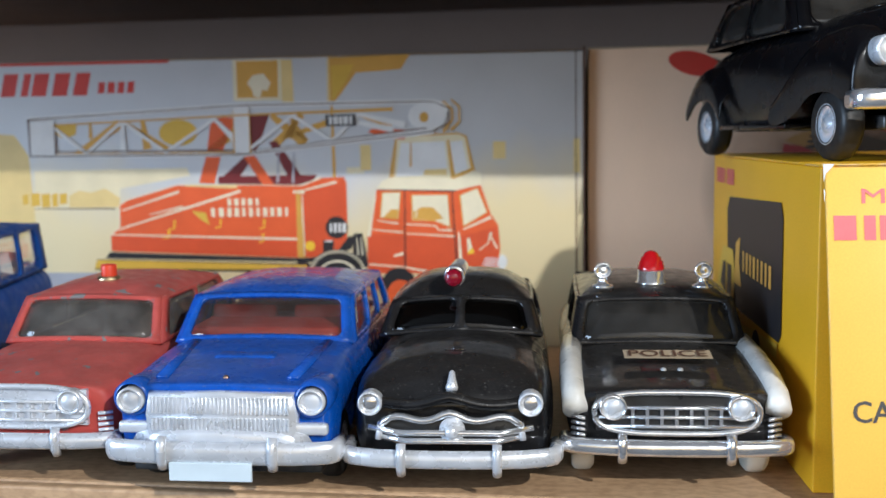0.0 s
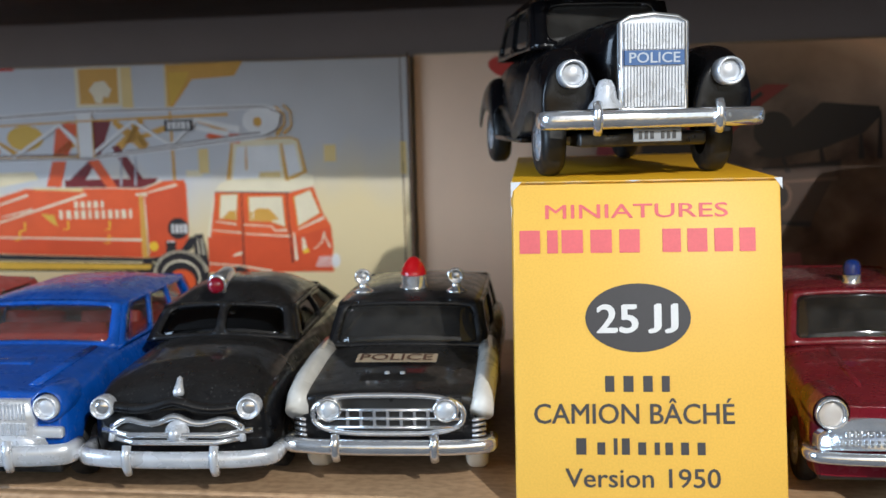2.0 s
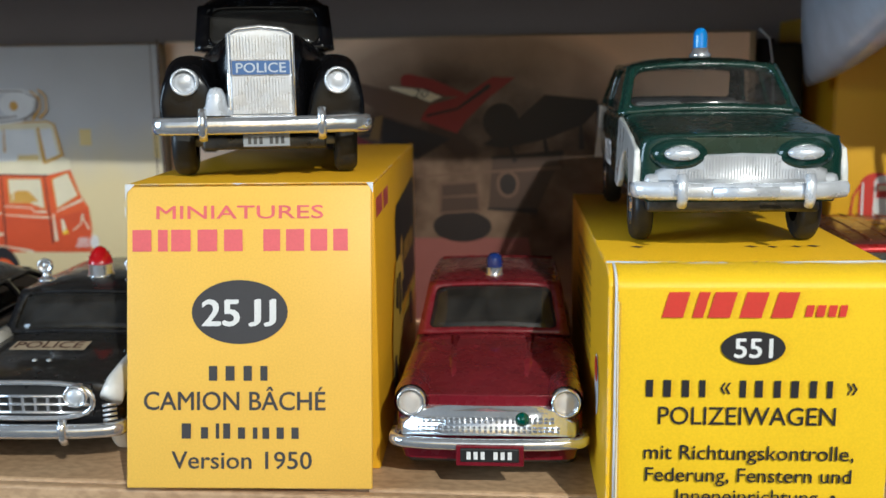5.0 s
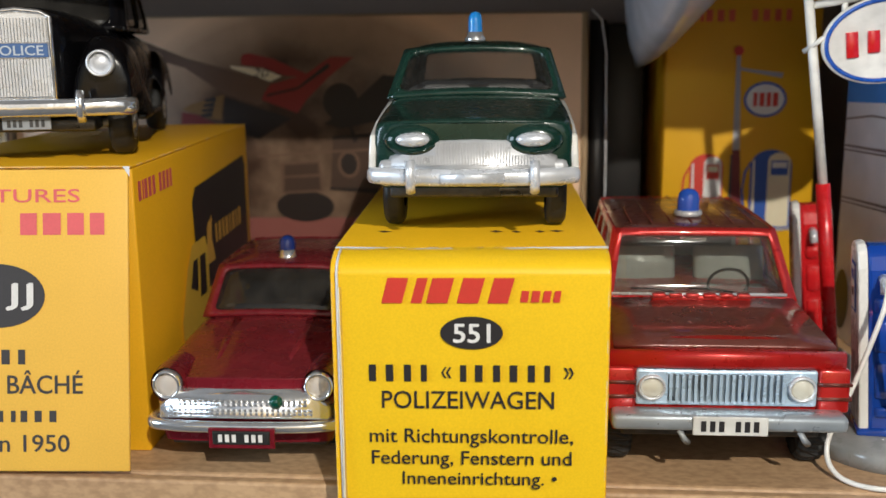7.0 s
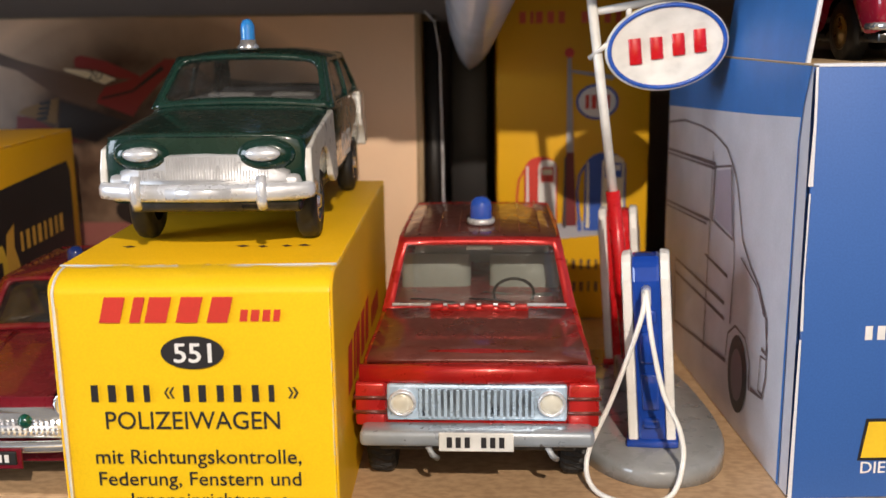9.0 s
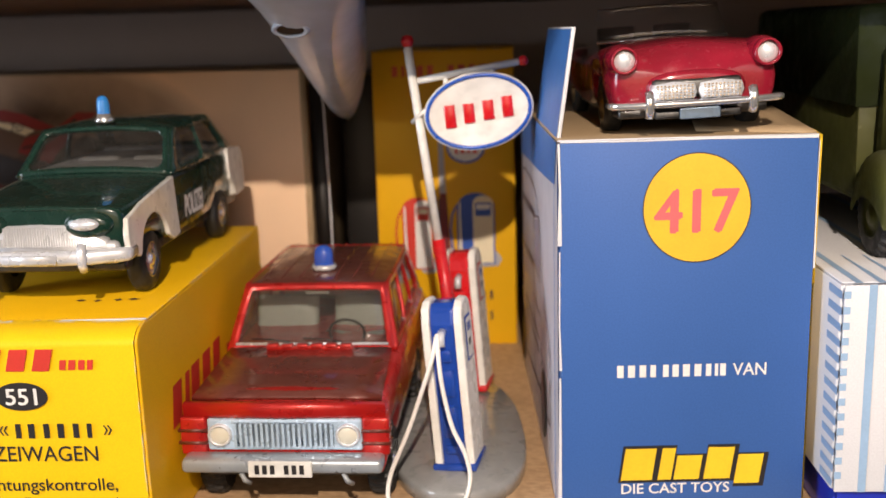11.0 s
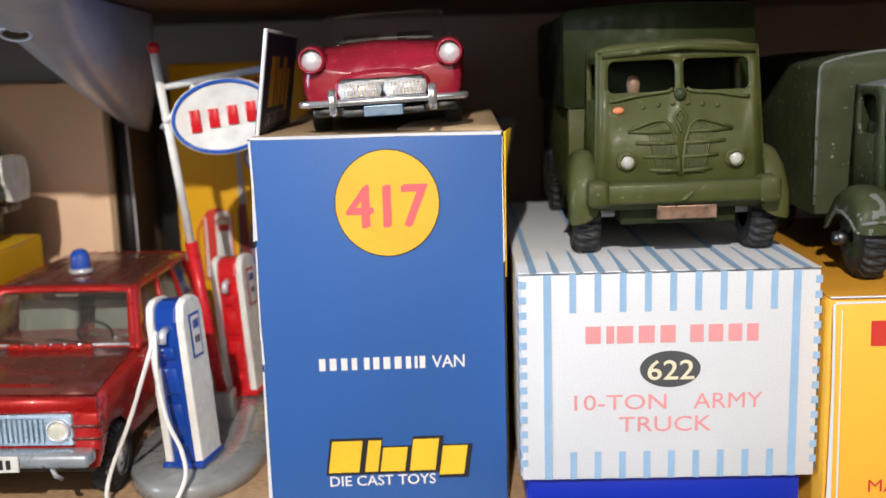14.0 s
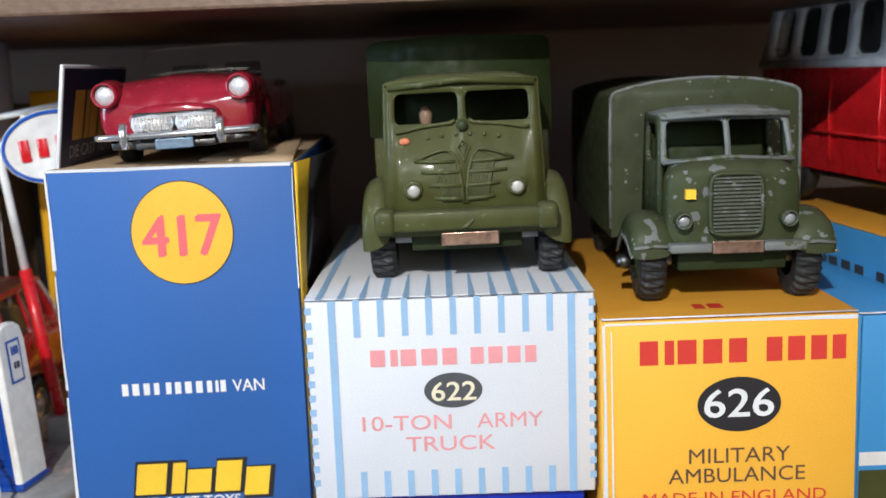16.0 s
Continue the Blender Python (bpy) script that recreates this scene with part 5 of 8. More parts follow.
G.poly([(-103.6, 0.4), (-1.6, 0.4), (-3.2, 4), (-5.2, 9.5), (-30, 11), (-103.6, 14.5)][::-1], INK_AZURE, "printed_band", 1)
G.line([(-1.4, 0.5), (-4.2, 7), (-5.4, 14), (-5.6, 80)], 0.6, INK_AZURE, lift=2)
roof_line = [(-103, 19), (-86, 17), (-70, 17), (-60, 17.6), (-54, 18.6), (-48, 20), (-42, 24), (-38.7, 28)]
for pts, wd in ((roof_line + [(-34, 38), (-28, 42.2), (-22, 45), (-17.5, 49.5), (-15.6, 56), (-15.4, 62), (-17, 67), (-24, 67.5)], 0.5), ([(-103, 26.2), (-56.6, 24.6)], 0.5), ([(-103, 27.4), (-57, 25.6)], 0.35),
                ([(-103, 40.6), (-60, 38.4)], 0.45), ([(-103, 41.8), (-62, 39.6)], 0.3), ([(-56.5, 25.2), (-44.5, 23.4), (-41, 39.2), (-57.5, 37.8), (-56.5, 25.2)], 0.5), ([(-58.6, 22), (-60, 70)], 0.35), ([(-43, 23.4), (-39, 44), (-40, 58)], 0.35),
                ([(-34.5, 41.8), (-23, 45.4), (-18, 50)], 0.4), ([(-62, 47.1), (-43.5, 48.1)], 0.45), ([(-90, 54.4), (-45, 54.7)], 0.45), ([(-90, 57.9), (-44.5, 58.2)], 0.45), ([(-89, 71.4), (-42, 67.3)], 0.5), ([(-90, 54), (-89, 71)], 0.35),
                ([(-19.2, 49.6), (-16.4, 50.2), (-15.8, 57.4), (-18.6, 57)], 0.45), ([(-15.4, 58.4), (-19, 58.6), (-19.4, 66), (-16.4, 66.4)], 0.4), ([(-42, 66), (-41, 60.5), (-36, 57.4), (-29, 58), (-25.5, 62), (-25, 68)], 0.5)):
    G.line(pts, wd, DRAWN, lift=2)
G.poly([(-55.8, 37.2), (-55.6, 26), (-45, 24.2), (-41.8, 38.4)], ink("window_tint_ink", (0.50, 0.46, 0.55)), "printed_pane", 1)
G.oval(-33.2, 67.4, 6.6, 8.6, INK_CHARCOAL, "printed_tyre", 2), G.oval(-33.2, 67.6, 4.2, 5.8, ink("mauve_ink", (0.20, 0.15, 0.17)), "printed_hub", 3)
G.oval(-98, 69, 5.0, 8.5, INK_CHARCOAL, "printed_tyre", 2)
G = Face(bl, pose(0.0518, 0, 0, 0, 0, 90), 0, 0, 1000, height=0.0806)
G.rect(0.5, 0.5, 13, 80, INK_YELLOW, "printed_band"), G.rect(13, 4, 99, 77, INK_CHARCOAL, "printed_window", 1)
def swollen_side(name, y0, y1, material, label):
    """Part of the long side, which swells out above the next carton."""
    bm, last = bmesh.new(), None
    for k in range(9):
        y = y0 + (y1 - y0) * k / 8
        row = [bm.verts.new((0.0520 + 0.0062 * math.sin(math.pi * min(1.0, y / 0.100)) * f * f, y, 0.0500 + 0.0304 * f)) for f in (0, 0.25, 0.5, 0.75, 1)]
        for i in range(4) if last else ():
            bm.faces.new((last[i], row[i], row[i + 1], last[i + 1]))
        last = row
    part(name, bm, material, bl, label, thick=0.0004)


swollen_side("side_border", 0.0008, 0.0130, INK_YELLOW, "yellow border of the bulging side")
swollen_side("side_window", 0.0130, 0.1000, plastic("dark_clear_film", (0.02, 0.02, 0.022), 0.15), "dark glossy window of the bulging side")
# open top flap that stands up, printed navy inside
top_flap = part("open_flap", box(-0.0004, 0.0004, 0.006, 0.056, 0, 0.0225), CARD_WHITE, bl, "standing navy flap with a worn white edge", bevel=0.0002, pose_m=pose(0.0008, 0, 0.0803, 0, 8, 0))
G = Face(top_flap, pose(-0.0004, 0, 0, 0, 0, -90), 0, 0, 1000, height=0.0225)
G.rect(-55.6, 0.5, -6.5, 22.3, INK_AZURE, "printed_panel")
G = Face(top_flap, pose(0.0004, 0, 0, 0, 0, 90), 0, 0, 1000, height=0.0225)
G.rect(6.6, 0.7, 55.5, 22.2, ink("navy_ink", (0.012, 0.02, 0.075)), "printed_panel")
G.bars(13, 5.5, 46, 16.5, 5, INK_OCHRE, "trade_mark", lift=1, slant=1.5, fat=0.84, run=SCRIPT)
G.text("DIE CAST TOYS", 12, 17.6, 44, 20.4, INK_GREY, lift=1)
part("tuck_flap", panel((0.030, 0.012, 0.0807), (0.0515, 0.0016, 0.0807), (0.0512, 0.03, 0.0838), (0.034, 0.034, 0.0816)), CARD_BROWN, bl, thick=0.0005)

under, flap = carton("low_blue_carton", "glossy royal blue carton lying under the striped one", 0.3432, 0.1425, 0, -4, 0.0562, 0.1, 0.0098, CARD_ROYAL, CARD_ROYAL, CARD_ROYAL)

st, flap = carton("army_truck_carton", "white carton with pale blue stripes, numbered 622", 0.3416, 0.1405, 0.0098, -4, 0.0598, 0.105, 0.0432, CARD_WHITE, CARD_WHITE, CARD_WHITE)
F = Face(flap, pose(0, 0, 0), 820, 492, 8900, 8700, height=0.0432)
for k in range(9):
    u = 915 + 44.2 * k
    F.rect(u - 6, 493, u + 6, 562, INK_STRIPE, "printed_stripe"), F.rect(u - 6, 816, u + 6, 867, INK_STRIPE, "printed_stripe")
for u in (870, 1308):
    F.rect(u - 7, 494, u + 7, 867, INK_STRIPE, "printed_stripe")
for k in range(13):
    for u in (821, 1340):
        F.rect(u, 505 + 27 * k, u + 12, 518 + 27 * k, INK_STRIPE, "printed_stripe")
F.bars(937, 587, 1106, 618, 5, INK_PINK, "trade_mark", fat=0.74, run=FIVE), F.bars(1122, 587, 1250, 618, 4, INK_PINK, "trade_mark", fat=0.74, run=FOUR)
F.oval(1088, 666, 54, 33, ink("slate_ink", (0.075, 0.078, 0.085)))
F.text("622", 1048, 650, 1130, 685, INK_CREAM, lift=1, bold=0.02)
F.text("10-TON", 917, 711, 1082, 739, INK_PINK, bold=0.004), F.text("ARMY", 1130, 711, 1253, 739, INK_PINK)
F.text("TRUCK", 997, 752, 1163, 780, INK_PINK, bold=0.004)
G = Face(st, pose(0, 0, 0.0432, -90, 0, 0), 0, 0, 1000, height=0.0)
for k in range(13):
    u = 3 + 4.5 * k
    G.poly([(u - 0.7, 0), (u + 0.7, 0), (u + (0.2 if k % 3 else 0.7), -24 if k % 3 else -103), (u - (0.2 if k % 3 else 0.7), -24 if k % 3 else -103)], INK_STRIPE, "printed_stripe")
for side, s in ((pose(0, 0, 0, 0, 0, -90), -1), (pose(0.0598, 0, 0, 0, 0, 90), 1)):
    G = Face(st, side, 0, 0, 1000, height=0.0432)
    for k in range(13):
        G.rect(min(0.3 * s, 8 * s), 1.6 + 3.25 * k, max(0.3 * s, 8 * s), 3.2 + 3.25 * k, INK_STRIPE, "printed_stripe")

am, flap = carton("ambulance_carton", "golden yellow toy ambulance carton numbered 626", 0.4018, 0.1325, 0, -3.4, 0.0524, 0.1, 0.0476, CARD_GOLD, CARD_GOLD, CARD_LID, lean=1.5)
F = Face(flap, pose(0, 0, 0), 1068, 560, 8940, 8300, height=0.0476)
for pts, wd in (([(1070, 570), (1072, 700), (1070, 960)], 5), ([(1073, 568), (1300, 567), (1530, 568)], 4), ([(1084, 580), (1085, 960)], 2)):
    F.line(pts, wd, CARD_WHITE, "worn_edge")
F.bars(1135, 598, 1342, 640, 5, INK_RED, "trade_mark", fat=0.74, run=FIVE), F.bars(1366, 598, 1520, 640, 4, INK_RED, "trade_mark", fat=0.74, run=FOUR)
F.oval(1317, 713, 77, 48, INK_BLACK)
F.text("626", 1253, 686, 1380, 735, INK_WHITE, lift=1, bold=0.02)
F.text("MILITARY", 1225, 790, 1412, 816, INK_BROWN), F.text("AMBULANCE", 1187, 825, 1440, 851, INK_BROWN)
F.text("MADE IN ENGLAND", 1140, 867, 1480, 888, INK_RED)
F.bars(1150, 900, 1470, 916, 12, INK_RED, "trade_mark", fat=0.42)
G = Face(am, pose(0, 0, 0.0476, -90, 0, 0), 0, 0, 1000, height=0.0)
G.bars(20, -11, 27, -7, 2, INK_RED, "printed_mark")

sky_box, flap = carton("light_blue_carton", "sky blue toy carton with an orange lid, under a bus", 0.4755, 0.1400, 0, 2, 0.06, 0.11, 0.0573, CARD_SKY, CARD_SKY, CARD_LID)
G = Face(sky_box, pose(0, 0, 0, 0, 0, -90), 0, 0, 1000, height=0.0573)
G.bars(-56, 9, -27, 18, 5, INK_CHARCOAL, "trade_mark", fat=0.7, run=FIVE), G.bars(-23, 9, -3, 18, 4, INK_CHARCOAL, "trade_mark", fat=0.7, run=FOUR)
low_box, flap = carton("striped_blue_carton", "sky blue carton with a green printed end", 0.4562, 0.1330, 0, -3, 0.0175, 0.09, 0.046, CARD_SKY, CARD_SKY, CARD_SKY)
G = Face(flap, pose(0, 0, 0), 0, 0, 1000, height=0.046)
G.rect(0.5, 34, 17, 44, PAINT_OLIVE, "printed_band"), G.rect(0.5, 30, 17, 33, INK_WHITE, "printed_band")


# ---- cars ----
def car_body(parent, paint_m, L, w, zb, zs, zh, front=(0.9, 1.0), rear=0.92, axles=(0.018, 0.075), ar=0.0085, az=0.012, crown=0.0008, name="body", mid=0.55, pinch=0.93, tail=None, sub=2, noses=()):
    """The lower shell. zs and zh: shoulder and bonnet heights at the nose, the cowl and the tail."""
    cowl = axles[0] + ar + 0.006
    tail = tail or L * 0.8

    def lerp(vals, y):
        a, b, c = vals
        return a + (b - a) * min(1, y / cowl) if y < cowl else b + (c - b) * max(0, (y - tail) / (L - tail))

    stations = []
    marks = [(0.0, front[0], zb), (0.0016, front[1] * 0.975, zb), (0.005, front[1], zb)]
    for k, ay in enumerate(axles):
        marks += [(ay - ar, 1.0, zb), (ay - ar * 0.86, 1.0, zb + (az - zb) * 0.6), (ay - ar * 0.5, 1.0, az), (ay + ar * 0.5, 1.0, az), (ay + ar * 0.86, 1.0, zb + (az - zb) * 0.6), (ay + ar, 1.0, zb)]
        if k == 0:
            marks += [(cowl + 0.002, 1.0, zb), ((axles[0] + axles[1]) / 2, 1.0, zb)]
    marks += [(L - 0.006, 0.985, zb), (L - 0.0015, 0.96, zb), (L, rear, zb + 0.001)]
    for y, k, b in marks:
        if y < 0 or y > L:
            continue
        prof = sill(w * k, b, lerp(zs, y), lerp(zh, y), crown, pinch, mid)
        prof[1] = (prof[1][0], max(prof[1][1], b + 0.0008))
        prof[2] = (prof[2][0], max(prof[2][1], b + 0.0016))
        stations.append((y, prof))
    return part(name, loft(stations), paint_m, parent, sub=sub)


def plate(parent, x, y, z, w, h, ground, mark=None, name="number_plate", tilt=0):
    p = part(name, box(-w / 2, w / 2, 0, 0.0006, -h / 2, h / 2), ground, parent, bevel=0.0002, smooth=False, pose_m=pose(x, y, z, tilt, 0, 0))
    if mark:
        for u in (-0.36, -0.24, -0.12, 0.10, 0.22, 0.34):
            part("plate_mark", box(w * (u - 0.035), w * (u + 0.035), -0.00015, 0.0001, -h * 0.28, h * 0.28), mark, p, smooth=False)
    return p


def nash(t, main, fender, glass, grille_m, bumper_m, tyre):
    L, w = 0.1, 0.0195
    car_body(t, main, L, w, 0.0075, (0.0190, 0.0215, 0.0195), (0.0195, 0.0228, 0.0205), (0.84, 0.97), axles=(0.0145, 0.074), ar=0.0082, az=0.0125, crown=0.001, mid=0.8, pinch=0.95)
    cabin(t, main, 0.0176, 0.0158, 0.0290, 0.0360, 0.076, 0.084, 0.0222, 0.0316, 2, 0.0026, 0.0020, glass, roof_m=main, margin=0.055)
    # the oval grille with its lamps inside
    path = [(0.0146 * math.copysign(abs(math.cos(a)) ** 0.55, math.cos(a)), -0.0008, 0.0158 + 0.0040 * math.copysign(abs(math.sin(a)) ** 0.8, math.sin(a))) for a in (2 * math.pi * k / 32 for k in range(33))]
    g = part("grille", box(-0.0142, 0.0142, -0.0004, 0.0006, 0.0122, 0.0192), BLACK_PLASTIC if fender else SILVER, t, smooth=False)
    part("grille_surround", sweep(path, 0.0006, 0.0006, 8, caps=False), grille_m, g)
    for z in (0.0132, 0.0150, 0.0168):
        part("grille_bar", sweep([(-0.0138, -0.0009, z), (0.0138, -0.0009, z)], 0.0004, 0.0004, 6), grille_m, g)
    for k in range(7):
        part("grille_post", box(-0.0078 + 0.0026 * k - 0.0003, -0.0078 + 0.0026 * k + 0.0003, -0.0011, 0, 0.0130, 0.0168), grille_m, g, smooth=False)
    for x in (-0.0113, 0.0113):
        lamp(t, x, -0.0012, 0.0170, 0.0022, bezel=grille_m, lens=LENS)
    bumper(t, 0.0197, -0.0030, 0.0096, 0.006, 0.0016, bumper_m, 0.0013, 0.003, (-0.0098, 0.0092), 0.0052)
    for s in (-1, 1):
        if fender:
            part("white_fender", sweep([(s * 0.0176, 0.0335, 0.0217), (s * 0.0182, 0.022, 0.0208), (s * 0.0184, 0.010, 0.0196), (s * 0.0182, 0.003, 0.0182), (s * 0.0180, 0.0002, 0.0160)], 0.0023, 0.0027, 14), fender, t, "white enamel front wing")
        for k in range(4):
            part("wing_rib", sweep([(s * 0.0162, -0.0002, 0.0112 + 0.0011 * k), (s * 0.0186, 0.0012, 0.0112 + 0.0011 * k)], 0.0004, 0.0004, 6), grille_m, t)
    baseplate(t, 0.0120, 0.008, 0.097, 0.0060, 0.0078)
    wheels(t, (0.0135, 0.074), 0.0325, 0.0066, 0.0042, tyre, CHROME)


red = thing("fire_chief_car", "faded red die-cast saloon, chipped, with a red roof beacon", "toy car", pose(-0.0828, 0.1890, 0, 0, 0, -4.6) @ Matrix.Diagonal((1.0, 0.96, 0.99, 1)), "toy cars on the shelf")
nash(red, PAINT_RED, None, GLASS_GRIMY, SILVER, SILVER, RUBBER)
lamp_foot = part("beacon", lathe([(0, 0), (0.0026, 0), (0.0027, 0.0005), (0.0025, 0.0010), (0.0021, 0.0012), (0, 0.0012)], 20, "z", (-0.0012, 0.047, 0.0338)), BRASS, red, "tarnished brass beacon foot")
part("dome", lathe([(0.0018, 0.0012), (0.00185, 0.0034), (0.0017, 0.0039), (0.0, 0.0040)], 20, "z", (-0.0012, 0.047, 0.0338)), plastic("orange_red_plastic", (0.70, 0.06, 0.02), 0.35), lamp_foot, "orange-red plastic dome")

pol = thing("police_saloon_car", "black die-cast saloon with white front wings and chrome roof lamps", "toy car", pose(0.0422, 0.1826, 0, 0, 0, -3.6) @ Matrix.Diagonal((1.016, 1.0, 0.965, 1)), "toy cars on the shelf")
nash(pol, PAINT_BLACK, PAINT_WHITE, GLASS_SMOKE, CHROME, CHROME, CREAM_RUBBER)
drum = part("beacon", lathe([(0, 0), (0.0033, 0), (0.0034, 0.0004), (0.0029, 0.0007), (0.0028, 0.0033), (0.0024, 0.0035), (0, 0.0035)], 24, "z", (0.0, 0.0445, 0.0336)), CHROME, pol, "chrome drum under a ribbed red dome")
part("dome", lathe([(0.0030, 0.0034), (0.0029, 0.0043), (0.0027, 0.0045), (0.0027, 0.0052), (0.0023, 0.0055), (0.0022, 0.0062), (0.0017, 0.0065), (0.0015, 0.0071), (0.0008, 0.0076), (0, 0.0078)], 24, "z", (0.0, 0.0445, 0.0336)), RED_LENS, drum, "ribbed red plastic dome")
for x in (-0.0108, 0.0104):
    s = part("spotlight", lathe([(0, 0), (0.0023, 0), (0.0022, 0.0006), (0.0012, 0.0010), (0.0010, 0.0022), (0.0012, 0.0028), (0, 0.003)], 14, "z", (x, 0.0385, 0.0336)), CHROME, pol, "chrome spotlight on a foot")
    part("lens", lathe([(0.0001, -0.0014), (0.0014, -0.0012), (0.0019, 0), (0.0019, 0.0006), (0.0015, 0.0007), (0.0012, 0.0003), (0.0004, 0.0004), (0, 0.0007)], 16, "y", (x, 0.0380, 0.0376)), CHROME, s)
bonnet_sign = part("bonnet_label", panel((-0.0083, 0.0114, 0.02350), (0.0083, 0.0114, 0.02350), (0.0083, 0.0160, 0.02420), (-0.0083, 0.0160, 0.02420)), ink("buff_ink", (0.44, 0.35, 0.24)), pol, "buff paper police label")
lettering("POLICE", -0.0074, 0.0074, 0.0005, 0.0038, INK_BROWN, bonnet_sign, pose(0, 0.0114, 0.02350, -81.4, 0, 0), 0.0003, 0.012)
for x in (-0.0013, 0.0018):
    part("bonnet_mark", lathe([(0, 0.0006), (0.0005, 0.0004), (0.0006, 0)], 10, "z", (x, 0.0085, 0.0218)), STEEL, pol)

# bright blue estate car
blue = thing("blue_estate_car", "bright blue repainted die-cast estate with a red interior and silver grille", "toy car", pose(-0.0410, 0.1811, 0, 0, 0, -4.2) @ Matrix.Diagonal((1.065, 0.86, 1.03, 1)), "toy cars on the shelf")
car_body(blue, PAINT_BLUE, 0.1, 0.0196, 0.006, (0.0198, 0.0222, 0.0222), (0.0205, 0.0236, 0.0225), (0.9, 0.99), axles=(0.016, 0.074), ar=0.0085, az=0.0122, crown=0.0006, mid=0.8, pinch=0.95)
cabin(blue, PAINT_BLUE, 0.0178, 0.0160, 0.0330, 0.0425, 0.088, 0.094, 0.0226, 0.0312, 3, 0.0022, 0.0016, GLASS_DUSTY, seat=RED_TRIM, margin=0.06)
part("bonnet_scoop", box(-0.006, 0.006, 0.0165, 0.0235, 0.0212, 0.0230), PAINT_BLUE, blue, bevel=0.0008)
part("interior", box(-0.0166, 0.0166, 0.0370, 0.0900, 0.0210, 0.0252), RED_TRIM, blue, "bright red interior", bevel=0.001)
part("bonnet_badge", lathe([(0, 0.0006), (0.0005, 0.0003), (0.0006, 0)], 10, "z", (0.0, 0.0035, 0.0213)), COPPER, blue)
g = part("grille", loft([(-0.0016, [(0.0128, 0.0118), (0.0132, 0.0155), (0.0126, 0.0190), (0.0, 0.0194)]), (0.0012, [(0.0134, 0.0112), (0.0138, 0.0155), (0.0132, 0.0197), (0.0, 0.0200)])]), SILVER, blue, "silver-painted ribbed grille")
for k in range(34):
    x = -0.0120 + 0.0240 * k / 33
    part("grille_rib", box(x - 0.00016, x + 0.00016, -0.0021, -0.0012, 0.0158, 0.0188), SILVER, g, smooth=False)
    part("grille_rib", box(x - 0.00016, x + 0.00016, -0.0021, -0.0012, 0.0128, 0.0150), SILVER, g, smooth=False)
part("grille_wing", box(-0.0186, 0.0186, -0.0009, 0.0012, 0.0118, 0.0140), SILVER, blue, bevel=0.0006)
for s in (-1, 1):
    lamp(blue, s * 0.0160, -0.0006, 0.0180, 0.0021, bezel=SILVER, lens=SILVER, deep=0.0024, bulge=0.35)
    part("lamp_hood", lathe([(0.0030, -0.012), (0.0034, -0.004), (0.0032, 0.0004), (0.0027, 0.0006)], 20, "y", (s * 0.0160, -0.0002, 0.0182)), PAINT_BLUE, blue)
part("valance", loft([(-0.0026, [(0.0160, 0.0092), (0.0166, 0.0108), (0.0150, 0.0126), (0.0, 0.0128)]), (0.0008, [(0.0180, 0.0086), (0.0186, 0.0110), (0.0176, 0.0134), (0.0, 0.0136)])]), SILVER, blue, "thickly silvered front valance", sub=1)
bumper(blue, 0.0200, -0.0042, 0.0092, 0.008, 0.0021, SILVER, 0.0012, 0.003, (-0.0095, 0.0098), 0.0056)
for s in (-1, 1):
    part("bonnet_crease", sweep([(s * 0.0118, 0.004, 0.0212), (s * 0.0126, 0.018, 0.0224), (s * 0.0132, 0.031, 0.0234)], 0.0012, 0.0004, 8), PAINT_BLUE, blue)
plate(blue, -0.001, -0.0056, 0.0062, 0.0145, 0.0034, plastic("pale_blue_paper", (0.62, 0.72, 0.78), 0.5))
baseplate(blue, 0.017, 0.002, 0.098, 0.0042, 0.0064)
wheels(blue, (0.016, 0.074), 0.0330, 0.0068, 0.0042, RUBBER, SILVER)

# dusty black saloon of around 1950
merc = thing("black_saloon_car", "dusty black die-cast saloon with a red roof lamp and chrome grille", "toy car", pose(0.0010, 0.1810, 0, 0, 0, -2.7) @ Matrix.Diagonal((1.0, 0.97, 0.995, 1)), "toy cars on the shelf")
L = 0.1
st_ = []
for y, k, zb, zs, zh, c in ((0.0, 0.80, 0.0065, 0.0160, 0.0168, 0.0012), (0.0018, 0.93, 0.006, 0.0190, 0.0196, 0.0016), (0.006, 0.985, 0.006, 0.0205, 0.0222, 0.0016), (0.0095, 1.0, 0.0062, 0.0208, 0.0230, 0.0016),
                            (0.0110, 1.0, 0.0105, 0.0209, 0.0234, 0.0016), (0.0140, 1.0, 0.0120, 0.0210, 0.0238, 0.0016), (0.0210, 1.0, 0.0120, 0.0212, 0.0246, 0.0014), (0.0240, 1.0, 0.0105, 0.0213, 0.0248, 0.0013), (0.0255, 1.0, 0.0062, 0.0213, 0.0249, 0.0012),
                            (0.033, 1.0, 0.006, 0.0215, 0.0251, 0.001), (0.060, 1.0, 0.006, 0.0215, 0.0250, 0.001), (0.088, 0.97, 0.006, 0.0205, 0.0235, 0.001), (0.097, 0.9, 0.006, 0.019, 0.021, 0.001), (L, 0.78, 0.008, 0.016, 0.017, 0.001)):
    st_.append((y, sill(0.0190 * k, zb, zs, zh, c, 0.92, 0.66)))
part("body", loft(st_), PAINT_BLACK, merc, sub=2)
cabin(merc, PAINT_BLACK, 0.0170, 0.0148, 0.0315, 0.0385, 0.070, 0.087, 0.0240, 0.0306, 2, 0.0048, 0.0028, GLASS_DARK, split=True, hole_r=0.2, margin=0.07, lower=0.1)
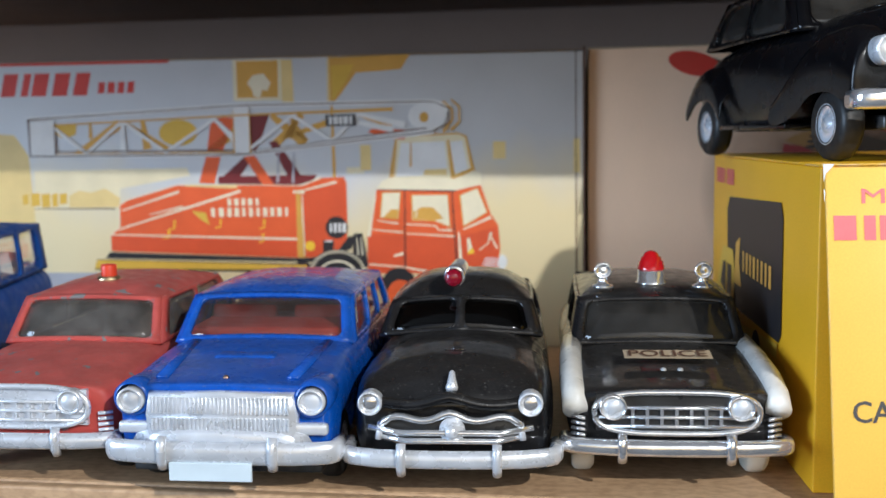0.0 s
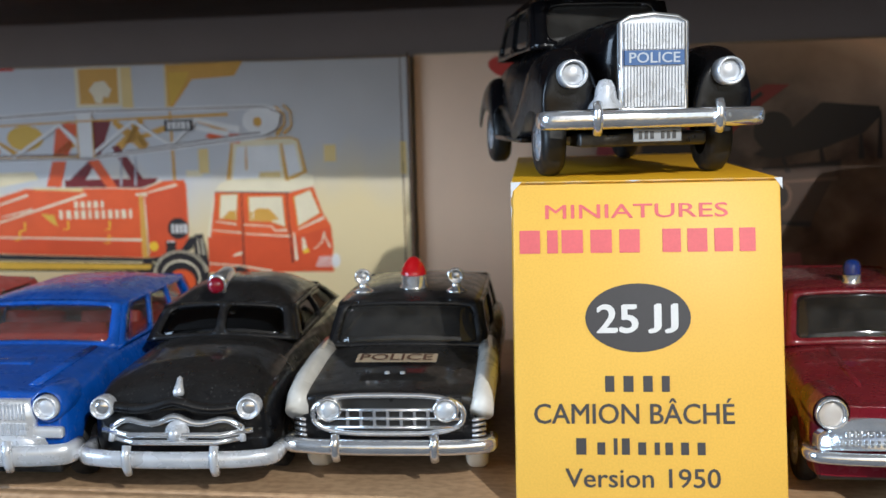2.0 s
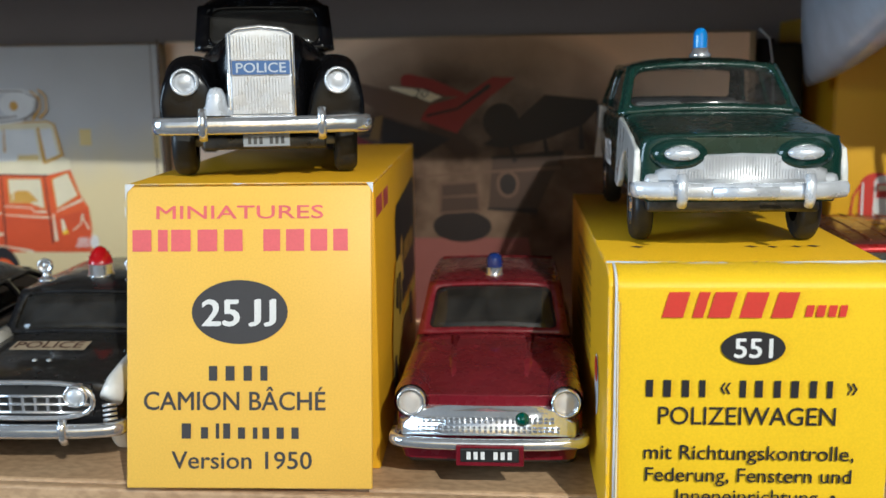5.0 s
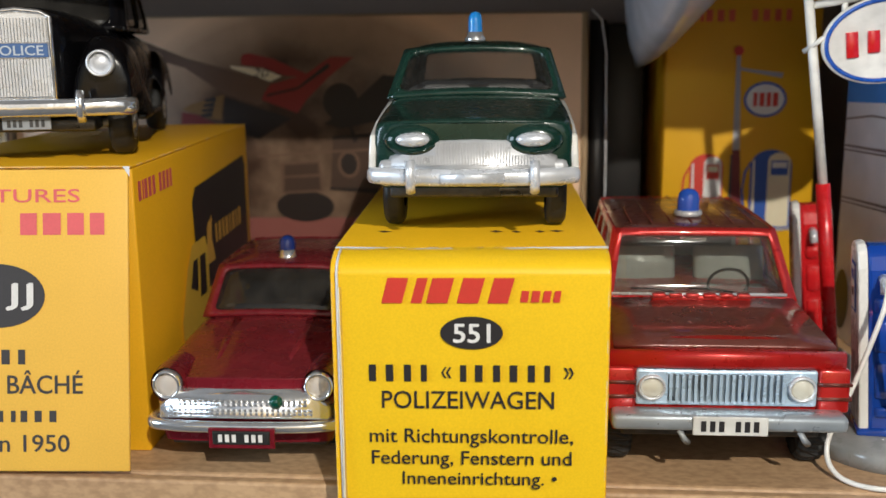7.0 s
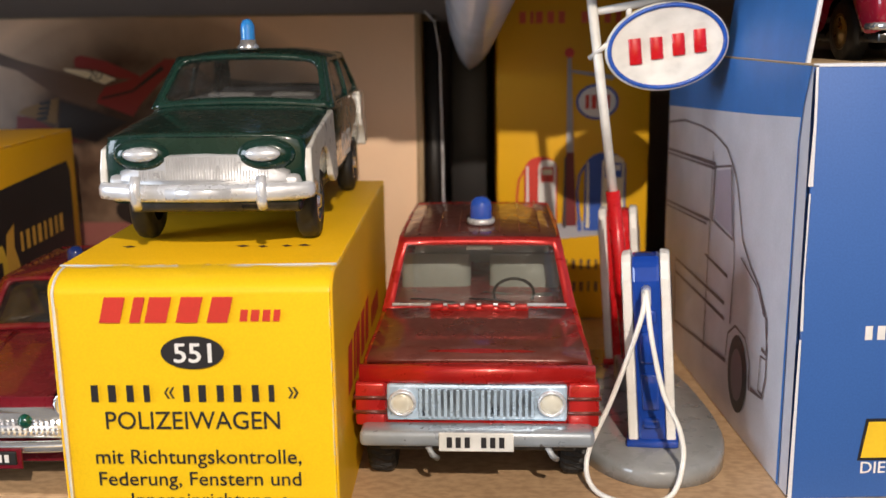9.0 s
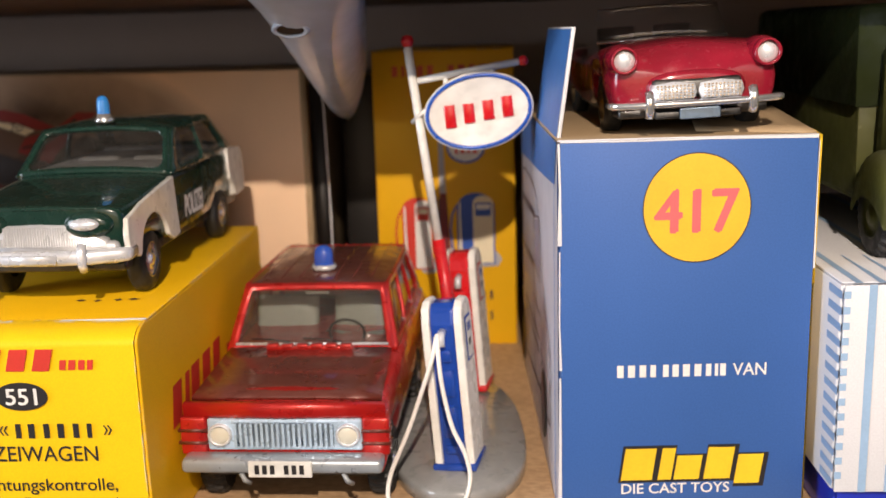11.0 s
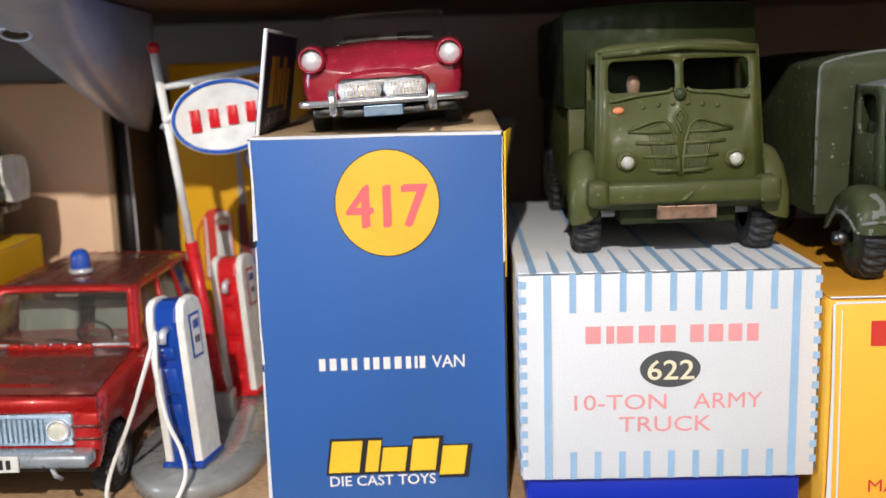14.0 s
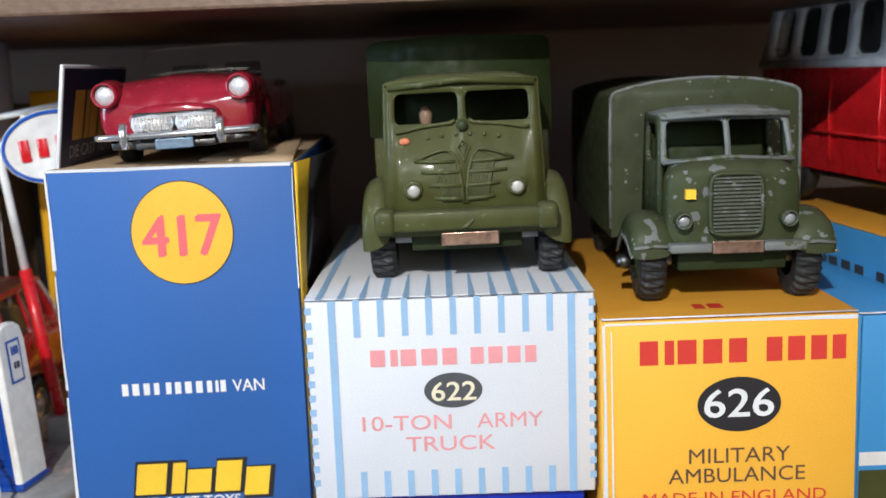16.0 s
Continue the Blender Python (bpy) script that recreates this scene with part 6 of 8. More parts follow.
lipath = [(0.0130 * k / 12, -0.0020 + 0.0012 * (k / 12) ** 2, 0.0148 + 0.0016 * math.exp(-(k / 2.4) ** 2) + 0.0008 * math.exp(-((abs(k) - 8.5) / 2.2) ** 2) - 0.0010 * max(0, abs(k) - 10) / 2) for k in range(-12, 13)]
part("upper_grille_bar", sweep(lipath, 0.0007, 0.0007, 8), CHROME, merc)
part("bonnet_lip", sweep([(0.0150 * k / 8, 0.0006 - 0.0022 * (1 - (k / 8) ** 2), 0.0182 + 0.0012 * math.exp(-(k / 2.2) ** 2) - 0.0006 * math.sin(abs(k) / 8 * math.pi)) for k in range(-8, 9)], 0.0013, 0.0010, 10), PAINT_BLACK, merc)
part("grille_opening", box(-0.0125, 0.0125, -0.0006, 0.0012, 0.0105, 0.0150), BLACK_PLASTIC, merc, bevel=0.0006)
for z, ww in ((0.0129, 0.0150), (0.0114, 0.0136)):
    part("grille_bar", sweep([(-ww, -0.0004, z + 0.0004), (-ww * 0.6, -0.0022, z - 0.0002), (0, -0.0028, z), (ww * 0.6, -0.0022, z - 0.0002), (ww, -0.0004, z + 0.0004)], 0.0006, 0.0006, 8), CHROME, merc)
for s in (-1, 1):
    part("grille_drop", sweep([(s * 0.0128, -0.0008, 0.0142), (s * 0.0132, -0.0012, 0.0112)], 0.0006, 0.0006, 8), SILVER, merc)
    lamp(merc, s * 0.0146, -0.0010, 0.0180, 0.0020, bezel=SILVER, lens=CHROME, deep=0.002, bulge=0.4)
part("grille_boss", lathe([(0.0024, 0), (0.0023, 0.0008), (0.0012, 0.0014), (0.0011, 0.0024), (0.0, 0.0026)], 18, "y", (0.0004, -0.0016, 0.0132)), SILVER, merc)
part("bonnet_ornament", lathe([(0.0, 0.0040), (0.0005, 0.0036), (0.0008, 0.0020), (0.0012, 0.0006), (0.0010, 0.0), (0, -0.0002)], 12, "z"), SILVER, merc, pose_m=pose(0.0003, 0.0002, 0.0200, -28, 0, 0))
bumper(merc, 0.0193, -0.0045, 0.0084, 0.010, 0.0017, SILVER, 0.0013, 0.004, (-0.0086, 0.0086), 0.0056)
beacon_m = part("roof_lamp", lathe([(0.0, 0.0), (0.0013, 0), (0.0013, 0.0012), (0, 0.0012)], 14, "z", (-0.0012, 0.0372, 0.0342)), CHROME, merc, "chrome roof lamp with a red lens")
part("lens", lathe([(0.0019, -0.001), (0.0019, 0.0004), (0.0015, 0.0010), (0.0007, 0.0013), (0, 0.0013)], 16, "y", (-0.0014, 0.0340, 0.0362)), jewel("dark_ruby_lens", (0.30, 0.004, 0.022)), beacon_m)
part("lamp_case", lathe([(0.0001, -0.0080), (0.0013, -0.0077), (0.0019, -0.0060), (0.0022, -0.0012), (0.0023, 0.0003), (0.0018, 0.0004)], 18, "y"), CHROME, beacon_m, pose_m=pose(-0.0012, 0.0345, 0.0366, 12, 0, -8))
baseplate(merc, 0.0165, 0.003, 0.097, 0.0042, 0.0065)
wheels(merc, (0.0175, 0.074), 0.0325, 0.0064, 0.0040, RUBBER, CHROME)

# chipped navy utility car at the end of the row
navy = thing("navy_utility_car", "chipped navy blue die-cast utility car with a white interior", "toy car", pose(-0.1330, 0.2080, 0, 0, 0, 5), "toy cars on the shelf")
car_body(navy, PAINT_NAVY, 0.09, 0.0205, 0.008, (0.0270, 0.0285, 0.0285), (0.0275, 0.0300, 0.0290), (0.95, 1.0), axles=(0.016, 0.066), ar=0.0095, az=0.0145, mid=0.6)
cabin(navy, PAINT_NAVY, 0.0190, 0.0180, 0.0260, 0.0290, 0.084, 0.087, 0.0288, 0.0424, 3, 0.0016, 0.0004, GLASS, seat=WHITE_PLASTIC, margin=0.05)
for s in (-1, 1):
    lamp(navy, s * 0.014, -0.001, 0.019, 0.0024)
bumper(navy, 0.0205, -0.003, 0.0105, 0.004, 0.0014, SILVER)
baseplate(navy, 0.018, 0.003, 0.087, 0.006, 0.0085)
wheels(navy, (0.016, 0.066), 0.0345, 0.0080, 0.0048, RUBBER, SILVER)

# maroon saloon between the cartons
mar = thing("maroon_saloon_car", "glossy maroon die-cast saloon with jewelled headlights and a blue beacon", "toy car", pose(0.1381, 0.1686, 0, 0, 0, -4.9) @ Matrix.Diagonal((1.0, 0.92, 1.035, 1)), "toy cars on the shelf")
car_body(mar, PAINT_MAROON, 0.1, 0.0186, 0.0058, (0.0192, 0.0215, 0.0205), (0.0180, 0.0226, 0.0208), (0.92, 1.0), axles=(0.0165, 0.0735), ar=0.0082, az=0.0118, crown=0.0008, mid=0.78, pinch=0.95)
for s in (-1, 1):
    part("bonnet_crease", sweep([(s * 0.0070, 0.005, 0.0188), (s * 0.0078, 0.018, 0.0209), (s * 0.0082, 0.031, 0.0226)], 0.0010, 0.0003, 8), PAINT_MAROON, mar)
cabin(mar, PAINT_MAROON, 0.0165, 0.0145, 0.0330, 0.0420, 0.076, 0.084, 0.0224, 0.0322, 2, 0.0011, 0.0018, GLASS_SMOKE, margin=0.06, seat=BLACK_PLASTIC)
part("rear_view_mirror", box(-0.0025, 0.0025, 0.0425, 0.0430, 0.0304, 0.0314), CHROME, mar, bevel=0.0002)
g = part("grille", loft([(-0.0020, [(0.0166, 0.0112), (0.0164, 0.0132), (0.0130, 0.0160), (0.0, 0.0160)]), (0.0010, [(0.0178, 0.0108), (0.0176, 0.0135), (0.0140, 0.0168), (0.0, 0.0166)])]), CHROME, mar, "chrome ribbed grille")
for z in (0.0122, 0.0129, 0.0140, 0.0147):
    for k in range(26):
        x = -0.0135 + 0.027 * k / 25
        if abs(x) < 0.0128 or z < 0.0135:
            part("grille_rib", box(x - 0.00025, x + 0.00025, -0.0025, -0.0016, z - 0.00022, z + 0.00022), CHROME, g, smooth=False)
part("green_gem", lathe([(0.0014, 0), (0.0013, 0.0006), (0.0006, 0.0012), (0, 0.0013)], 12, "y", (0.0066, -0.0022, 0.0146)), GREEN_GEM, g, "green plastic gem")
for s in (-1, 1):
    lamp(mar, s * 0.0150, -0.0008, 0.0176, 0.0025, bezel=CHROME, lens=jewel("cut_glass", (0.85, 0.78, 0.7)), deep=0.0024, bulge=0.35)
    part("lamp_hood", lathe([(0.0034, -0.010), (0.0036, -0.002), (0.0033, 0.0010)], 20, "y", (s * 0.0150, -0.0002, 0.0176)), PAINT_MAROON, mar)
bumper(mar, 0.0186, -0.0042, 0.0102, 0.008, 0.0011, CHROME, 0.0011, 0.003)
plate(mar, 0.0004, -0.0060, 0.0086, 0.0130, 0.0040, PAINT_MAROON)
plate(mar, 0.0004, -0.0064, 0.0088, 0.0112, 0.0026, BLACK_PLASTIC, INK_WHITE, "number_plate")
drum = part("beacon", lathe([(0, 0), (0.0021, 0), (0.0022, 0.0004), (0.0019, 0.0007), (0.0018, 0.0022), (0, 0.0023)], 22, "z", (0.0, 0.0480, 0.0328)), CHROME, mar, "chrome drum under a navy dome")
part("dome", lathe([(0.0019, 0.0021), (0.0019, 0.0036), (0.0016, 0.0046), (0.0009, 0.0051), (0, 0.0053)], 22, "z", (0.0, 0.0480, 0.0328)), NAVY_LENS, drum, "navy blue dome")
baseplate(mar, 0.016, 0.003, 0.097, 0.0042, 0.0062)
wheels(mar, (0.0165, 0.0735), 0.0315, 0.0064, 0.0040, RUBBER, SILVER)

# black police saloon on the amber carton
wol = thing("black_police_car", "black die-cast police saloon with a tall chrome grille, bell and horns", "toy car", pose(0.0937, 0.1871, 0.0601, 0, 0, 7.9) @ Matrix.Diagonal((1.012, 1.0, 1.0, 1)), "toy cars on the shelf")
w = 0.0125
st_ = []
for y, k, zb, zs, zh, c in ((0.0, 0.60, 0.0100, 0.0285, 0.0296, 0.0010), (0.004, 0.72, 0.0090, 0.0288, 0.0303, 0.0012), (0.018, 0.90, 0.0090, 0.0280, 0.0306, 0.0012), (0.030, 1.20, 0.0085, 0.0262, 0.0300, 0.001),
                            (0.040, 1.42, 0.0070, 0.0250, 0.0290, 0.001), (0.060, 1.46, 0.0070, 0.0250, 0.0290, 0.001), (0.084, 1.36, 0.0080, 0.0240, 0.0275, 0.001), (0.096, 1.05, 0.0085, 0.0200, 0.0215, 0.001), (0.098, 0.9, 0.0095, 0.0180, 0.0190, 0.001)):
    st_.append((y, sill(w * k, zb, zs, zh, c, 0.9, 0.5)))
part("body", loft(st_), PAINT_BLACK_CLEAN, wol, sub=2)
cabin(wol, PAINT_BLACK_CLEAN, 0.0154, 0.0146, 0.0330, 0.0375, 0.074, 0.087, 0.0265, 0.0368, 2, 0.0050, 0.0012, GLASS_SMOKE, hole_r=0.3, margin=0.09, lower=0.12)
for s in (-1, 1):
    # front wings sweep over the wheels, rear wings likewise
    fen = []
    for y, zt_, zb_ in ((0.0005, 0.0205, 0.0120), (0.0015, 0.0232, 0.0112), (0.006, 0.0252, 0.0112), (0.0085, 0.0256, 0.0132), (0.018, 0.0250, 0.0132), (0.0215, 0.0240, 0.0100), (0.028, 0.0200, 0.0075), (0.036, 0.0140, 0.0065)):
        fen.append((y, [(s * 0.0203, zb_), (s * 0.0206, zb_ + 0.4 * (zt_ - zb_)), (s * 0.0192, zt_ - 0.0012), (s * 0.0155, zt_), (s * 0.0105, zt_ - 0.0005), (s * 0.0085, zt_ - 0.004 if y > 0.007 else zb_ + 0.001)]))
    bm = bmesh.new()
    rows_ = [[bm.verts.new((x, y, z)) for x, z in pr] for y, pr in fen]
    for a, b in zip(rows_, rows_[1:]):
        for i in range(5):
            bm.faces.new((a[i], a[i + 1], b[i + 1], b[i]))
    bm.faces.new(rows_[0])
    part("front_wing", bm, PAINT_BLACK_CLEAN, wol, sub=2)
    rear = [(0.064, 0.0150, 0.0070), (0.067, 0.0200, 0.0100), (0.071, 0.0220, 0.0135), (0.080, 0.0220, 0.0135), (0.0845, 0.0190, 0.0100), (0.088, 0.0150, 0.0075)]
    bm = bmesh.new()
    rows_ = [[bm.verts.new((s * x, y, z)) for x, z in ((0.0200, b), (0.0203, (b + t) / 2), (0.0185, t), (0.0150, t - 0.0005))] for y, t, b in rear]
    for a, b in zip(rows_, rows_[1:]):
        for i in range(3):
            bm.faces.new((a[i], a[i + 1], b[i + 1], b[i]))
    part("rear_wing", bm, PAINT_BLACK_CLEAN, wol, sub=2, thick=0.0006)
    part("running_board", box(min(s * 0.013, s * 0.0195), max(s * 0.013, s * 0.0195), 0.030, 0.066, 0.0062, 0.0074), PAINT_BLACK_CLEAN, wol, bevel=0.0003)
    lamp(wol, s * 0.0150, -0.0008, 0.0198, 0.0024, bezel=SILVER, lens=SILVER, deep=0.003, bulge=0.45)
    h = part("horn", sweep([(s * 0.0042, 0.046, 0.0428), (s * 0.0042, 0.040, 0.0446)], 0.0011, 0.0011, 12), CHROME, wol, "chrome roof horn")
    part("horn_mouth", lathe([(0.0012, -0.003), (0.0022, -0.0008), (0.0031, 0.0010), (0.0026, 0.0008), (0.0014, -0.0012)], 18, "y", (s * 0.0042, 0.0395, 0.0451)), CHROME, h)
    # black disc put in for the shaded inside of the mouth
    part("horn_throat", lathe([(0.0022, 0.0002), (0.0012, -0.0006), (0.0, -0.0006)], 18, "y", (s * 0.0042, 0.0395, 0.0451)), BLACK_PLASTIC, h)
    part("horn_foot", box(s * 0.0042 - 0.0008, s * 0.0042 + 0.0008, 0.043, 0.0455, 0.0396, 0.0440), CHROME, h)
# grille: crowned frame with fine upright ribs
outline = [(-0.0062, 0.0130), (0.0062, 0.0130), (0.0062, 0.0290), (0.0045, 0.0299), (0, 0.0304), (-0.0045, 0.0299), (-0.0062, 0.0290)]
bm = bmesh.new()
for yy in (-0.0022, 0.0006):
    bm.faces.new([bm.verts.new((x, yy, z)) for x, z in outline])
bm.verts.ensure_lookup_table()
for i in range(7):
    j = (i + 1) % 7
    bm.faces.new((bm.verts[i], bm.verts[j], bm.verts[7 + j], bm.verts[7 + i]))
g = part("grille", bm, SILVER, wol, "tall chrome ribbed grille", smooth=False, bevel=0.0004)
part("grille_frame", sweep([(x, -0.0023, z) for x, z in outline + outline[:1]], 0.0005, 0.0004, 6, up=(0, 1, 0), caps=False), CHROME, g)
for k in range(19):
    x = -0.0054 + 0.0108 * k / 18
    for z0, z1 in ((0.0134, 0.0208), (0.0240, 0.0288)):
        part("grille_rib", box(x - 0.00019, x + 0.00019, -0.0030, -0.0020, z0, z1), SILVER, g, smooth=False)
sign = part("police_plate", box(-0.0056, 0.0056, -0.0030, -0.0020, 0.0211, 0.0238), ink("faded_blue_ink", (0.06, 0.14, 0.34)), g, "faded blue police plate", smooth=False)
lettering("POLICE", -0.0048, 0.0048, 0.0215, 0.0234, ink("pale_blue_white_ink", (0.52, 0.58, 0.66)), wol, pose(0, -0.0030, 0), 0.0001, 0.02, name="lettering")
part("bell", lathe([(0.0034, 0), (0.0030, 0.0009), (0.0022, 0.0018), (0.0018, 0.0040), (0.0012, 0.0052), (0.0, 0.0056)], 20, "z", (-0.0090, -0.0018, 0.0132)), SILVER, wol, "silver bell on the bumper")
bumper(wol, 0.0206, -0.0050, 0.0112, 0.006, 0.0018, CHROME, 0.0011, 0.003, (-0.0115, 0.0115), 0.0058)
plate(wol, 0.0005, -0.0034, 0.0081, 0.0092, 0.0026, STEEL, DARK_TIN)
baseplate(wol, 0.0125, 0.004, 0.095, 0.0058, 0.0085)
wheels(wol, (0.0130, 0.0760), 0.0335, 0.0070, 0.0046, RUBBER, SILVER)

# green and white police car on the yellow carton
def slab(bm, outline, s, out, deep=0.0022):
    """A body panel from its side outline, with the depth of the casting."""
    a = [bm.verts.new((s * out(y, z), y, z)) for y, z in outline]
    b = [bm.verts.new((s * (out(y, z) - deep), y, z)) for y, z in outline]
    bm.faces.new(a), bm.faces.new(b[::-1])
    for i in range(len(a)):
        j = (i + 1) % len(a)
        bm.faces.new((a[i], b[i], b[j], a[j]))
    bmesh.ops.recalc_face_normals(bm, faces=bm.faces)


tau = thing("green_white_police_car", "bottle green and white die-cast police saloon with a light blue beacon", "toy car", pose(0.1826, 0.1582, 0.0483, 0, 0, -4.5) @ Matrix.Diagonal((1.007, 1.0, 1.025, 1)), "toy cars on the shelf")
L, w = 0.1, 0.0183
car_body(tau, PAINT_BOTTLE, L, w, 0.0092, (0.0202, 0.0230, 0.0212), (0.0209, 0.0236, 0.0218), (0.95, 1.0), axles=(0.0168, 0.0745), ar=0.0085, az=0.0125, crown=0.0006, mid=0.86, pinch=0.97)
cabin(tau, PAINT_BOTTLE, 0.0180, 0.0152, 0.0315, 0.0420, 0.075, 0.087, 0.0230, 0.0326, 2, 0.0017, 0.0022, clear("clean_glazing", (0.93, 0.93, 0.93), 0.05, 0.02), margin=0.045, hole_r=0.2)
DIM_TRIM = plastic("dim_grey_interior", (0.13, 0.13, 0.125), 0.45)
part("interior", box(-0.0160, 0.0160, 0.0330, 0.0850, 0.0205, 0.0242), DIM_TRIM, tau, bevel=0.001)
for x in (-0.0072, 0.0072):
    part("front_seat", box(x - 0.0055, x + 0.0055, 0.052, 0.056, 0.0225, 0.0250), DIM_TRIM, tau, bevel=0.0012)
part("rear_seat", box(-0.0145, 0.0145, 0.074, 0.078, 0.0225, 0.0250), DIM_TRIM, tau, bevel=0.0012)
for s in (-1, 1):
    edge = [(0.0010, 0.0110), (0.0008, 0.0150), (0.0016, 0.0184), (0.0100, 0.0202), (0.0220, 0.0216), (0.0330, 0.0226), (0.0332, 0.0092), (0.0286, 0.0088)]
    edge += [(0.0168 + 0.0094 * math.cos(a), 0.0082 + 0.0086 * math.sin(a)) for a in (math.pi * (0.08 + 0.84 * k / 12) for k in range(13))] + [(0.0068, 0.0095), (0.0036, 0.0104)]
    wing = bmesh.new()
    slab(wing, edge, s, lambda y, z: 0.0190 - 0.05 * (z - 0.0082), 0.0013)
    part("white_front_wing", wing, PAINT_WHITE, tau, "white enamel front wing", smooth=False, bevel=0.0004)
    edge = [(0.0845, 0.0100), (0.0965, 0.0100), (0.0984, 0.0130), (0.0990, 0.0180), (0.0984, 0.0208), (0.0960, 0.0223), (0.0890, 0.0231), (0.0800, 0.0233), (0.0790, 0.0180), (0.0800, 0.0150)]
    edge += [(0.0745 + 0.0094 * math.cos(a), 0.0082 + 0.0086 * math.sin(a)) for a in (math.pi * (0.30 - 0.22 * k / 5) for k in range(6))]
    tailp = bmesh.new()
    slab(tailp, edge, s, lambda y, z: 0.0194 - 0.06 * (z - 0.0082) - 0.09 * max(0, y - 0.086), 0.0045)
    part("white_rear_wing", tailp, PAINT_WHITE, tau, "white enamel rear wing", smooth=False, bevel=0.0004)
    # oval lamp in a green scoop
    o = part("headlight", lathe([(0.0036, -0.001), (0.0037, 0.0006), (0.0030, 0.0010), (0.0016, 0.0015), (0.0, 0.0016)], 24, "y"), SILVER, tau, "oval silver headlight", pose_m=pose(s * 0.0106, -0.0011, 0.0178) @ Matrix.Diagonal((0.82, 1, 0.34, 1)))
    part("lamp_scoop", lathe([(0.0058, -0.004), (0.0056, -0.0014), (0.0048, -0.0003), (0.0034, 0.0002), (0.0018, 0.0003), (0.0, 0.0003)], 28, "y"), PAINT_BOTTLE, tau, pose_m=pose(s * 0.0108, -0.0009, 0.0175) @ Matrix.Diagonal((0.92, 1, 0.52, 1)))
    door = Face(tau, pose(s * 0.0188, 0, 0, 0, 0, 90 * s), 0, 0, 1000, height=0.020, lift=0.0003)
    u0, u1 = (37, 50) if s > 0 else (-50, -37)
    door.text("POLIZEI", u0 - 0.5, 2.6, u1 + 0.5, 7.6, INK_WHITE, lift=1, bold=0.05)
g = part("grille", loft([(-0.0006, [(0.0146, 0.0125), (0.0142, 0.0141), (0.0072, 0.0172), (0.0, 0.0175)]), (0.0008, [(0.0160, 0.0122), (0.0150, 0.0150), (0.0080, 0.0178), (0.0, 0.0180)])]), DULL_SILVER, tau, "silver grille with fine upright ribs")
for k in range(44):
    x = -0.0112 + 0.0224 * k / 43
    top = 0.0172 if abs(x) < 0.0068 else 0.0150
    part("grille_rib", box(x - 0.0001, x + 0.0001, -0.00078, -0.0004, 0.0133, top), DULL_SILVER, g, smooth=False)
part("bonnet_lip", sweep([(-0.0170, 0.0024, 0.0201), (-0.0120, 0.0008, 0.0206), (0, 0.0002, 0.0208), (0.0120, 0.0008, 0.0206), (0.0170, 0.0024, 0.0201)], 0.0006, 0.0004, 8), PAINT_BOTTLE, tau)
part("front_apron", box(-0.0168, 0.0168, -0.0006, 0.002, 0.0095, 0.0142), DULL_SILVER, tau, bevel=0.001)
bumper(tau, 0.0180, -0.0034, 0.0114, 0.008, 0.0015, SILVER, 0.0011, 0.006, (-0.0108, 0.0108), 0.0052)
part("plate_mount", sweep([(-0.0056, -0.0046, 0.0114), (0.0056, -0.0046, 0.0114)], 0.0005, 0.0010, 8, square=0.6), SILVER, tau)
beacon(tau, -0.0004, 0.0425, 0.0343, 0.0015, 0.0042, SKY_LENS, CHROME, base_h=0.0020)
baseplate(tau, 0.0155, 0.006, 0.097, 0.0066, 0.0092, DARK_TIN)
wheels(tau, (0.0168, 0.0745), 0.0310, 0.0068, 0.0038, RUBBER, CHROME)

# red four-wheel-drive car
rr = thing("red_off_road_car", "metallic red die-cast off-road car with a grey interior and blue beacon", "toy car", pose(0.2302, 0.1588, 0, 0, 0, -5.7) @ Matrix.Diagonal((1.05, 0.90, 1.0, 1)), "toy cars on the shelf")
st_ = []
for y, k, zb, zs, zh in ((0.0, 0.98, 0.0105, 0.0236, 0.0238), (0.0012, 1.0, 0.0098, 0.0247, 0.0250), (0.0042, 1.0, 0.0098, 0.0255, 0.0259), (0.0055, 1.0, 0.0125, 0.0263, 0.0267), (0.0085, 1.0, 0.0172, 0.0264, 0.0269), (0.0195, 1.0, 0.0172, 0.0270, 0.0274),
                         (0.0225, 1.0, 0.0125, 0.0273, 0.0277), (0.0240, 1.0, 0.0098, 0.0274, 0.0278), (0.034, 1.0, 0.0098, 0.0280, 0.0284), (0.060, 1.0, 0.0098, 0.0282, 0.0284), (0.0665, 1.0, 0.0098, 0.0282, 0.0284), (0.0680, 1.0, 0.0125, 0.0282, 0.0284),
                         (0.0710, 1.0, 0.0172, 0.0282, 0.0284), (0.0820, 1.0, 0.0172, 0.0282, 0.0284), (0.0850, 1.0, 0.0120, 0.0282, 0.0284), (0.1040, 1.0, 0.0105, 0.0282, 0.0284), (0.1055, 0.98, 0.0110, 0.0278, 0.0280)):
    pr = sill(0.0213 * k, zb, zs, zh, 0.0003, 0.97, 0.8)
    st_.append((y, pr))
part("body", loft(st_), PAINT_RANGER, rr, sub=1, bevel=0)
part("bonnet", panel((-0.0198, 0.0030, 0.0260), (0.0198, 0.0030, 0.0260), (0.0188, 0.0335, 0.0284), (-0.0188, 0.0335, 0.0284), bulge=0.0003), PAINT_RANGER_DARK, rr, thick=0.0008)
part("bonnet_lip", sweep([(-0.0208, 0.0012, 0.0243), (0, -0.0002, 0.0246), (0.0208, 0.0012, 0.0243)], 0.0014, 0.0018, 10, square=0.6), PAINT_RANGER, rr)
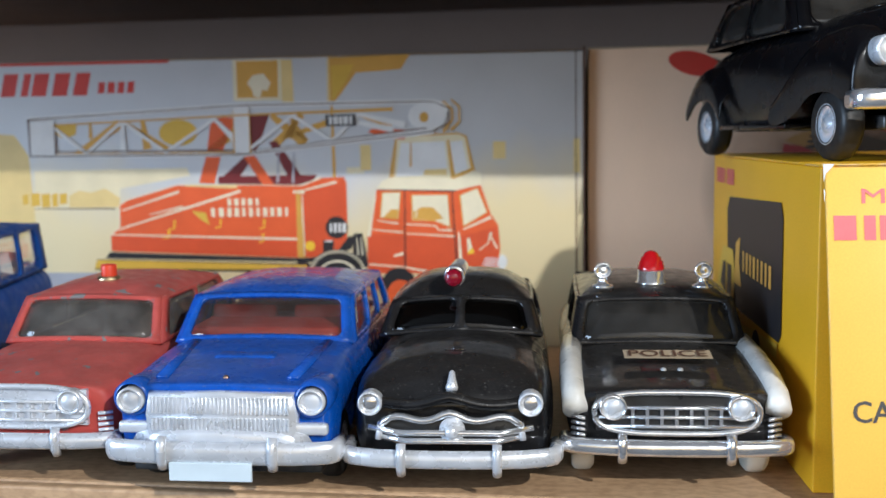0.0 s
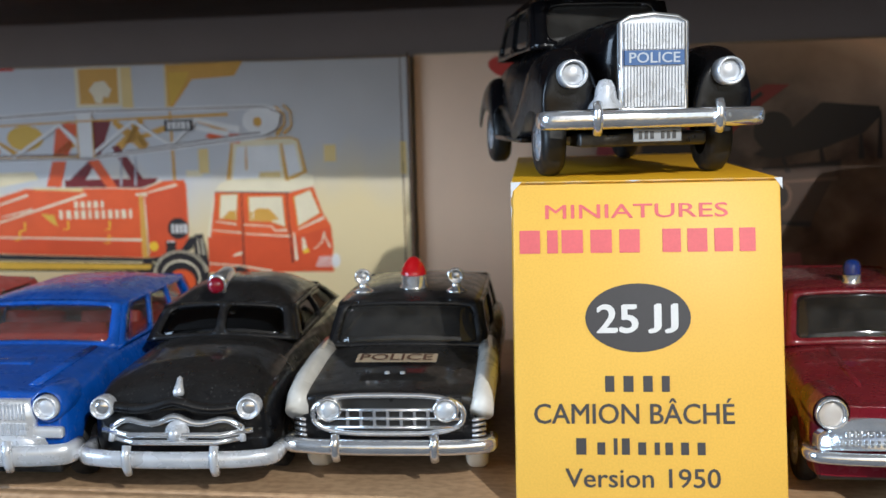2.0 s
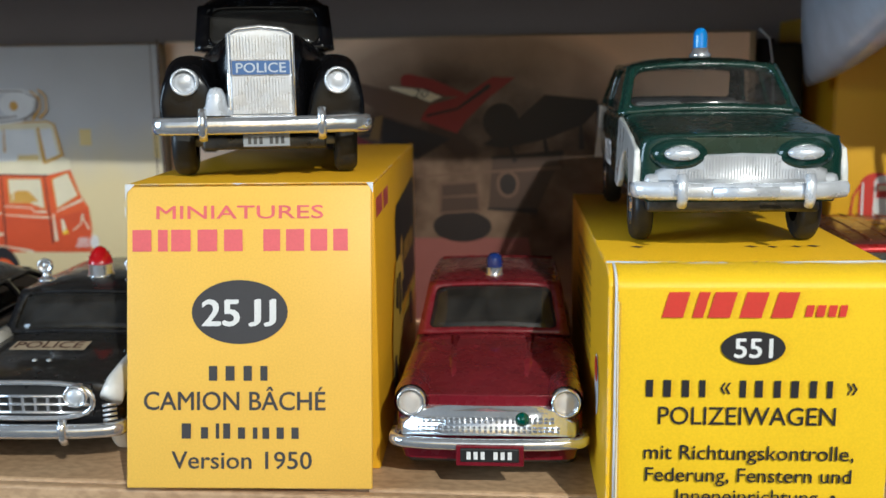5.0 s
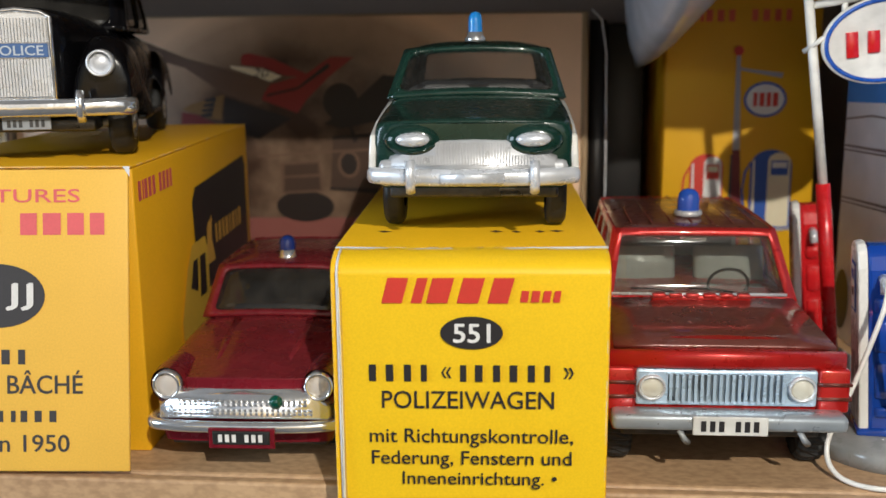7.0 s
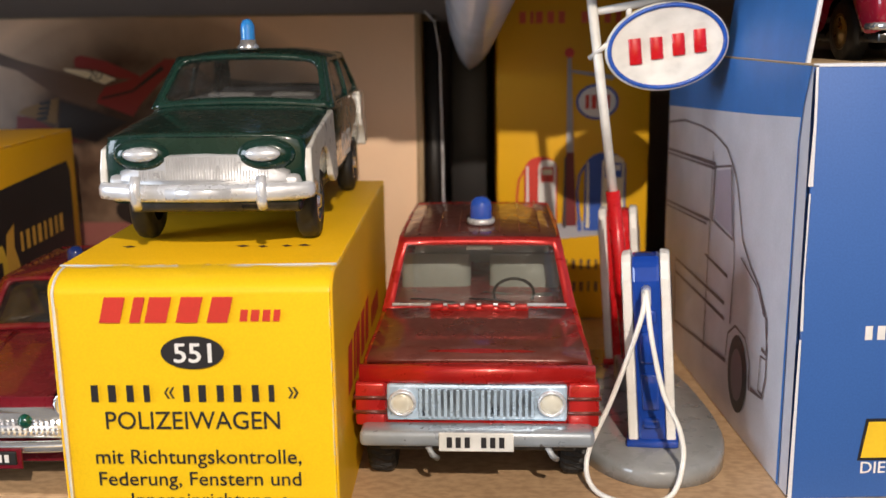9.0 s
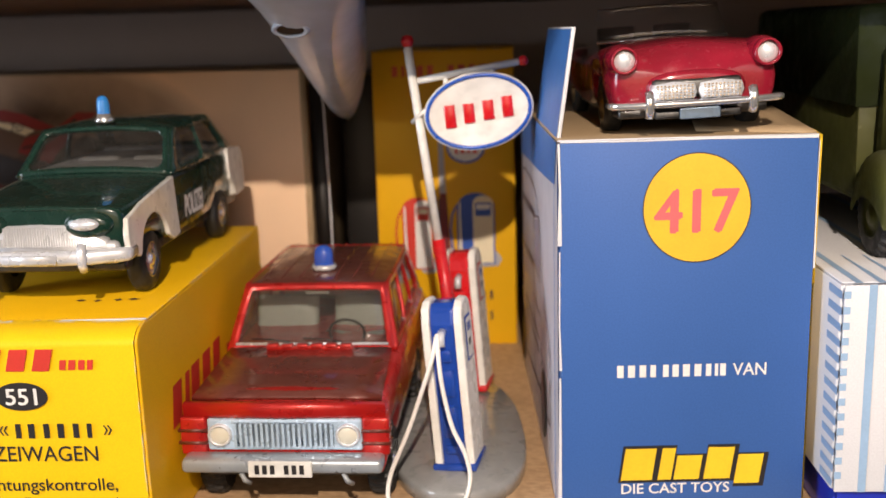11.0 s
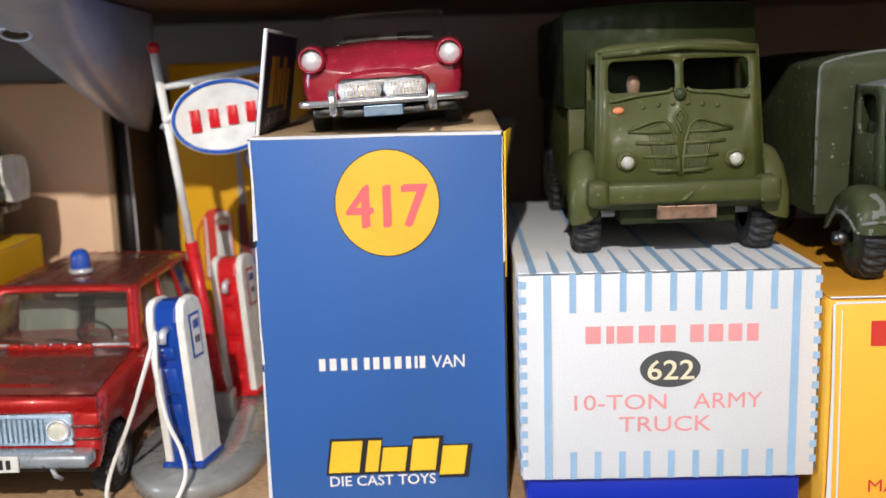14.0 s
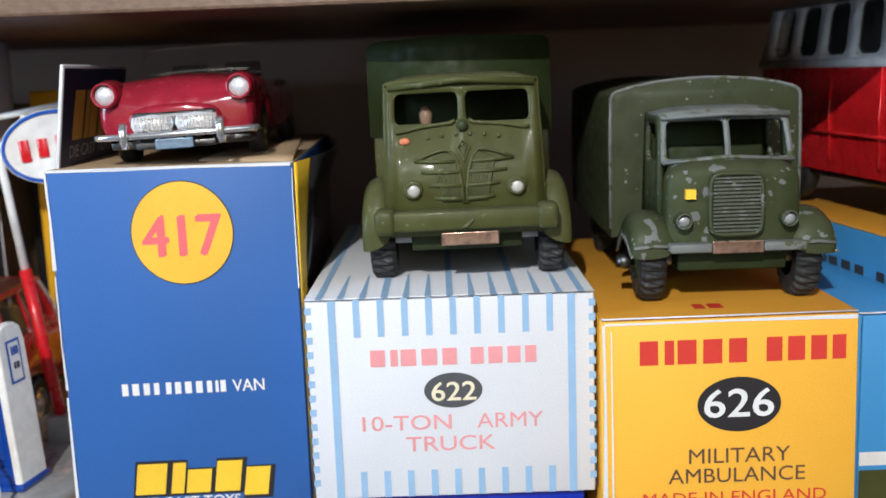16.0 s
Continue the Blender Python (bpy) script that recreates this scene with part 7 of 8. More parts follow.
vent = part("bonnet_vents", box(-0.0100, 0.0100, 0.0315, 0.0332, 0.0284, 0.0296), PAINT_RANGER, rr, bevel=0.0003)
for k in range(6):
    x = -0.0085 + 0.0034 * k
    part("vent", box(x - 0.0013, x + 0.0013, 0.0310, 0.0330, 0.0292, 0.0302), PAINT_RANGER, vent, bevel=0.0003)
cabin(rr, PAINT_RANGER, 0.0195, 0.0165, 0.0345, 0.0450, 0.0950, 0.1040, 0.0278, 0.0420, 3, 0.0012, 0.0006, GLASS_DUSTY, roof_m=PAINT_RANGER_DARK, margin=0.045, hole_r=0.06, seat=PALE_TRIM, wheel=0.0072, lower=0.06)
part("windscreen_sill", box(-0.0178, 0.0178, 0.0345, 0.0352, 0.0290, 0.0296), SILVER, rr)
for x in (-0.010, 0.002):
    part("wiper", sweep([(x - 0.004, 0.0348, 0.0306), (x + 0.001, 0.0350, 0.0304), (x + 0.005, 0.0347, 0.0298)], 0.00018, 0.00018, 6), BLACK_PLASTIC, rr)
part("rear_view_mirror", box(-0.0028, 0.0028, 0.0452, 0.0458, 0.0392, 0.0408), PALE_TRIM, rr, bevel=0.0003)
for k in range(7):
    x = -0.0130 + 0.0043 * k
    part("roof_rib", sweep([(x, 0.047, 0.0431), (x, 0.070, 0.0434), (x, 0.093, 0.0431)], 0.00014, 0.00014, 6), PAINT_RANGER_DARK, rr)
g = part("grille", box(-0.0160, 0.0160, -0.0008, 0.0010, 0.0156, 0.0227), PALE_BLUE_TIN, rr, "pale blue-silver plastic grille with upright slots", smooth=False, bevel=0.0005)
slot = metal("bluish_tin", (0.34, 0.42, 0.5), 0.35, 0.3)
part("grille_recess", box(-0.0103, 0.0103, -0.0011, -0.0002, 0.0166, 0.0219), slot, g, smooth=False)
for k in range(19):
    x = -0.0099 + 0.0198 * k / 18
    part("grille_bar", box(x - 0.00028, x + 0.00028, -0.0018, -0.0008, 0.0166, 0.0219), PALE_BLUE_TIN, g, smooth=False)
for s in (-1, 1):
    lamp(rr, s * 0.0132, -0.0012, 0.0193, 0.0022, bezel=SILVER, lens=jewel("clear_gem", (0.92, 0.88, 0.74)), bulge=0.4)
    q = part("side_lamp", box(min(s * 0.0162, s * 0.0216), max(s * 0.0162, s * 0.0216), -0.0010, 0.0030, 0.0146, 0.0230), PAINT_RANGER, rr, bevel=0.0005)
    for z in (0.0174, 0.0202):
        part("lamp_band", box(min(s * 0.0160, s * 0.0219), max(s * 0.0160, s * 0.0219), -0.0014, 0.0028, z - 0.0003, z + 0.0003), PAINT_RANGER_DARK, q)
b = part("bumper", box(-0.0205, 0.0205, -0.0060, 0.0, 0.0122, 0.0153), paint("blue_grey_tin", (0.40, 0.45, 0.50), 0.3, 0.1, 0.2, 0.4, chip_colour=(0.16, 0.16, 0.17), chip_scale=300, edge=0.6), rr, "worn blue-grey metal bumper", bevel=0.0009)
for x in (-0.0085, 0.0125):
    part("towing_eye", sweep([(x, -0.0046, 0.0120), (x + 0.0008, -0.0050, 0.0104), (x + 0.0016, -0.0040, 0.0094)], 0.0006, 0.0006, 8), STEEL, b)
plate(rr, 0.0, -0.0068, 0.0136, 0.0130, 0.0036, PAINT_WHITE, INK_BLACK)
dish = part("beacon", lathe([(0, 0), (0.0029, 0), (0.0031, 0.0006), (0.0029, 0.0014), (0.0024, 0.0012), (0, 0.0012)], 24, "z", (0.0002, 0.0560, 0.0434)), DULL_SILVER, rr, "flat grey dish under a blue dome")
part("dome", lathe([(0.0024, 0.0010), (0.0024, 0.0040), (0.0021, 0.0053), (0.0013, 0.0061), (0, 0.0064)], 22, "z", (0.0002, 0.0560, 0.0434)), BLUE_LENS, dish, "blue plastic dome")
baseplate(rr, 0.018, 0.004, 0.102, 0.0078, 0.0100)
wheels(rr, (0.0145, 0.0765), 0.0362, 0.0080, 0.0052, RUBBER, CHROME, tread=True)

# cherry red open sports car on the blue carton
mg = thing("red_sports_car", "cherry red die-cast open sports car with a clear windscreen", "toy car", pose(0.3165, 0.1553, 0.0805, 0, -2.2, -2), "toy cars on the shelf")
st_ = []
for y, k, zb, zs, zh, c in ((0.0, 0.86, 0.0075, 0.0125, 0.0122, 0.0006), (0.0014, 0.95, 0.0060, 0.0165, 0.0158, 0.0008), (0.0055, 0.99, 0.0055, 0.0182, 0.0178, 0.0012), (0.0085, 1.0, 0.0060, 0.0184, 0.0182, 0.0012), (0.0105, 1.0, 0.0105, 0.0184, 0.0184, 0.0012), (0.0130, 1.0, 0.0125, 0.0184, 0.0186, 0.0012),
                            (0.0210, 1.0, 0.0125, 0.0182, 0.0188, 0.0011), (0.0235, 1.0, 0.0105, 0.0180, 0.0188, 0.001), (0.0255, 1.0, 0.0055, 0.0178, 0.0188, 0.001), (0.034, 1.0, 0.0052, 0.0170, 0.0180, 0.0006), (0.055, 1.0, 0.0052, 0.0165, 0.0160, 0.0), (0.078, 1.0, 0.0070, 0.0180, 0.0178, 0.0004), (0.088, 0.9, 0.0075, 0.0150, 0.0155, 0.0004), (0.0895, 0.8, 0.0085, 0.0130, 0.0135, 0.0004)):
    st_.append((y, sill(0.0172 * k, zb, zs, zh, c, 0.9, 0.58)))
part("body", loft(st_), PAINT_CHERRY, mg, sub=2)
part("windscreen", panel((-0.0150, 0.0330, 0.0186), (0.0150, 0.0330, 0.0186), (0.0140, 0.0375, 0.0262), (-0.0140, 0.0375, 0.0262), [(0.01, 0.99, 0.01, 0.99)], 0.0012, fill=True), clear("faint_clear_plastic", (0.93, 0.93, 0.93), 0.2, 0.04), mg, "clear plastic windscreen", thick=0.0004)
part("windscreen_base", sweep([(-0.0148, 0.0327, 0.0188), (0, 0.0310, 0.0192), (0.0148, 0.0327, 0.0188)], 0.0005, 0.0004, 6), CHROME, mg)
for x in (-0.0068, 0.0068):
    part("seat", sweep([(x, 0.052, 0.0110), (x, 0.055, 0.0215)], 0.0046, 0.0018, 12, up=(0, 1, 0), square=0.5), BLACK_PLASTIC, mg)
part("grille_opening", loft([(-0.0012, [(0.0096, 0.0082), (0.0102, 0.0102), (0.0086, 0.0124), (0.0, 0.0128)]), (0.0014, [(0.0112, 0.0078), (0.0118, 0.0106), (0.0096, 0.0134), (0.0, 0.0140)])]), PAINT_CHERRY, mg, sub=2)
# dark block added for the shadow within the grille opening
part("grille_recess", box(-0.0088, 0.0088, -0.0015, 0.0006, 0.0080, 0.0117), DARK_TIN, mg, bevel=0.0008)
for s in (-1, 1):
    gm = part("grille", loft([(-0.0022, [(0.0040, 0.0088), (0.0046, 0.0102), (0.0042, 0.0118), (0.0, 0.0123)]), (0.0, [(0.0044, 0.0084), (0.0050, 0.0102), (0.0046, 0.0121), (0.0, 0.0127)])]), SILVER, mg, "silver mesh grille half", pose_m=pose(s * 0.0046, 0, -0.0006) @ Matrix.Diagonal((0.94, 1, 0.95, 1)))
    for k in range(10):
        for j in range(5):
            part("grille_stud", box(-0.0036 + 0.0008 * k - 0.0002, -0.0036 + 0.0008 * k + 0.0002, -0.0026, -0.0020, 0.0092 + 0.0006 * j - 0.00016, 0.0092 + 0.0006 * j + 0.00016), CHROME, gm, smooth=False)
    lamp(mg, s * 0.0140, 0.0002, 0.0158, 0.0024, bezel=PAINT_CHERRY, lens=SILVER, deep=0.003, bulge=0.5)
    part("lamp_pod", lathe([(0.0020, -0.012), (0.0032, -0.006), (0.0031, -0.001), (0.0027, 0.0004)], 20, "y", (s * 0.0140, 0.0008, 0.0158)), PAINT_CHERRY, mg)
bumper(mg, 0.0166, -0.0036, 0.0070, 0.007, 0.0007, CHROME, 0.0009, 0.004, (-0.0100, 0.0100), 0.0046)
part("front_tray", box(-0.0085, 0.0085, -0.0020, 0.006, 0.0040, 0.0056), DARK_TIN, mg, bevel=0.0004)
plate(mg, 0.0, -0.0036, 0.0050, 0.0080, 0.0022, metal("blue_grey_tin", (0.2, 0.28, 0.38), 0.4, 0.3))
baseplate(mg, 0.0150, 0.003, 0.087, 0.0040, 0.0060)
wheels(mg, (0.0170, 0.0700), 0.0290, 0.0060, 0.0036, RUBBER, BRASS)

# olive army lorry on the striped carton
lor = thing("army_lorry", "olive green die-cast army lorry with a dark canopy and a driver", "toy lorry", pose(0.3768, 0.1505, 0.0530, 0, -0.8, -4.5), "toy lorries")
CABW = 0.0172
face = [(-CABW, 0.0, 0.0110), (CABW, 0.0, 0.0110), (CABW * 0.93, 0.0030, 0.0432), (-CABW * 0.93, 0.0030, 0.0432)]
part("cab_front", panel(*face, [(0.06, 0.475, 0.73, 0.93), (0.525, 0.94, 0.73, 0.93)], 0.0016, 0.2), PAINT_OLIVE, lor, thick=0.0010)
for s in (-1, 1):
    a, b, c, d = (s * CABW, 0.0, 0.0110), (s * CABW, 0.0210, 0.0110), (s * CABW * 0.94, 0.0210, 0.0432), (s * CABW * 0.93, 0.0030, 0.0432)
    part("cab_side", panel(a, b, c, d, [(0.18, 0.86, 0.68, 0.92)], 0.0004, 0.15), PAINT_OLIVE, lor, thick=0.0010)
    # wings and headlamps
    bm = bmesh.new()
    rows_ = []
    for y, zt_, zb_ in ((-0.0005, 0.0150, 0.0075), (0.0015, 0.0205, 0.0080), (0.0050, 0.0235, 0.0120), (0.0150, 0.0235, 0.0140), (0.0185, 0.0200, 0.0090), (0.0200, 0.0150, 0.0080)):
        rows_.append([bm.verts.new((s * x, y, z)) for x, z in ((0.0226, zb_), (0.0228, (zt_ + zb_) / 2), (0.0215, zt_ - 0.0004), (0.0165, zt_), (0.0160, zt_ - 0.006))])
    for p, q in zip(rows_, rows_[1:]):
        for i in range(4):
            bm.faces.new((p[i], p[i + 1], q[i + 1], q[i]))
    bm.faces.new(rows_[0])
    part("front_wing", bm, PAINT_OLIVE, lor, sub=1)
    lamp(lor, s * 0.0110, -0.0012, 0.0208, 0.0015, bezel=PAINT_OLIVE, lens=LENS_DULL, bulge=0.4)
    part("lamp_ring", lathe([(0.0021, -0.0016), (0.0021, -0.0003), (0.0018, 0.0002), (0.0016, 0.0)], 22, "y", (s * 0.0110, -0.0012, 0.0208)), PAINT_OLIVE, lor)
part("cab_roof", roof_shell((-CABW * 0.94, 0.0022, 0.0430), (CABW * 0.94, 0.0022, 0.0430), (-CABW * 0.94, 0.0215, 0.0430), (CABW * 0.94, 0.0215, 0.0430), 0.0016), PAINT_OLIVE, lor, thick=0.001)
part("visor", sweep([(-CABW * 0.9, 0.0020, 0.0424), (0, 0.0004, 0.0436), (CABW * 0.9, 0.0020, 0.0424)], 0.0008, 0.0008, 8), PAINT_OLIVE, lor)
# rear cab wall darkened for the shade inside
part("shaded_cab_back", box(-CABW * 0.95, CABW * 0.95, 0.0205, 0.0215, 0.011, 0.0430), PAINT_OLIVE_DARK, lor)
part("cab_floor", box(-CABW * 0.95, CABW * 0.95, 0.001, 0.0205, 0.0105, 0.0115), PAINT_OLIVE, lor)
driver = thing("driver_figure", "small painted toy driver figure behind the windscreen", "figure", lor.matrix_world @ pose(-0.0078, 0.0105, 0.0155))
fig = lathe([(0, -0.004), (0.0042, -0.004), (0.0040, 0.010), (0.0032, 0.0150), (0.0012, 0.0168), (0.0009, 0.0180), (0.0013, 0.0192), (0.0015, 0.0208), (0.0010, 0.0222), (0, 0.0226)], 14)
ob = part("driver_figure_shape", fig, plastic("drab_painted_figure", (0.22, 0.14, 0.09), 0.5), driver)
# radiator: two rib fields under arched brows, crossed by long level bars, meeting in a narrow V
on_cab = lambda x, z, lift: Vector((x, -0.00064 + 0.0667 * (z - 0.0210) + 4.05 * x * x - lift, z))
for s in (-1, 1):
    # field is olive like the cab; darkened here as shade between the ribs
    gr = part("radiator", panel(on_cab(s * 0.0006, 0.0179, 0.0001), on_cab(s * 0.0048, 0.0179, 0.0001), on_cab(s * 0.0068, 0.0272, 0.0001), on_cab(s * 0.0027, 0.0287, 0.0001)), PAINT_OLIVE_DARK, lor, thick=0.0003)
    for k in range(11):
        f = k / 10
        part("radiator_rib", sweep([on_cab(s * (0.0008 + 0.0038 * f), 0.0181, 0.0003), on_cab(s * (0.0013 + 0.0044 * f), 0.0235, 0.0003), on_cab(s * (0.0028 + 0.0039 * f), 0.0285 - 0.0013 * f, 0.0003)], 0.00014, 0.0002, 6), PAINT_OLIVE, gr)
    for z, x0, x1 in ((0.0187, 0.0004, 0.0064), (0.0215, 0.0006, 0.0076), (0.0243, 0.0009, 0.0091), (0.0266, 0.0018, 0.0102)):
        part("radiator_bar", sweep([on_cab(s * x0, z - 0.0001, 0.0005), on_cab(s * (x0 + x1) / 2, z, 0.0006), on_cab(s * x1, z + 0.0002, 0.0002)], 0.00028, 0.0004, 8), PAINT_OLIVE, gr)
    brow = [on_cab(s * x, z, 0.0003) for x, z in ((0.0003, 0.0176), (0.0006, 0.0215), (0.0011, 0.0250), (0.0019, 0.0276), (0.0031, 0.0289), (0.0048, 0.0289), (0.0075, 0.0281), (0.0106, 0.0268))]
    part("radiator_edge", sweep(brow, 0.00038, 0.0004, 8), PAINT_OLIVE, gr)
    part("window_lip", sweep([on_cab(s * x, z, 0.0003) for x, z in ((0.0142, 0.0331), (0.0128, 0.0332), (0.0080, 0.0341), (0.0024, 0.0346), (0.0014, 0.0352))], 0.0003, 0.0004, 8), PAINT_OLIVE, lor)
for k in range(6):
    x = -0.0074 + 0.0030 * k
    part("rivet", lathe([(0.0005, -0.0002), (0.00048, 0.0002), (0.0003, 0.0004), (0, 0.00045)], 10, "y", on_cab(x, 0.0322 - 12 * x * x, 0)), PAINT_OLIVE, lor)
badge = part("badge", sweep([on_cab(x, z, 0.0003) for x, z in ((0, 0.0311), (0.0013, 0.0294), (0.0001, 0.0264), (-0.0013, 0.0294), (0, 0.0311))], 0.0003, 0.0004, 6, up=(0, 1, 0), caps=False), PAINT_OLIVE, lor)
part("badge_ridge", sweep([on_cab(x, z, 0.0002) for x, z in ((0, 0.0303), (0.0006, 0.0293), (0.0001, 0.0279), (-0.0006, 0.0293), (0, 0.0303))], 0.0002, 0.0003, 6, up=(0, 1, 0), caps=False), PAINT_OLIVE, badge)
part("filler_cap", lathe([(0.0013, -0.0003), (0.0013, 0.0006), (0.0008, 0.0011), (0, 0.0013)], 14, "y", on_cab(0, 0.0340, 0)), PAINT_ARMY, lor)
part("orange_mark", lathe([(0.0009, -0.0002), (0.0008, 0.0003), (0, 0.00035)], 14, "y"), plastic("orange_paint", (0.62, 0.20, 0.09), 0.5), lor, pose_m=Matrix.Translation(on_cab(-0.0124, 0.0311, 0.0001)) @ Matrix.Rotation(math.radians(-9), 4, "Z") @ Matrix.Diagonal((1.3, 1, 0.85, 1)))
b = part("bumper", box(-0.0186, 0.0186, -0.0050, 0.0005, 0.0124, 0.0166), PAINT_OLIVE, lor, bevel=0.0006)
for s in (-1, 1):
    part("bumper_end", box(min(s * 0.0150, s * 0.0194), max(s * 0.0150, s * 0.0194), -0.0056, 0.0004, 0.0119, 0.0173), PAINT_OLIVE, b, bevel=0.0011)
part("bumper_badge", sweep([(0.0014, -0.0052, 0.0146), (0.0, -0.0053, 0.0136), (-0.0012, -0.0052, 0.0128), (0, -0.0053, 0.0132), (0.0014, -0.0052, 0.0146)], 0.0003, 0.0003, 6, up=(0, 1, 0), caps=False), PAINT_OLIVE, b)
plate(lor, 0.0006, -0.0040, 0.0104, 0.0122, 0.0028, COPPER)
part("chassis", box(-0.0120, 0.0120, 0.002, 0.1080, 0.0072, 0.0108), PAINT_OLIVE_DARK, lor, bevel=0.0005)
for s in (-1, 1):
    part("bed_side", box(min(s * 0.0195, s * 0.0205), max(s * 0.0195, s * 0.0205), 0.0250, 0.1100, 0.0110, 0.0320), PAINT_OLIVE, lor, bevel=0.0003)
part("bed_front", box(-0.0205, 0.0205, 0.0240, 0.0250, 0.0110, 0.0330), PAINT_OLIVE, lor, bevel=0.0003)
part("bed_floor", box(-0.0200, 0.0200, 0.0245, 0.1100, 0.0100, 0.0112), PAINT_OLIVE, lor)
tilt_prof = lambda k: [(0.0212, 0.0310), (0.0213, 0.0400), (0.0212, 0.0508 + k), (0.0209, 0.0519 + k), (0.0201, 0.0525 + k), (0.0188, 0.0528 + k), (0.0100, 0.0533 + k), (0.0, 0.0535 + k)]
part("canopy", loft([(0.0232, tilt_prof(-0.0002)), (0.0240, tilt_prof(0)), (0.0500, tilt_prof(-0.0004)), (0.0800, tilt_prof(-0.0003)), (0.1095, tilt_prof(0)), (0.1102, tilt_prof(-0.0003))]), PAINT_OLIVE_DARK, lor, "dark green tinplate canopy")
wheels(lor, (0.0115, 0.0760), 0.0372, 0.0088, 0.0056, RUBBER, PAINT_OLIVE, tread=True)
for s in (-1, 1):
    w_ = part("wheel", lathe([(0.004, -0.0028), (0.0078, -0.0028), (0.0088, -0.001), (0.0088, 0.001), (0.0078, 0.0028), (0.004, 0.0028)], 24, "x"), RUBBER, lor, pose_m=pose(s * 0.0186, 0.0960, 0.0088))
    part("rim", lathe([(0, s * 0.003), (0.0045, s * 0.0026)], 18, "x"), PAINT_OLIVE, w_)

# army ambulance on the golden carton
amb = thing("army_ambulance", "chipped green die-cast army ambulance with a box body", "toy ambulance", pose(0.4317, 0.1412, 0.0477, 0, 0, -4.5) @ Matrix.Diagonal((1.035, 1.0, 1.01, 1)), "toy lorries")
CW = 0.0136
part("cab_front", panel((-CW, 0.0050, 0.0295), (CW, 0.0050, 0.0295), (CW * 0.95, 0.0085, 0.0392), (-CW * 0.95, 0.0085, 0.0392), [(0.04, 0.48, 0.06, 0.86), (0.52, 0.96, 0.06, 0.86)], 0.0012, 0.12), PAINT_GREYED, amb, thick=0.001)
part("bonnet_cowl", sweep([(-CW * 0.98, 0.0046, 0.0296), (0, 0.0030, 0.0306), (CW * 0.98, 0.0046, 0.0296)], 0.0011, 0.0005, 8), PAINT_GREYED, amb)
# seat and an added sheet in near-black green, for the cab's inner shade
part("seat_back", box(-CW * 0.85, CW * 0.85, 0.0190, 0.0212, 0.0200, 0.0320), PAINT_OLIVE_DARK, amb, bevel=0.0008)
part("shaded_cab_back", box(-CW * 0.93, CW * 0.93, 0.0220, 0.0232, 0.0130, 0.0386), PAINT_OLIVE_DARK, amb)
for s in (-1, 1):
    part("cab_side", panel((s * CW, 0.0050, 0.0130), (s * CW * 1.02, 0.0230, 0.0130), (s * CW * 0.96, 0.0230, 0.0392), (s * CW * 0.95, 0.0085, 0.0392), [(0.25, 0.85, 0.62, 0.93)], 0.0004, 0.2), PAINT_ARMY, amb, thick=0.001)
    bm = bmesh.new()
    rows_ = []
    for y, zt_, zb_ in ((-0.0022, 0.0130, 0.0105), (-0.0010, 0.0175, 0.0105), (0.0030, 0.0200, 0.0125), (0.0110, 0.0200, 0.0140), (0.0160, 0.0165, 0.0095), (0.0180, 0.0130, 0.0090)):
        rows_.append([bm.verts.new((s * x, y, z)) for x, z in ((0.0206, zb_), (0.0208, (zt_ + zb_) / 2), (0.0196, zt_ - 0.0004), (0.0140, zt_), (0.0120, zt_ - 0.003))])
    for p, q in zip(rows_, rows_[1:]):
        for i in range(4):
            bm.faces.new((p[i], p[i + 1], q[i + 1], q[i]))
    bm.faces.new(rows_[0])
    wing = part("front_wing", bm, PAINT_ARMY_WORN, amb, sub=1)
    part("wing_lip", sweep([(s * 0.0206, y, z) for y, z in ((-0.0018, 0.0108), (0.0002, 0.0112), (0.0030, 0.0127), (0.0070, 0.0137), (0.0110, 0.0138), (0.0140, 0.0118), (0.0160, 0.0097), (0.0178, 0.0091))], 0.0004, 0.0004, 6), PAINT_GREYED, wing)
    part("wing_nose", sweep([(s * 0.0125, -0.0022, 0.0128), (s * 0.0165, -0.0023, 0.0131), (s * 0.0202, -0.0019, 0.0126)], 0.0005, 0.0004, 6), PAINT_GREYED, wing)
    lamp(amb, s * 0.0105, -0.0022, 0.0182, 0.0015, bezel=PAINT_ARMY_WORN, lens=STEEL, deep=0.003, bulge=0.5)
    part("step", box(min(s * 0.0052, s * 0.0135), max(s * 0.0052, s * 0.0135), -0.0046, -0.0010, 0.0118, 0.0136), PAINT_GREYED, amb, bevel=0.0003)
nose = []
for y, k, zt_ in ((-0.0014, 0.95, 0.0278), (0.0, 0.99, 0.0293), (0.0030, 1.0, 0.0300), (0.0070, 1.0, 0.0303)):
    nose.append((y, [(CW * k, 0.0110), (CW * k, 0.0180), (CW * k, 0.0250), (CW * k * 0.985, zt_ - 0.0008), (CW * k * 0.6, zt_ + 0.0002), (0, zt_ + 0.0005)]))
part("nose", loft(nose), PAINT_ARMY_WORN, amb, sub=1)
part("cab_roof", roof_shell((-CW * 0.97, 0.0070, 0.0390), (CW * 0.97, 0.0070, 0.0390), (-CW * 0.97, 0.0235, 0.0390), (CW * 0.97, 0.0235, 0.0390), 0.0014), PAINT_GREYED, amb, thick=0.001)
part("visor", sweep([(-CW * 0.96, 0.0072, 0.0388), (0, 0.0056, 0.0394), (CW * 0.96, 0.0072, 0.0388)], 0.0008, 0.0006, 8), PAINT_GREYED, amb)
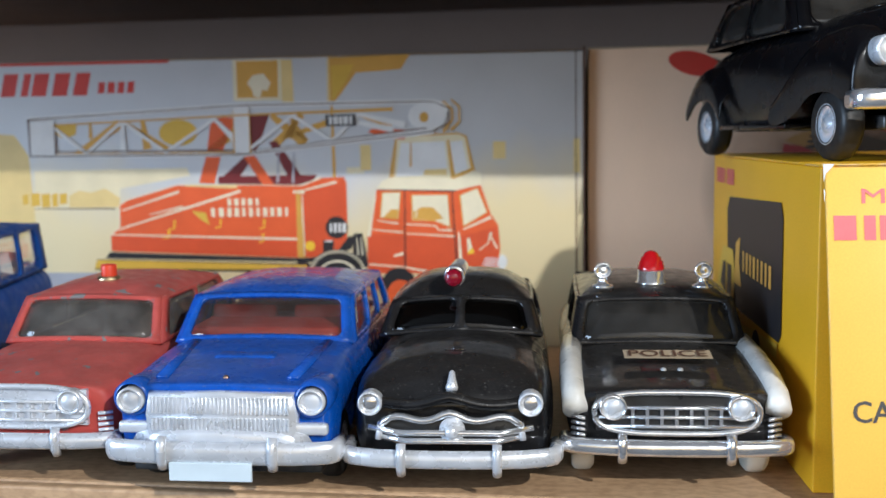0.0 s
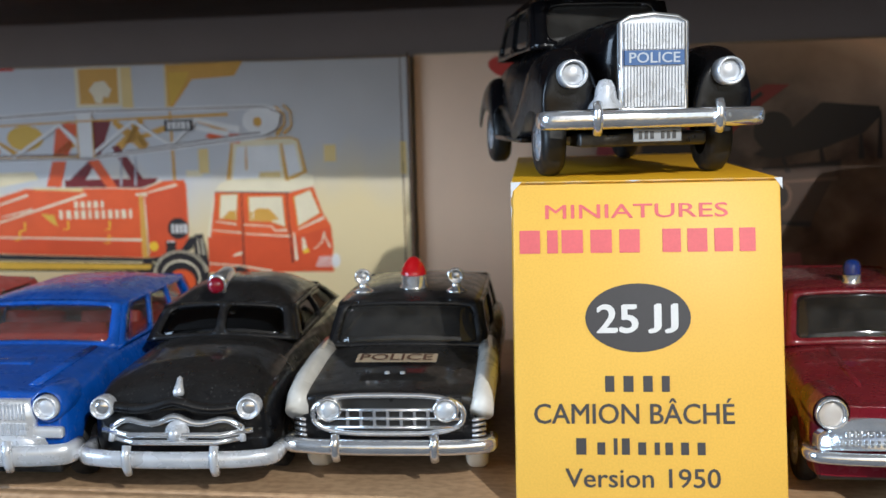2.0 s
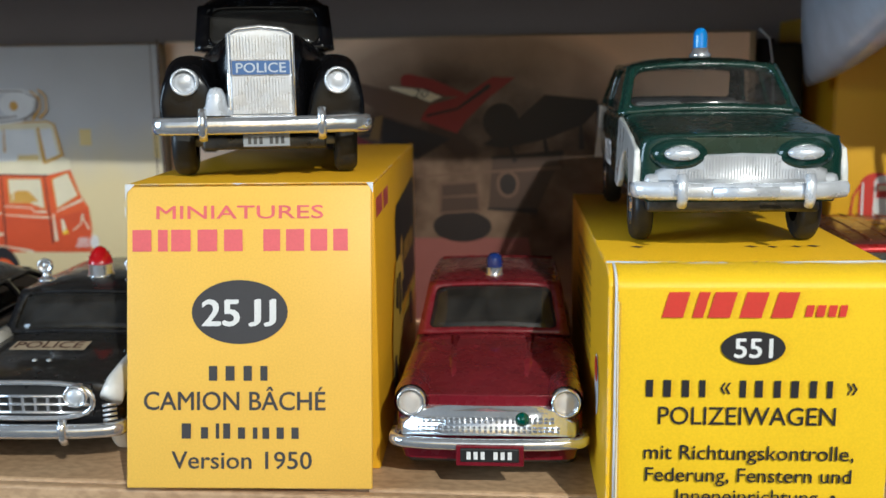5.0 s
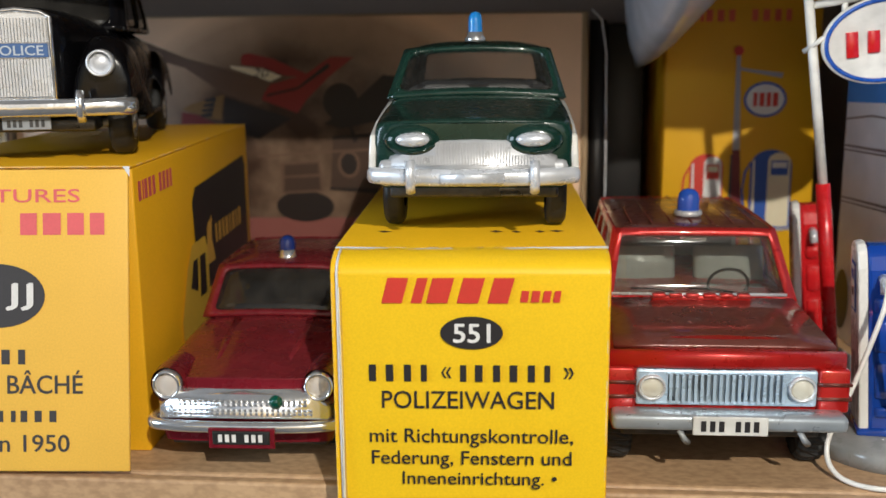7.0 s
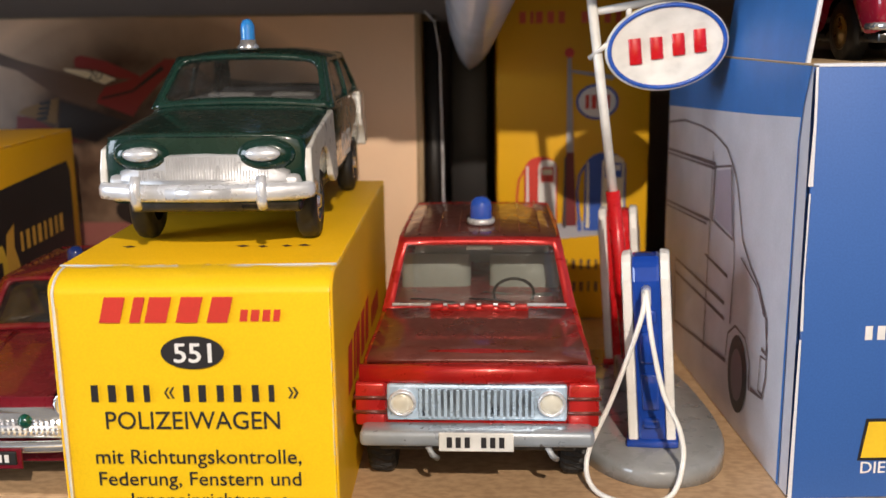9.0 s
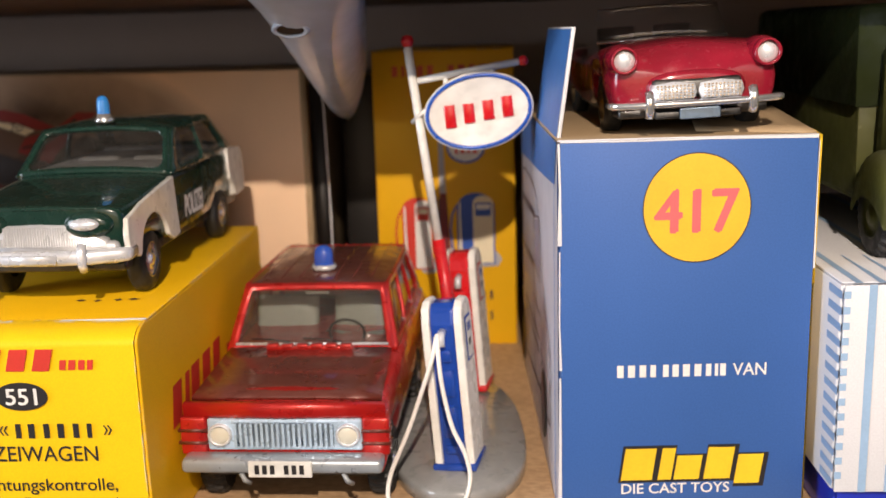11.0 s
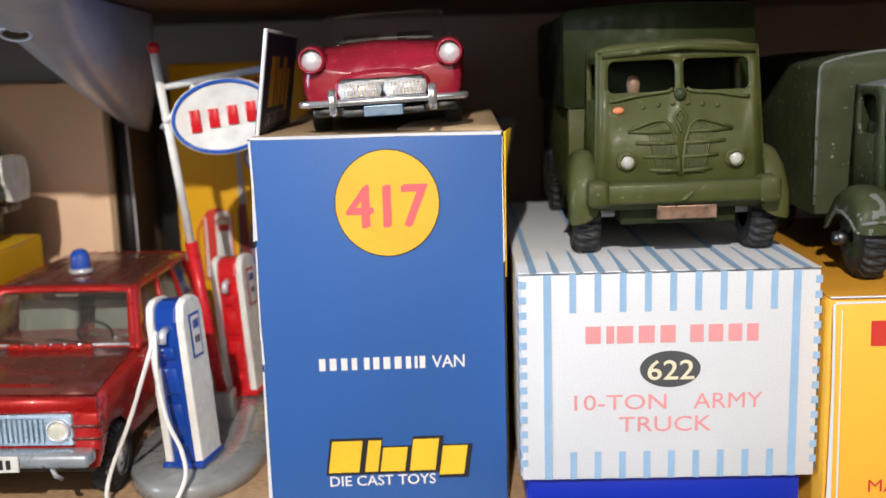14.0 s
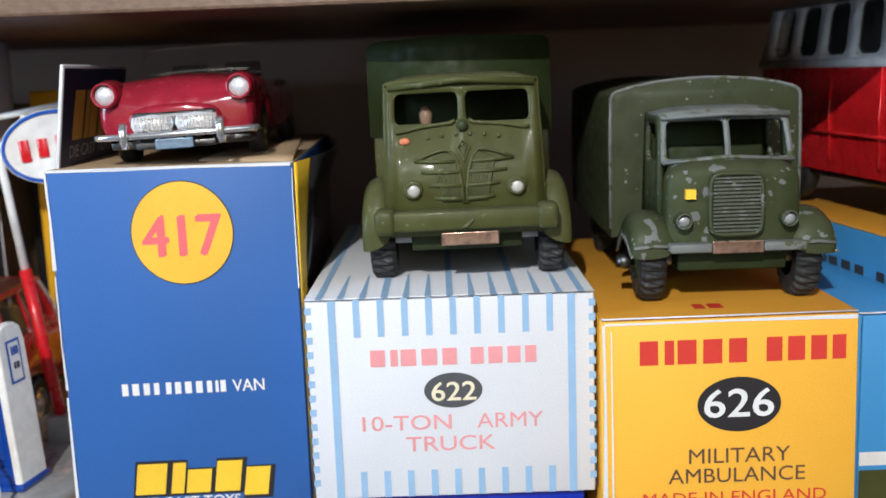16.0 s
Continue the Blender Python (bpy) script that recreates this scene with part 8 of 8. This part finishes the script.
g = part("grille", box(-0.0054, 0.0054, -0.0026, 0.0, 0.0150, 0.0278), PAINT_ARMY, amb, "worn square ribbed grille", bevel=0.0012)
fr = [(0.0052 * math.copysign(abs(math.cos(a)) ** 0.35, math.cos(a)), -0.0027, 0.0214 + 0.0063 * math.copysign(abs(math.sin(a)) ** 0.35, math.sin(a))) for a in (2 * math.pi * k / 32 for k in range(33))]
part("grille_frame", sweep(fr, 0.0005, 0.0005, 6, up=(0, 1, 0), caps=False), PAINT_ARMY_WORN, g)
for k in range(15):
    z = 0.0160 + 0.0108 * k / 14
    part("grille_bar", box(-0.0047, 0.0047, -0.0031, -0.0024, z - 0.00017, z + 0.00017), PAINT_ARMY_WORN, g, smooth=False)
part("yellow_mark", box(-0.0100, -0.0080, -0.0024, -0.0010, 0.0226, 0.0246), INK_YELLOW, amb, smooth=False)
plate(amb, 0.0, -0.0046, 0.0128, 0.0102, 0.0026, COPPER)
arch = lambda k: [(0.0210 * k, 0.0110), (0.0211 * k, 0.0300), (0.0209 * k, 0.0424), (0.0206 * k, 0.0434), (0.0198 * k, 0.0441), (0.0160 * k, 0.0452), (0.0110 * k, 0.0461), (0.0055 * k, 0.0466), (0.0, 0.0468)]
part("body", loft([(0.0238, arch(0.985)), (0.0245, arch(1.0)), (0.0960, arch(1.0))]), PAINT_ARMY, amb, bevel=0.0003)
rim_ = [(x, 0.0240, z) for x, z in arch(1.0)]
rim_[0] = (0.0210, 0.0240, 0.0130)
part("body_edge", sweep(rim_ + [(-x, y, z) for x, y, z in reversed(rim_[:-1])], 0.0004, 0.0004, 6, up=(0, 1, 0)), PAINT_GREYED, amb)
part("chassis", box(-0.0110, 0.0110, 0.0, 0.0950, 0.0072, 0.0112), PAINT_OLIVE_DARK, amb, bevel=0.0005)
wheels(amb, (0.0075, 0.0690), 0.0316, 0.0084, 0.0052, RUBBER, PAINT_ARMY, tread=True)
part("hub_boss", lathe([(0.0, -0.0225), (0.0014, -0.0222), (0.0018, -0.0200), (0.0010, -0.0195), (0.0010, -0.0160)], 12, "x", (0, 0.0075, 0.0084)), DARK_TIN, amb)

# red and white bus at the end
bus = thing("red_white_bus", "red and white die-cast minibus with grey windows", "toy bus", pose(0.5010, 0.1440, 0.0584, 0, 0, 2), "toy lorries")
part("body", loft([(y, [(0.0190 * k, 0.0098), (0.0203 * k, 0.0150), (0.0206 * k, 0.0300), (0.0201 * k, 0.0380), (0.0197 * k, 0.0390), (0.0, 0.0392)]) for y, k in ((0, 0.85), (0.003, 0.97), (0.010, 1), (0.050, 1), (0.096, 1), (0.101, 0.97), (0.103, 0.88))]), PAINT_SCARLET, bus, sub=1)
part("waist_trim", sweep([(-0.0203, 0.004, 0.0386), (-0.0205, 0.05, 0.0386), (-0.0203, 0.1, 0.0386)], 0.0006, 0.0013, 8), PAINT_WHITE, bus)
part("lower_crease", sweep([(-0.0207, 0.004, 0.0205), (-0.0209, 0.05, 0.0205), (-0.0207, 0.1, 0.0205)], 0.0005, 0.0004, 8), PAINT_SCARLET, bus)
for y in (0.030, 0.055, 0.078):
    part("body_seam", sweep([(-0.0204, y, 0.0130), (-0.0209, y, 0.0250), (-0.0204, y, 0.0375)], 0.0003, 0.0003, 6, up=(0, 1, 0)), PAINT_SCARLET, bus)
cabin(bus, PAINT_WHITE, 0.0200, 0.0176, 0.003, 0.008, 0.098, 0.101, 0.0388, 0.0560, 5, 0.0030, 0.0006, GLASS_SMOKE, margin=0.08, hole_r=0.2, seat=PALE_TRIM, post=0.055)
baseplate(bus, 0.018, 0.004, 0.099, 0.0080, 0.0102)
wheels(bus, (0.018, 0.080), 0.0330, 0.0096, 0.0046, RUBBER, CHROME)

# ---- petrol station: base, two pumps, sign on a pole, hoses ----
stn = thing("petrol_station_toy", "grey base with blue and red petrol pumps and a sign pole", "petrol pumps", pose(0.2665, 0.1870, 0, 0, 0, 0))
bm = bmesh.new()
plan = [(0.0016 + 0.0170 * math.copysign(abs(math.cos(a)) ** 0.85, math.cos(a)), 0.0110 + 0.0385 * math.copysign(abs(math.sin(a)) ** 0.75, math.sin(a))) for a in (2 * math.pi * k / 48 for k in range(48))]
rings = [[bm.verts.new((x * k, y * k, z)) for x, y in plan] for k, z in ((1.0, 0.0), (1.0, 0.0028), (0.97, 0.0038), (0.5, 0.0040))]
for a, b in zip(rings, rings[1:]):
    for i in range(48):
        bm.faces.new((a[i], a[(i + 1) % 48], b[(i + 1) % 48], b[i]))
bm.faces.new(rings[0]), bm.faces.new(rings[-1])
part("base", bm, PAINT_GREY, stn, "grey painted oval base")


def pump(paint_m, x, y, rz, h, label):
    """A tall pump with rounded shoulders, cream side panels, nozzle."""
    q = 0.0028
    prof = [(-0.0050, 0), (-0.0051, h * 0.5), (-0.0049, h * 0.88), (-0.0040, h * 0.965), (-0.0022, h * 0.995), (0, h), (0.0022, h * 0.995), (0.0040, h * 0.965), (0.0049, h * 0.88), (0.0051, h * 0.5), (0.0050, 0)]
    bm = bmesh.new()
    for yy in (-q, q):
        bm.faces.new([bm.verts.new((yy, xx, zz)) for xx, zz in prof])
    bm.verts.ensure_lookup_table()
    n = len(prof)
    for i in range(n):
        bm.faces.new((bm.verts[i], bm.verts[(i + 1) % n], bm.verts[n + (i + 1) % n], bm.verts[n + i]))
    p = part("pump", bm, paint_m, stn, label, bevel=0.0007, smooth=False, pose_m=pose(x, y, 0.0039, 0, -4.0, rz))
    for s in (-1, 1):
        bm = bmesh.new()
        ring = [bm.verts.new((s * q, xx * 1.05, zz * 1.008 + 0.0003)) for xx, zz in prof]
        top = [bm.verts.new((s * (q + 0.0019), xx * 1.03, zz * 1.003 + 0.0002)) for xx, zz in prof]
        bm.faces.new(ring), bm.faces.new(top)
        for i in range(n):
            bm.faces.new((ring[i], ring[(i + 1) % n], top[(i + 1) % n], top[i]))
        part("side_panel", bm, WHITE_PLASTIC, p, "cream side panel", bevel=0.0004, smooth=False)
        d = Face(p, pose(s * (q + 0.0019), 0, 0, 0, 0, 90 * s), 0, 0, 1000, height=h)
        d.rect(-2.6, 3.6, 2.6, 14, INK_BLUE if paint_m is not PAINT_SCARLET else INK_RED, "dial_frame"), d.rect(-2.0, 4.2, 2.0, 13.4, INK_WHITE, "dial", 1)
        d.bars(-1.5, 5.2, 1.5, 7.2, 3, INK_BLUE, "trade_mark", lift=2), d.bars(-1.2, 9, 1.2, 10.6, 2, INK_CHARCOAL, "dial_mark", lift=2)
    for a, b in ((0.10, 0.16), (0.20, 0.40), (0.45, 0.62), (0.66, 0.74)):
        part("front_relief", box(-0.0017, 0.0017, -0.0058, -0.0046, h * a, h * b), paint_m, p, bevel=0.0006)
    part("foot", box(-0.0052, 0.0052, -0.0060, 0.0060, -0.0001, 0.0016), paint_m, p, bevel=0.0005)
    part("nozzle", sweep([(0.0, -0.0048, h * 0.84), (0.0, -0.0066, h * 0.83), (0.0, -0.0074, h * 0.77)], 0.0010, 0.0010, 8), SILVER, p)
    return p


pump(PAINT_PUMP, 0.0017, -0.0115, -15, 0.0392, "glossy blue and cream petrol pump")
pump(PAINT_SCARLET, 0.0075, 0.0400, -15, 0.0392, "red and cream petrol pump")
part("pole_foot", box(0.0005, 0.0070, 0.0150, 0.0220, 0.0036, 0.0110), PAINT_GREY, stn, bevel=0.0006)
P0, P1, P2 = Vector((0.0038, 0.0190, 0.0080)), Vector((-0.0015, 0.0180, 0.0510)), Vector((-0.0076, 0.0200, 0.0990))
part("pole_lower", sweep([P0, P0.lerp(P1, 0.5), P1], 0.0018, 0.0016, 12), PAINT_SCARLET, stn, "red lower pole")
pole = part("pole_upper", sweep([P1, P1.lerp(P2, 0.5), P2], 0.0011, 0.0011, 12), PAINT_WHITE, stn, "white upper pole")
part("pole_ball", lathe([(0, -0.0016), (0.0012, -0.0012), (0.0017, 0), (0.0012, 0.0013), (0, 0.0017)], 16, "z", P2 + Vector((0, 0, 0.0012))), PAINT_SCARLET, pole)
A0, A1 = P2 + Vector((0.0008, 0, -0.0086)), P2 + Vector((0.0282, -0.001, -0.0042))
arm = part("sign_arm", sweep([A0, A1], 0.0009, 0.0009, 10), PAINT_WHITE, stn)
part("arm_ball", lathe([(0, -0.0013), (0.0010, -0.0010), (0.0014, 0), (0.0010, 0.0010), (0, 0.0014)], 16, "z", A1), PAINT_SCARLET, arm)
for k in (0.30, 0.72):
    p = A0.lerp(A1, k)
    part("hanger", sweep([p, p + Vector((0.0002, 0, -0.0032))], 0.0007, 0.0007, 8), PAINT_WHITE, arm)
C = Vector((0.0093, 0.0168, 0.0830))
tilt = pose(C.x, C.y, C.z, 0, -9, -3)
part("sign_board", lathe([(0.0, 0.0007), (0.0126, 0.0007), (0.0134, 0.0009), (0.0136, 0.0), (0.0134, -0.0009), (0.0, -0.0009)], 48, "y"), PAINT_WHITE, stn, "white oval sign with a blue rim", pose_m=tilt @ Matrix.Diagonal((1, 1, 0.70, 1)))
part("sign_rim", sweep([(0.0127 * math.cos(a), -0.0009, 0.0087 * math.sin(a)) for a in (2 * math.pi * k / 48 for k in range(49))], 0.0005, 0.00035, 8, up=(0, 1, 0), caps=False), PAINT_BLUE, stn, pose_m=tilt)
for x, hz in ((-0.0072, 0.0040), (-0.0025, 0.0034), (0.0023, 0.0034), (0.0070, 0.0036)):
    part("sign_mark", sweep([(x, -0.0010, -hz * 0.7), (x + 0.0003, -0.0010, hz * 0.7)], 0.0014, 0.0005, 12, up=(0, 1, 0)), PAINT_SCARLET, stn, pose_m=tilt, bevel=0.0003)
part("sign_lug", sweep([P2 + Vector((0.0006, 0, -0.0185)), C + Vector((-0.0130, 0, 0.0006))], 0.0006, 0.0006, 8), PAINT_WHITE, stn)
for pts in ([(-0.003, -0.0205, 0.0378), (-0.0025, -0.0240, 0.0290), (-0.0005, -0.0262, 0.0190), (0.0025, -0.0276, 0.0120), (0.0030, -0.0290, 0.0060), (-0.0005, -0.0330, 0.0010), (-0.0085, -0.0345, 0.0008), (-0.0140, -0.0290, 0.0012), (-0.0145, -0.0245, 0.0060), (-0.0095, -0.0235, 0.0180), (-0.0045, -0.0225, 0.0320), (-0.0032, -0.0205, 0.0372)],):
    v = [Vector(p) for p in pts]
    path = []
    for i in range(len(v) - 1):
        a, b, c, d = v[max(i - 1, 0)], v[i], v[i + 1], v[min(i + 2, len(v) - 1)]
        path += [0.5 * ((2 * b) + (c - a) * t + (2 * a - 5 * b + 4 * c - d) * t * t + (3 * b - a - 3 * c + d) * t ** 3) for t in (k / 6 for k in range(6))]
    part("hose", sweep(path + [v[-1]], 0.00052, 0.00052, 8), WHITE_PLASTIC, stn, "white plastic hose")
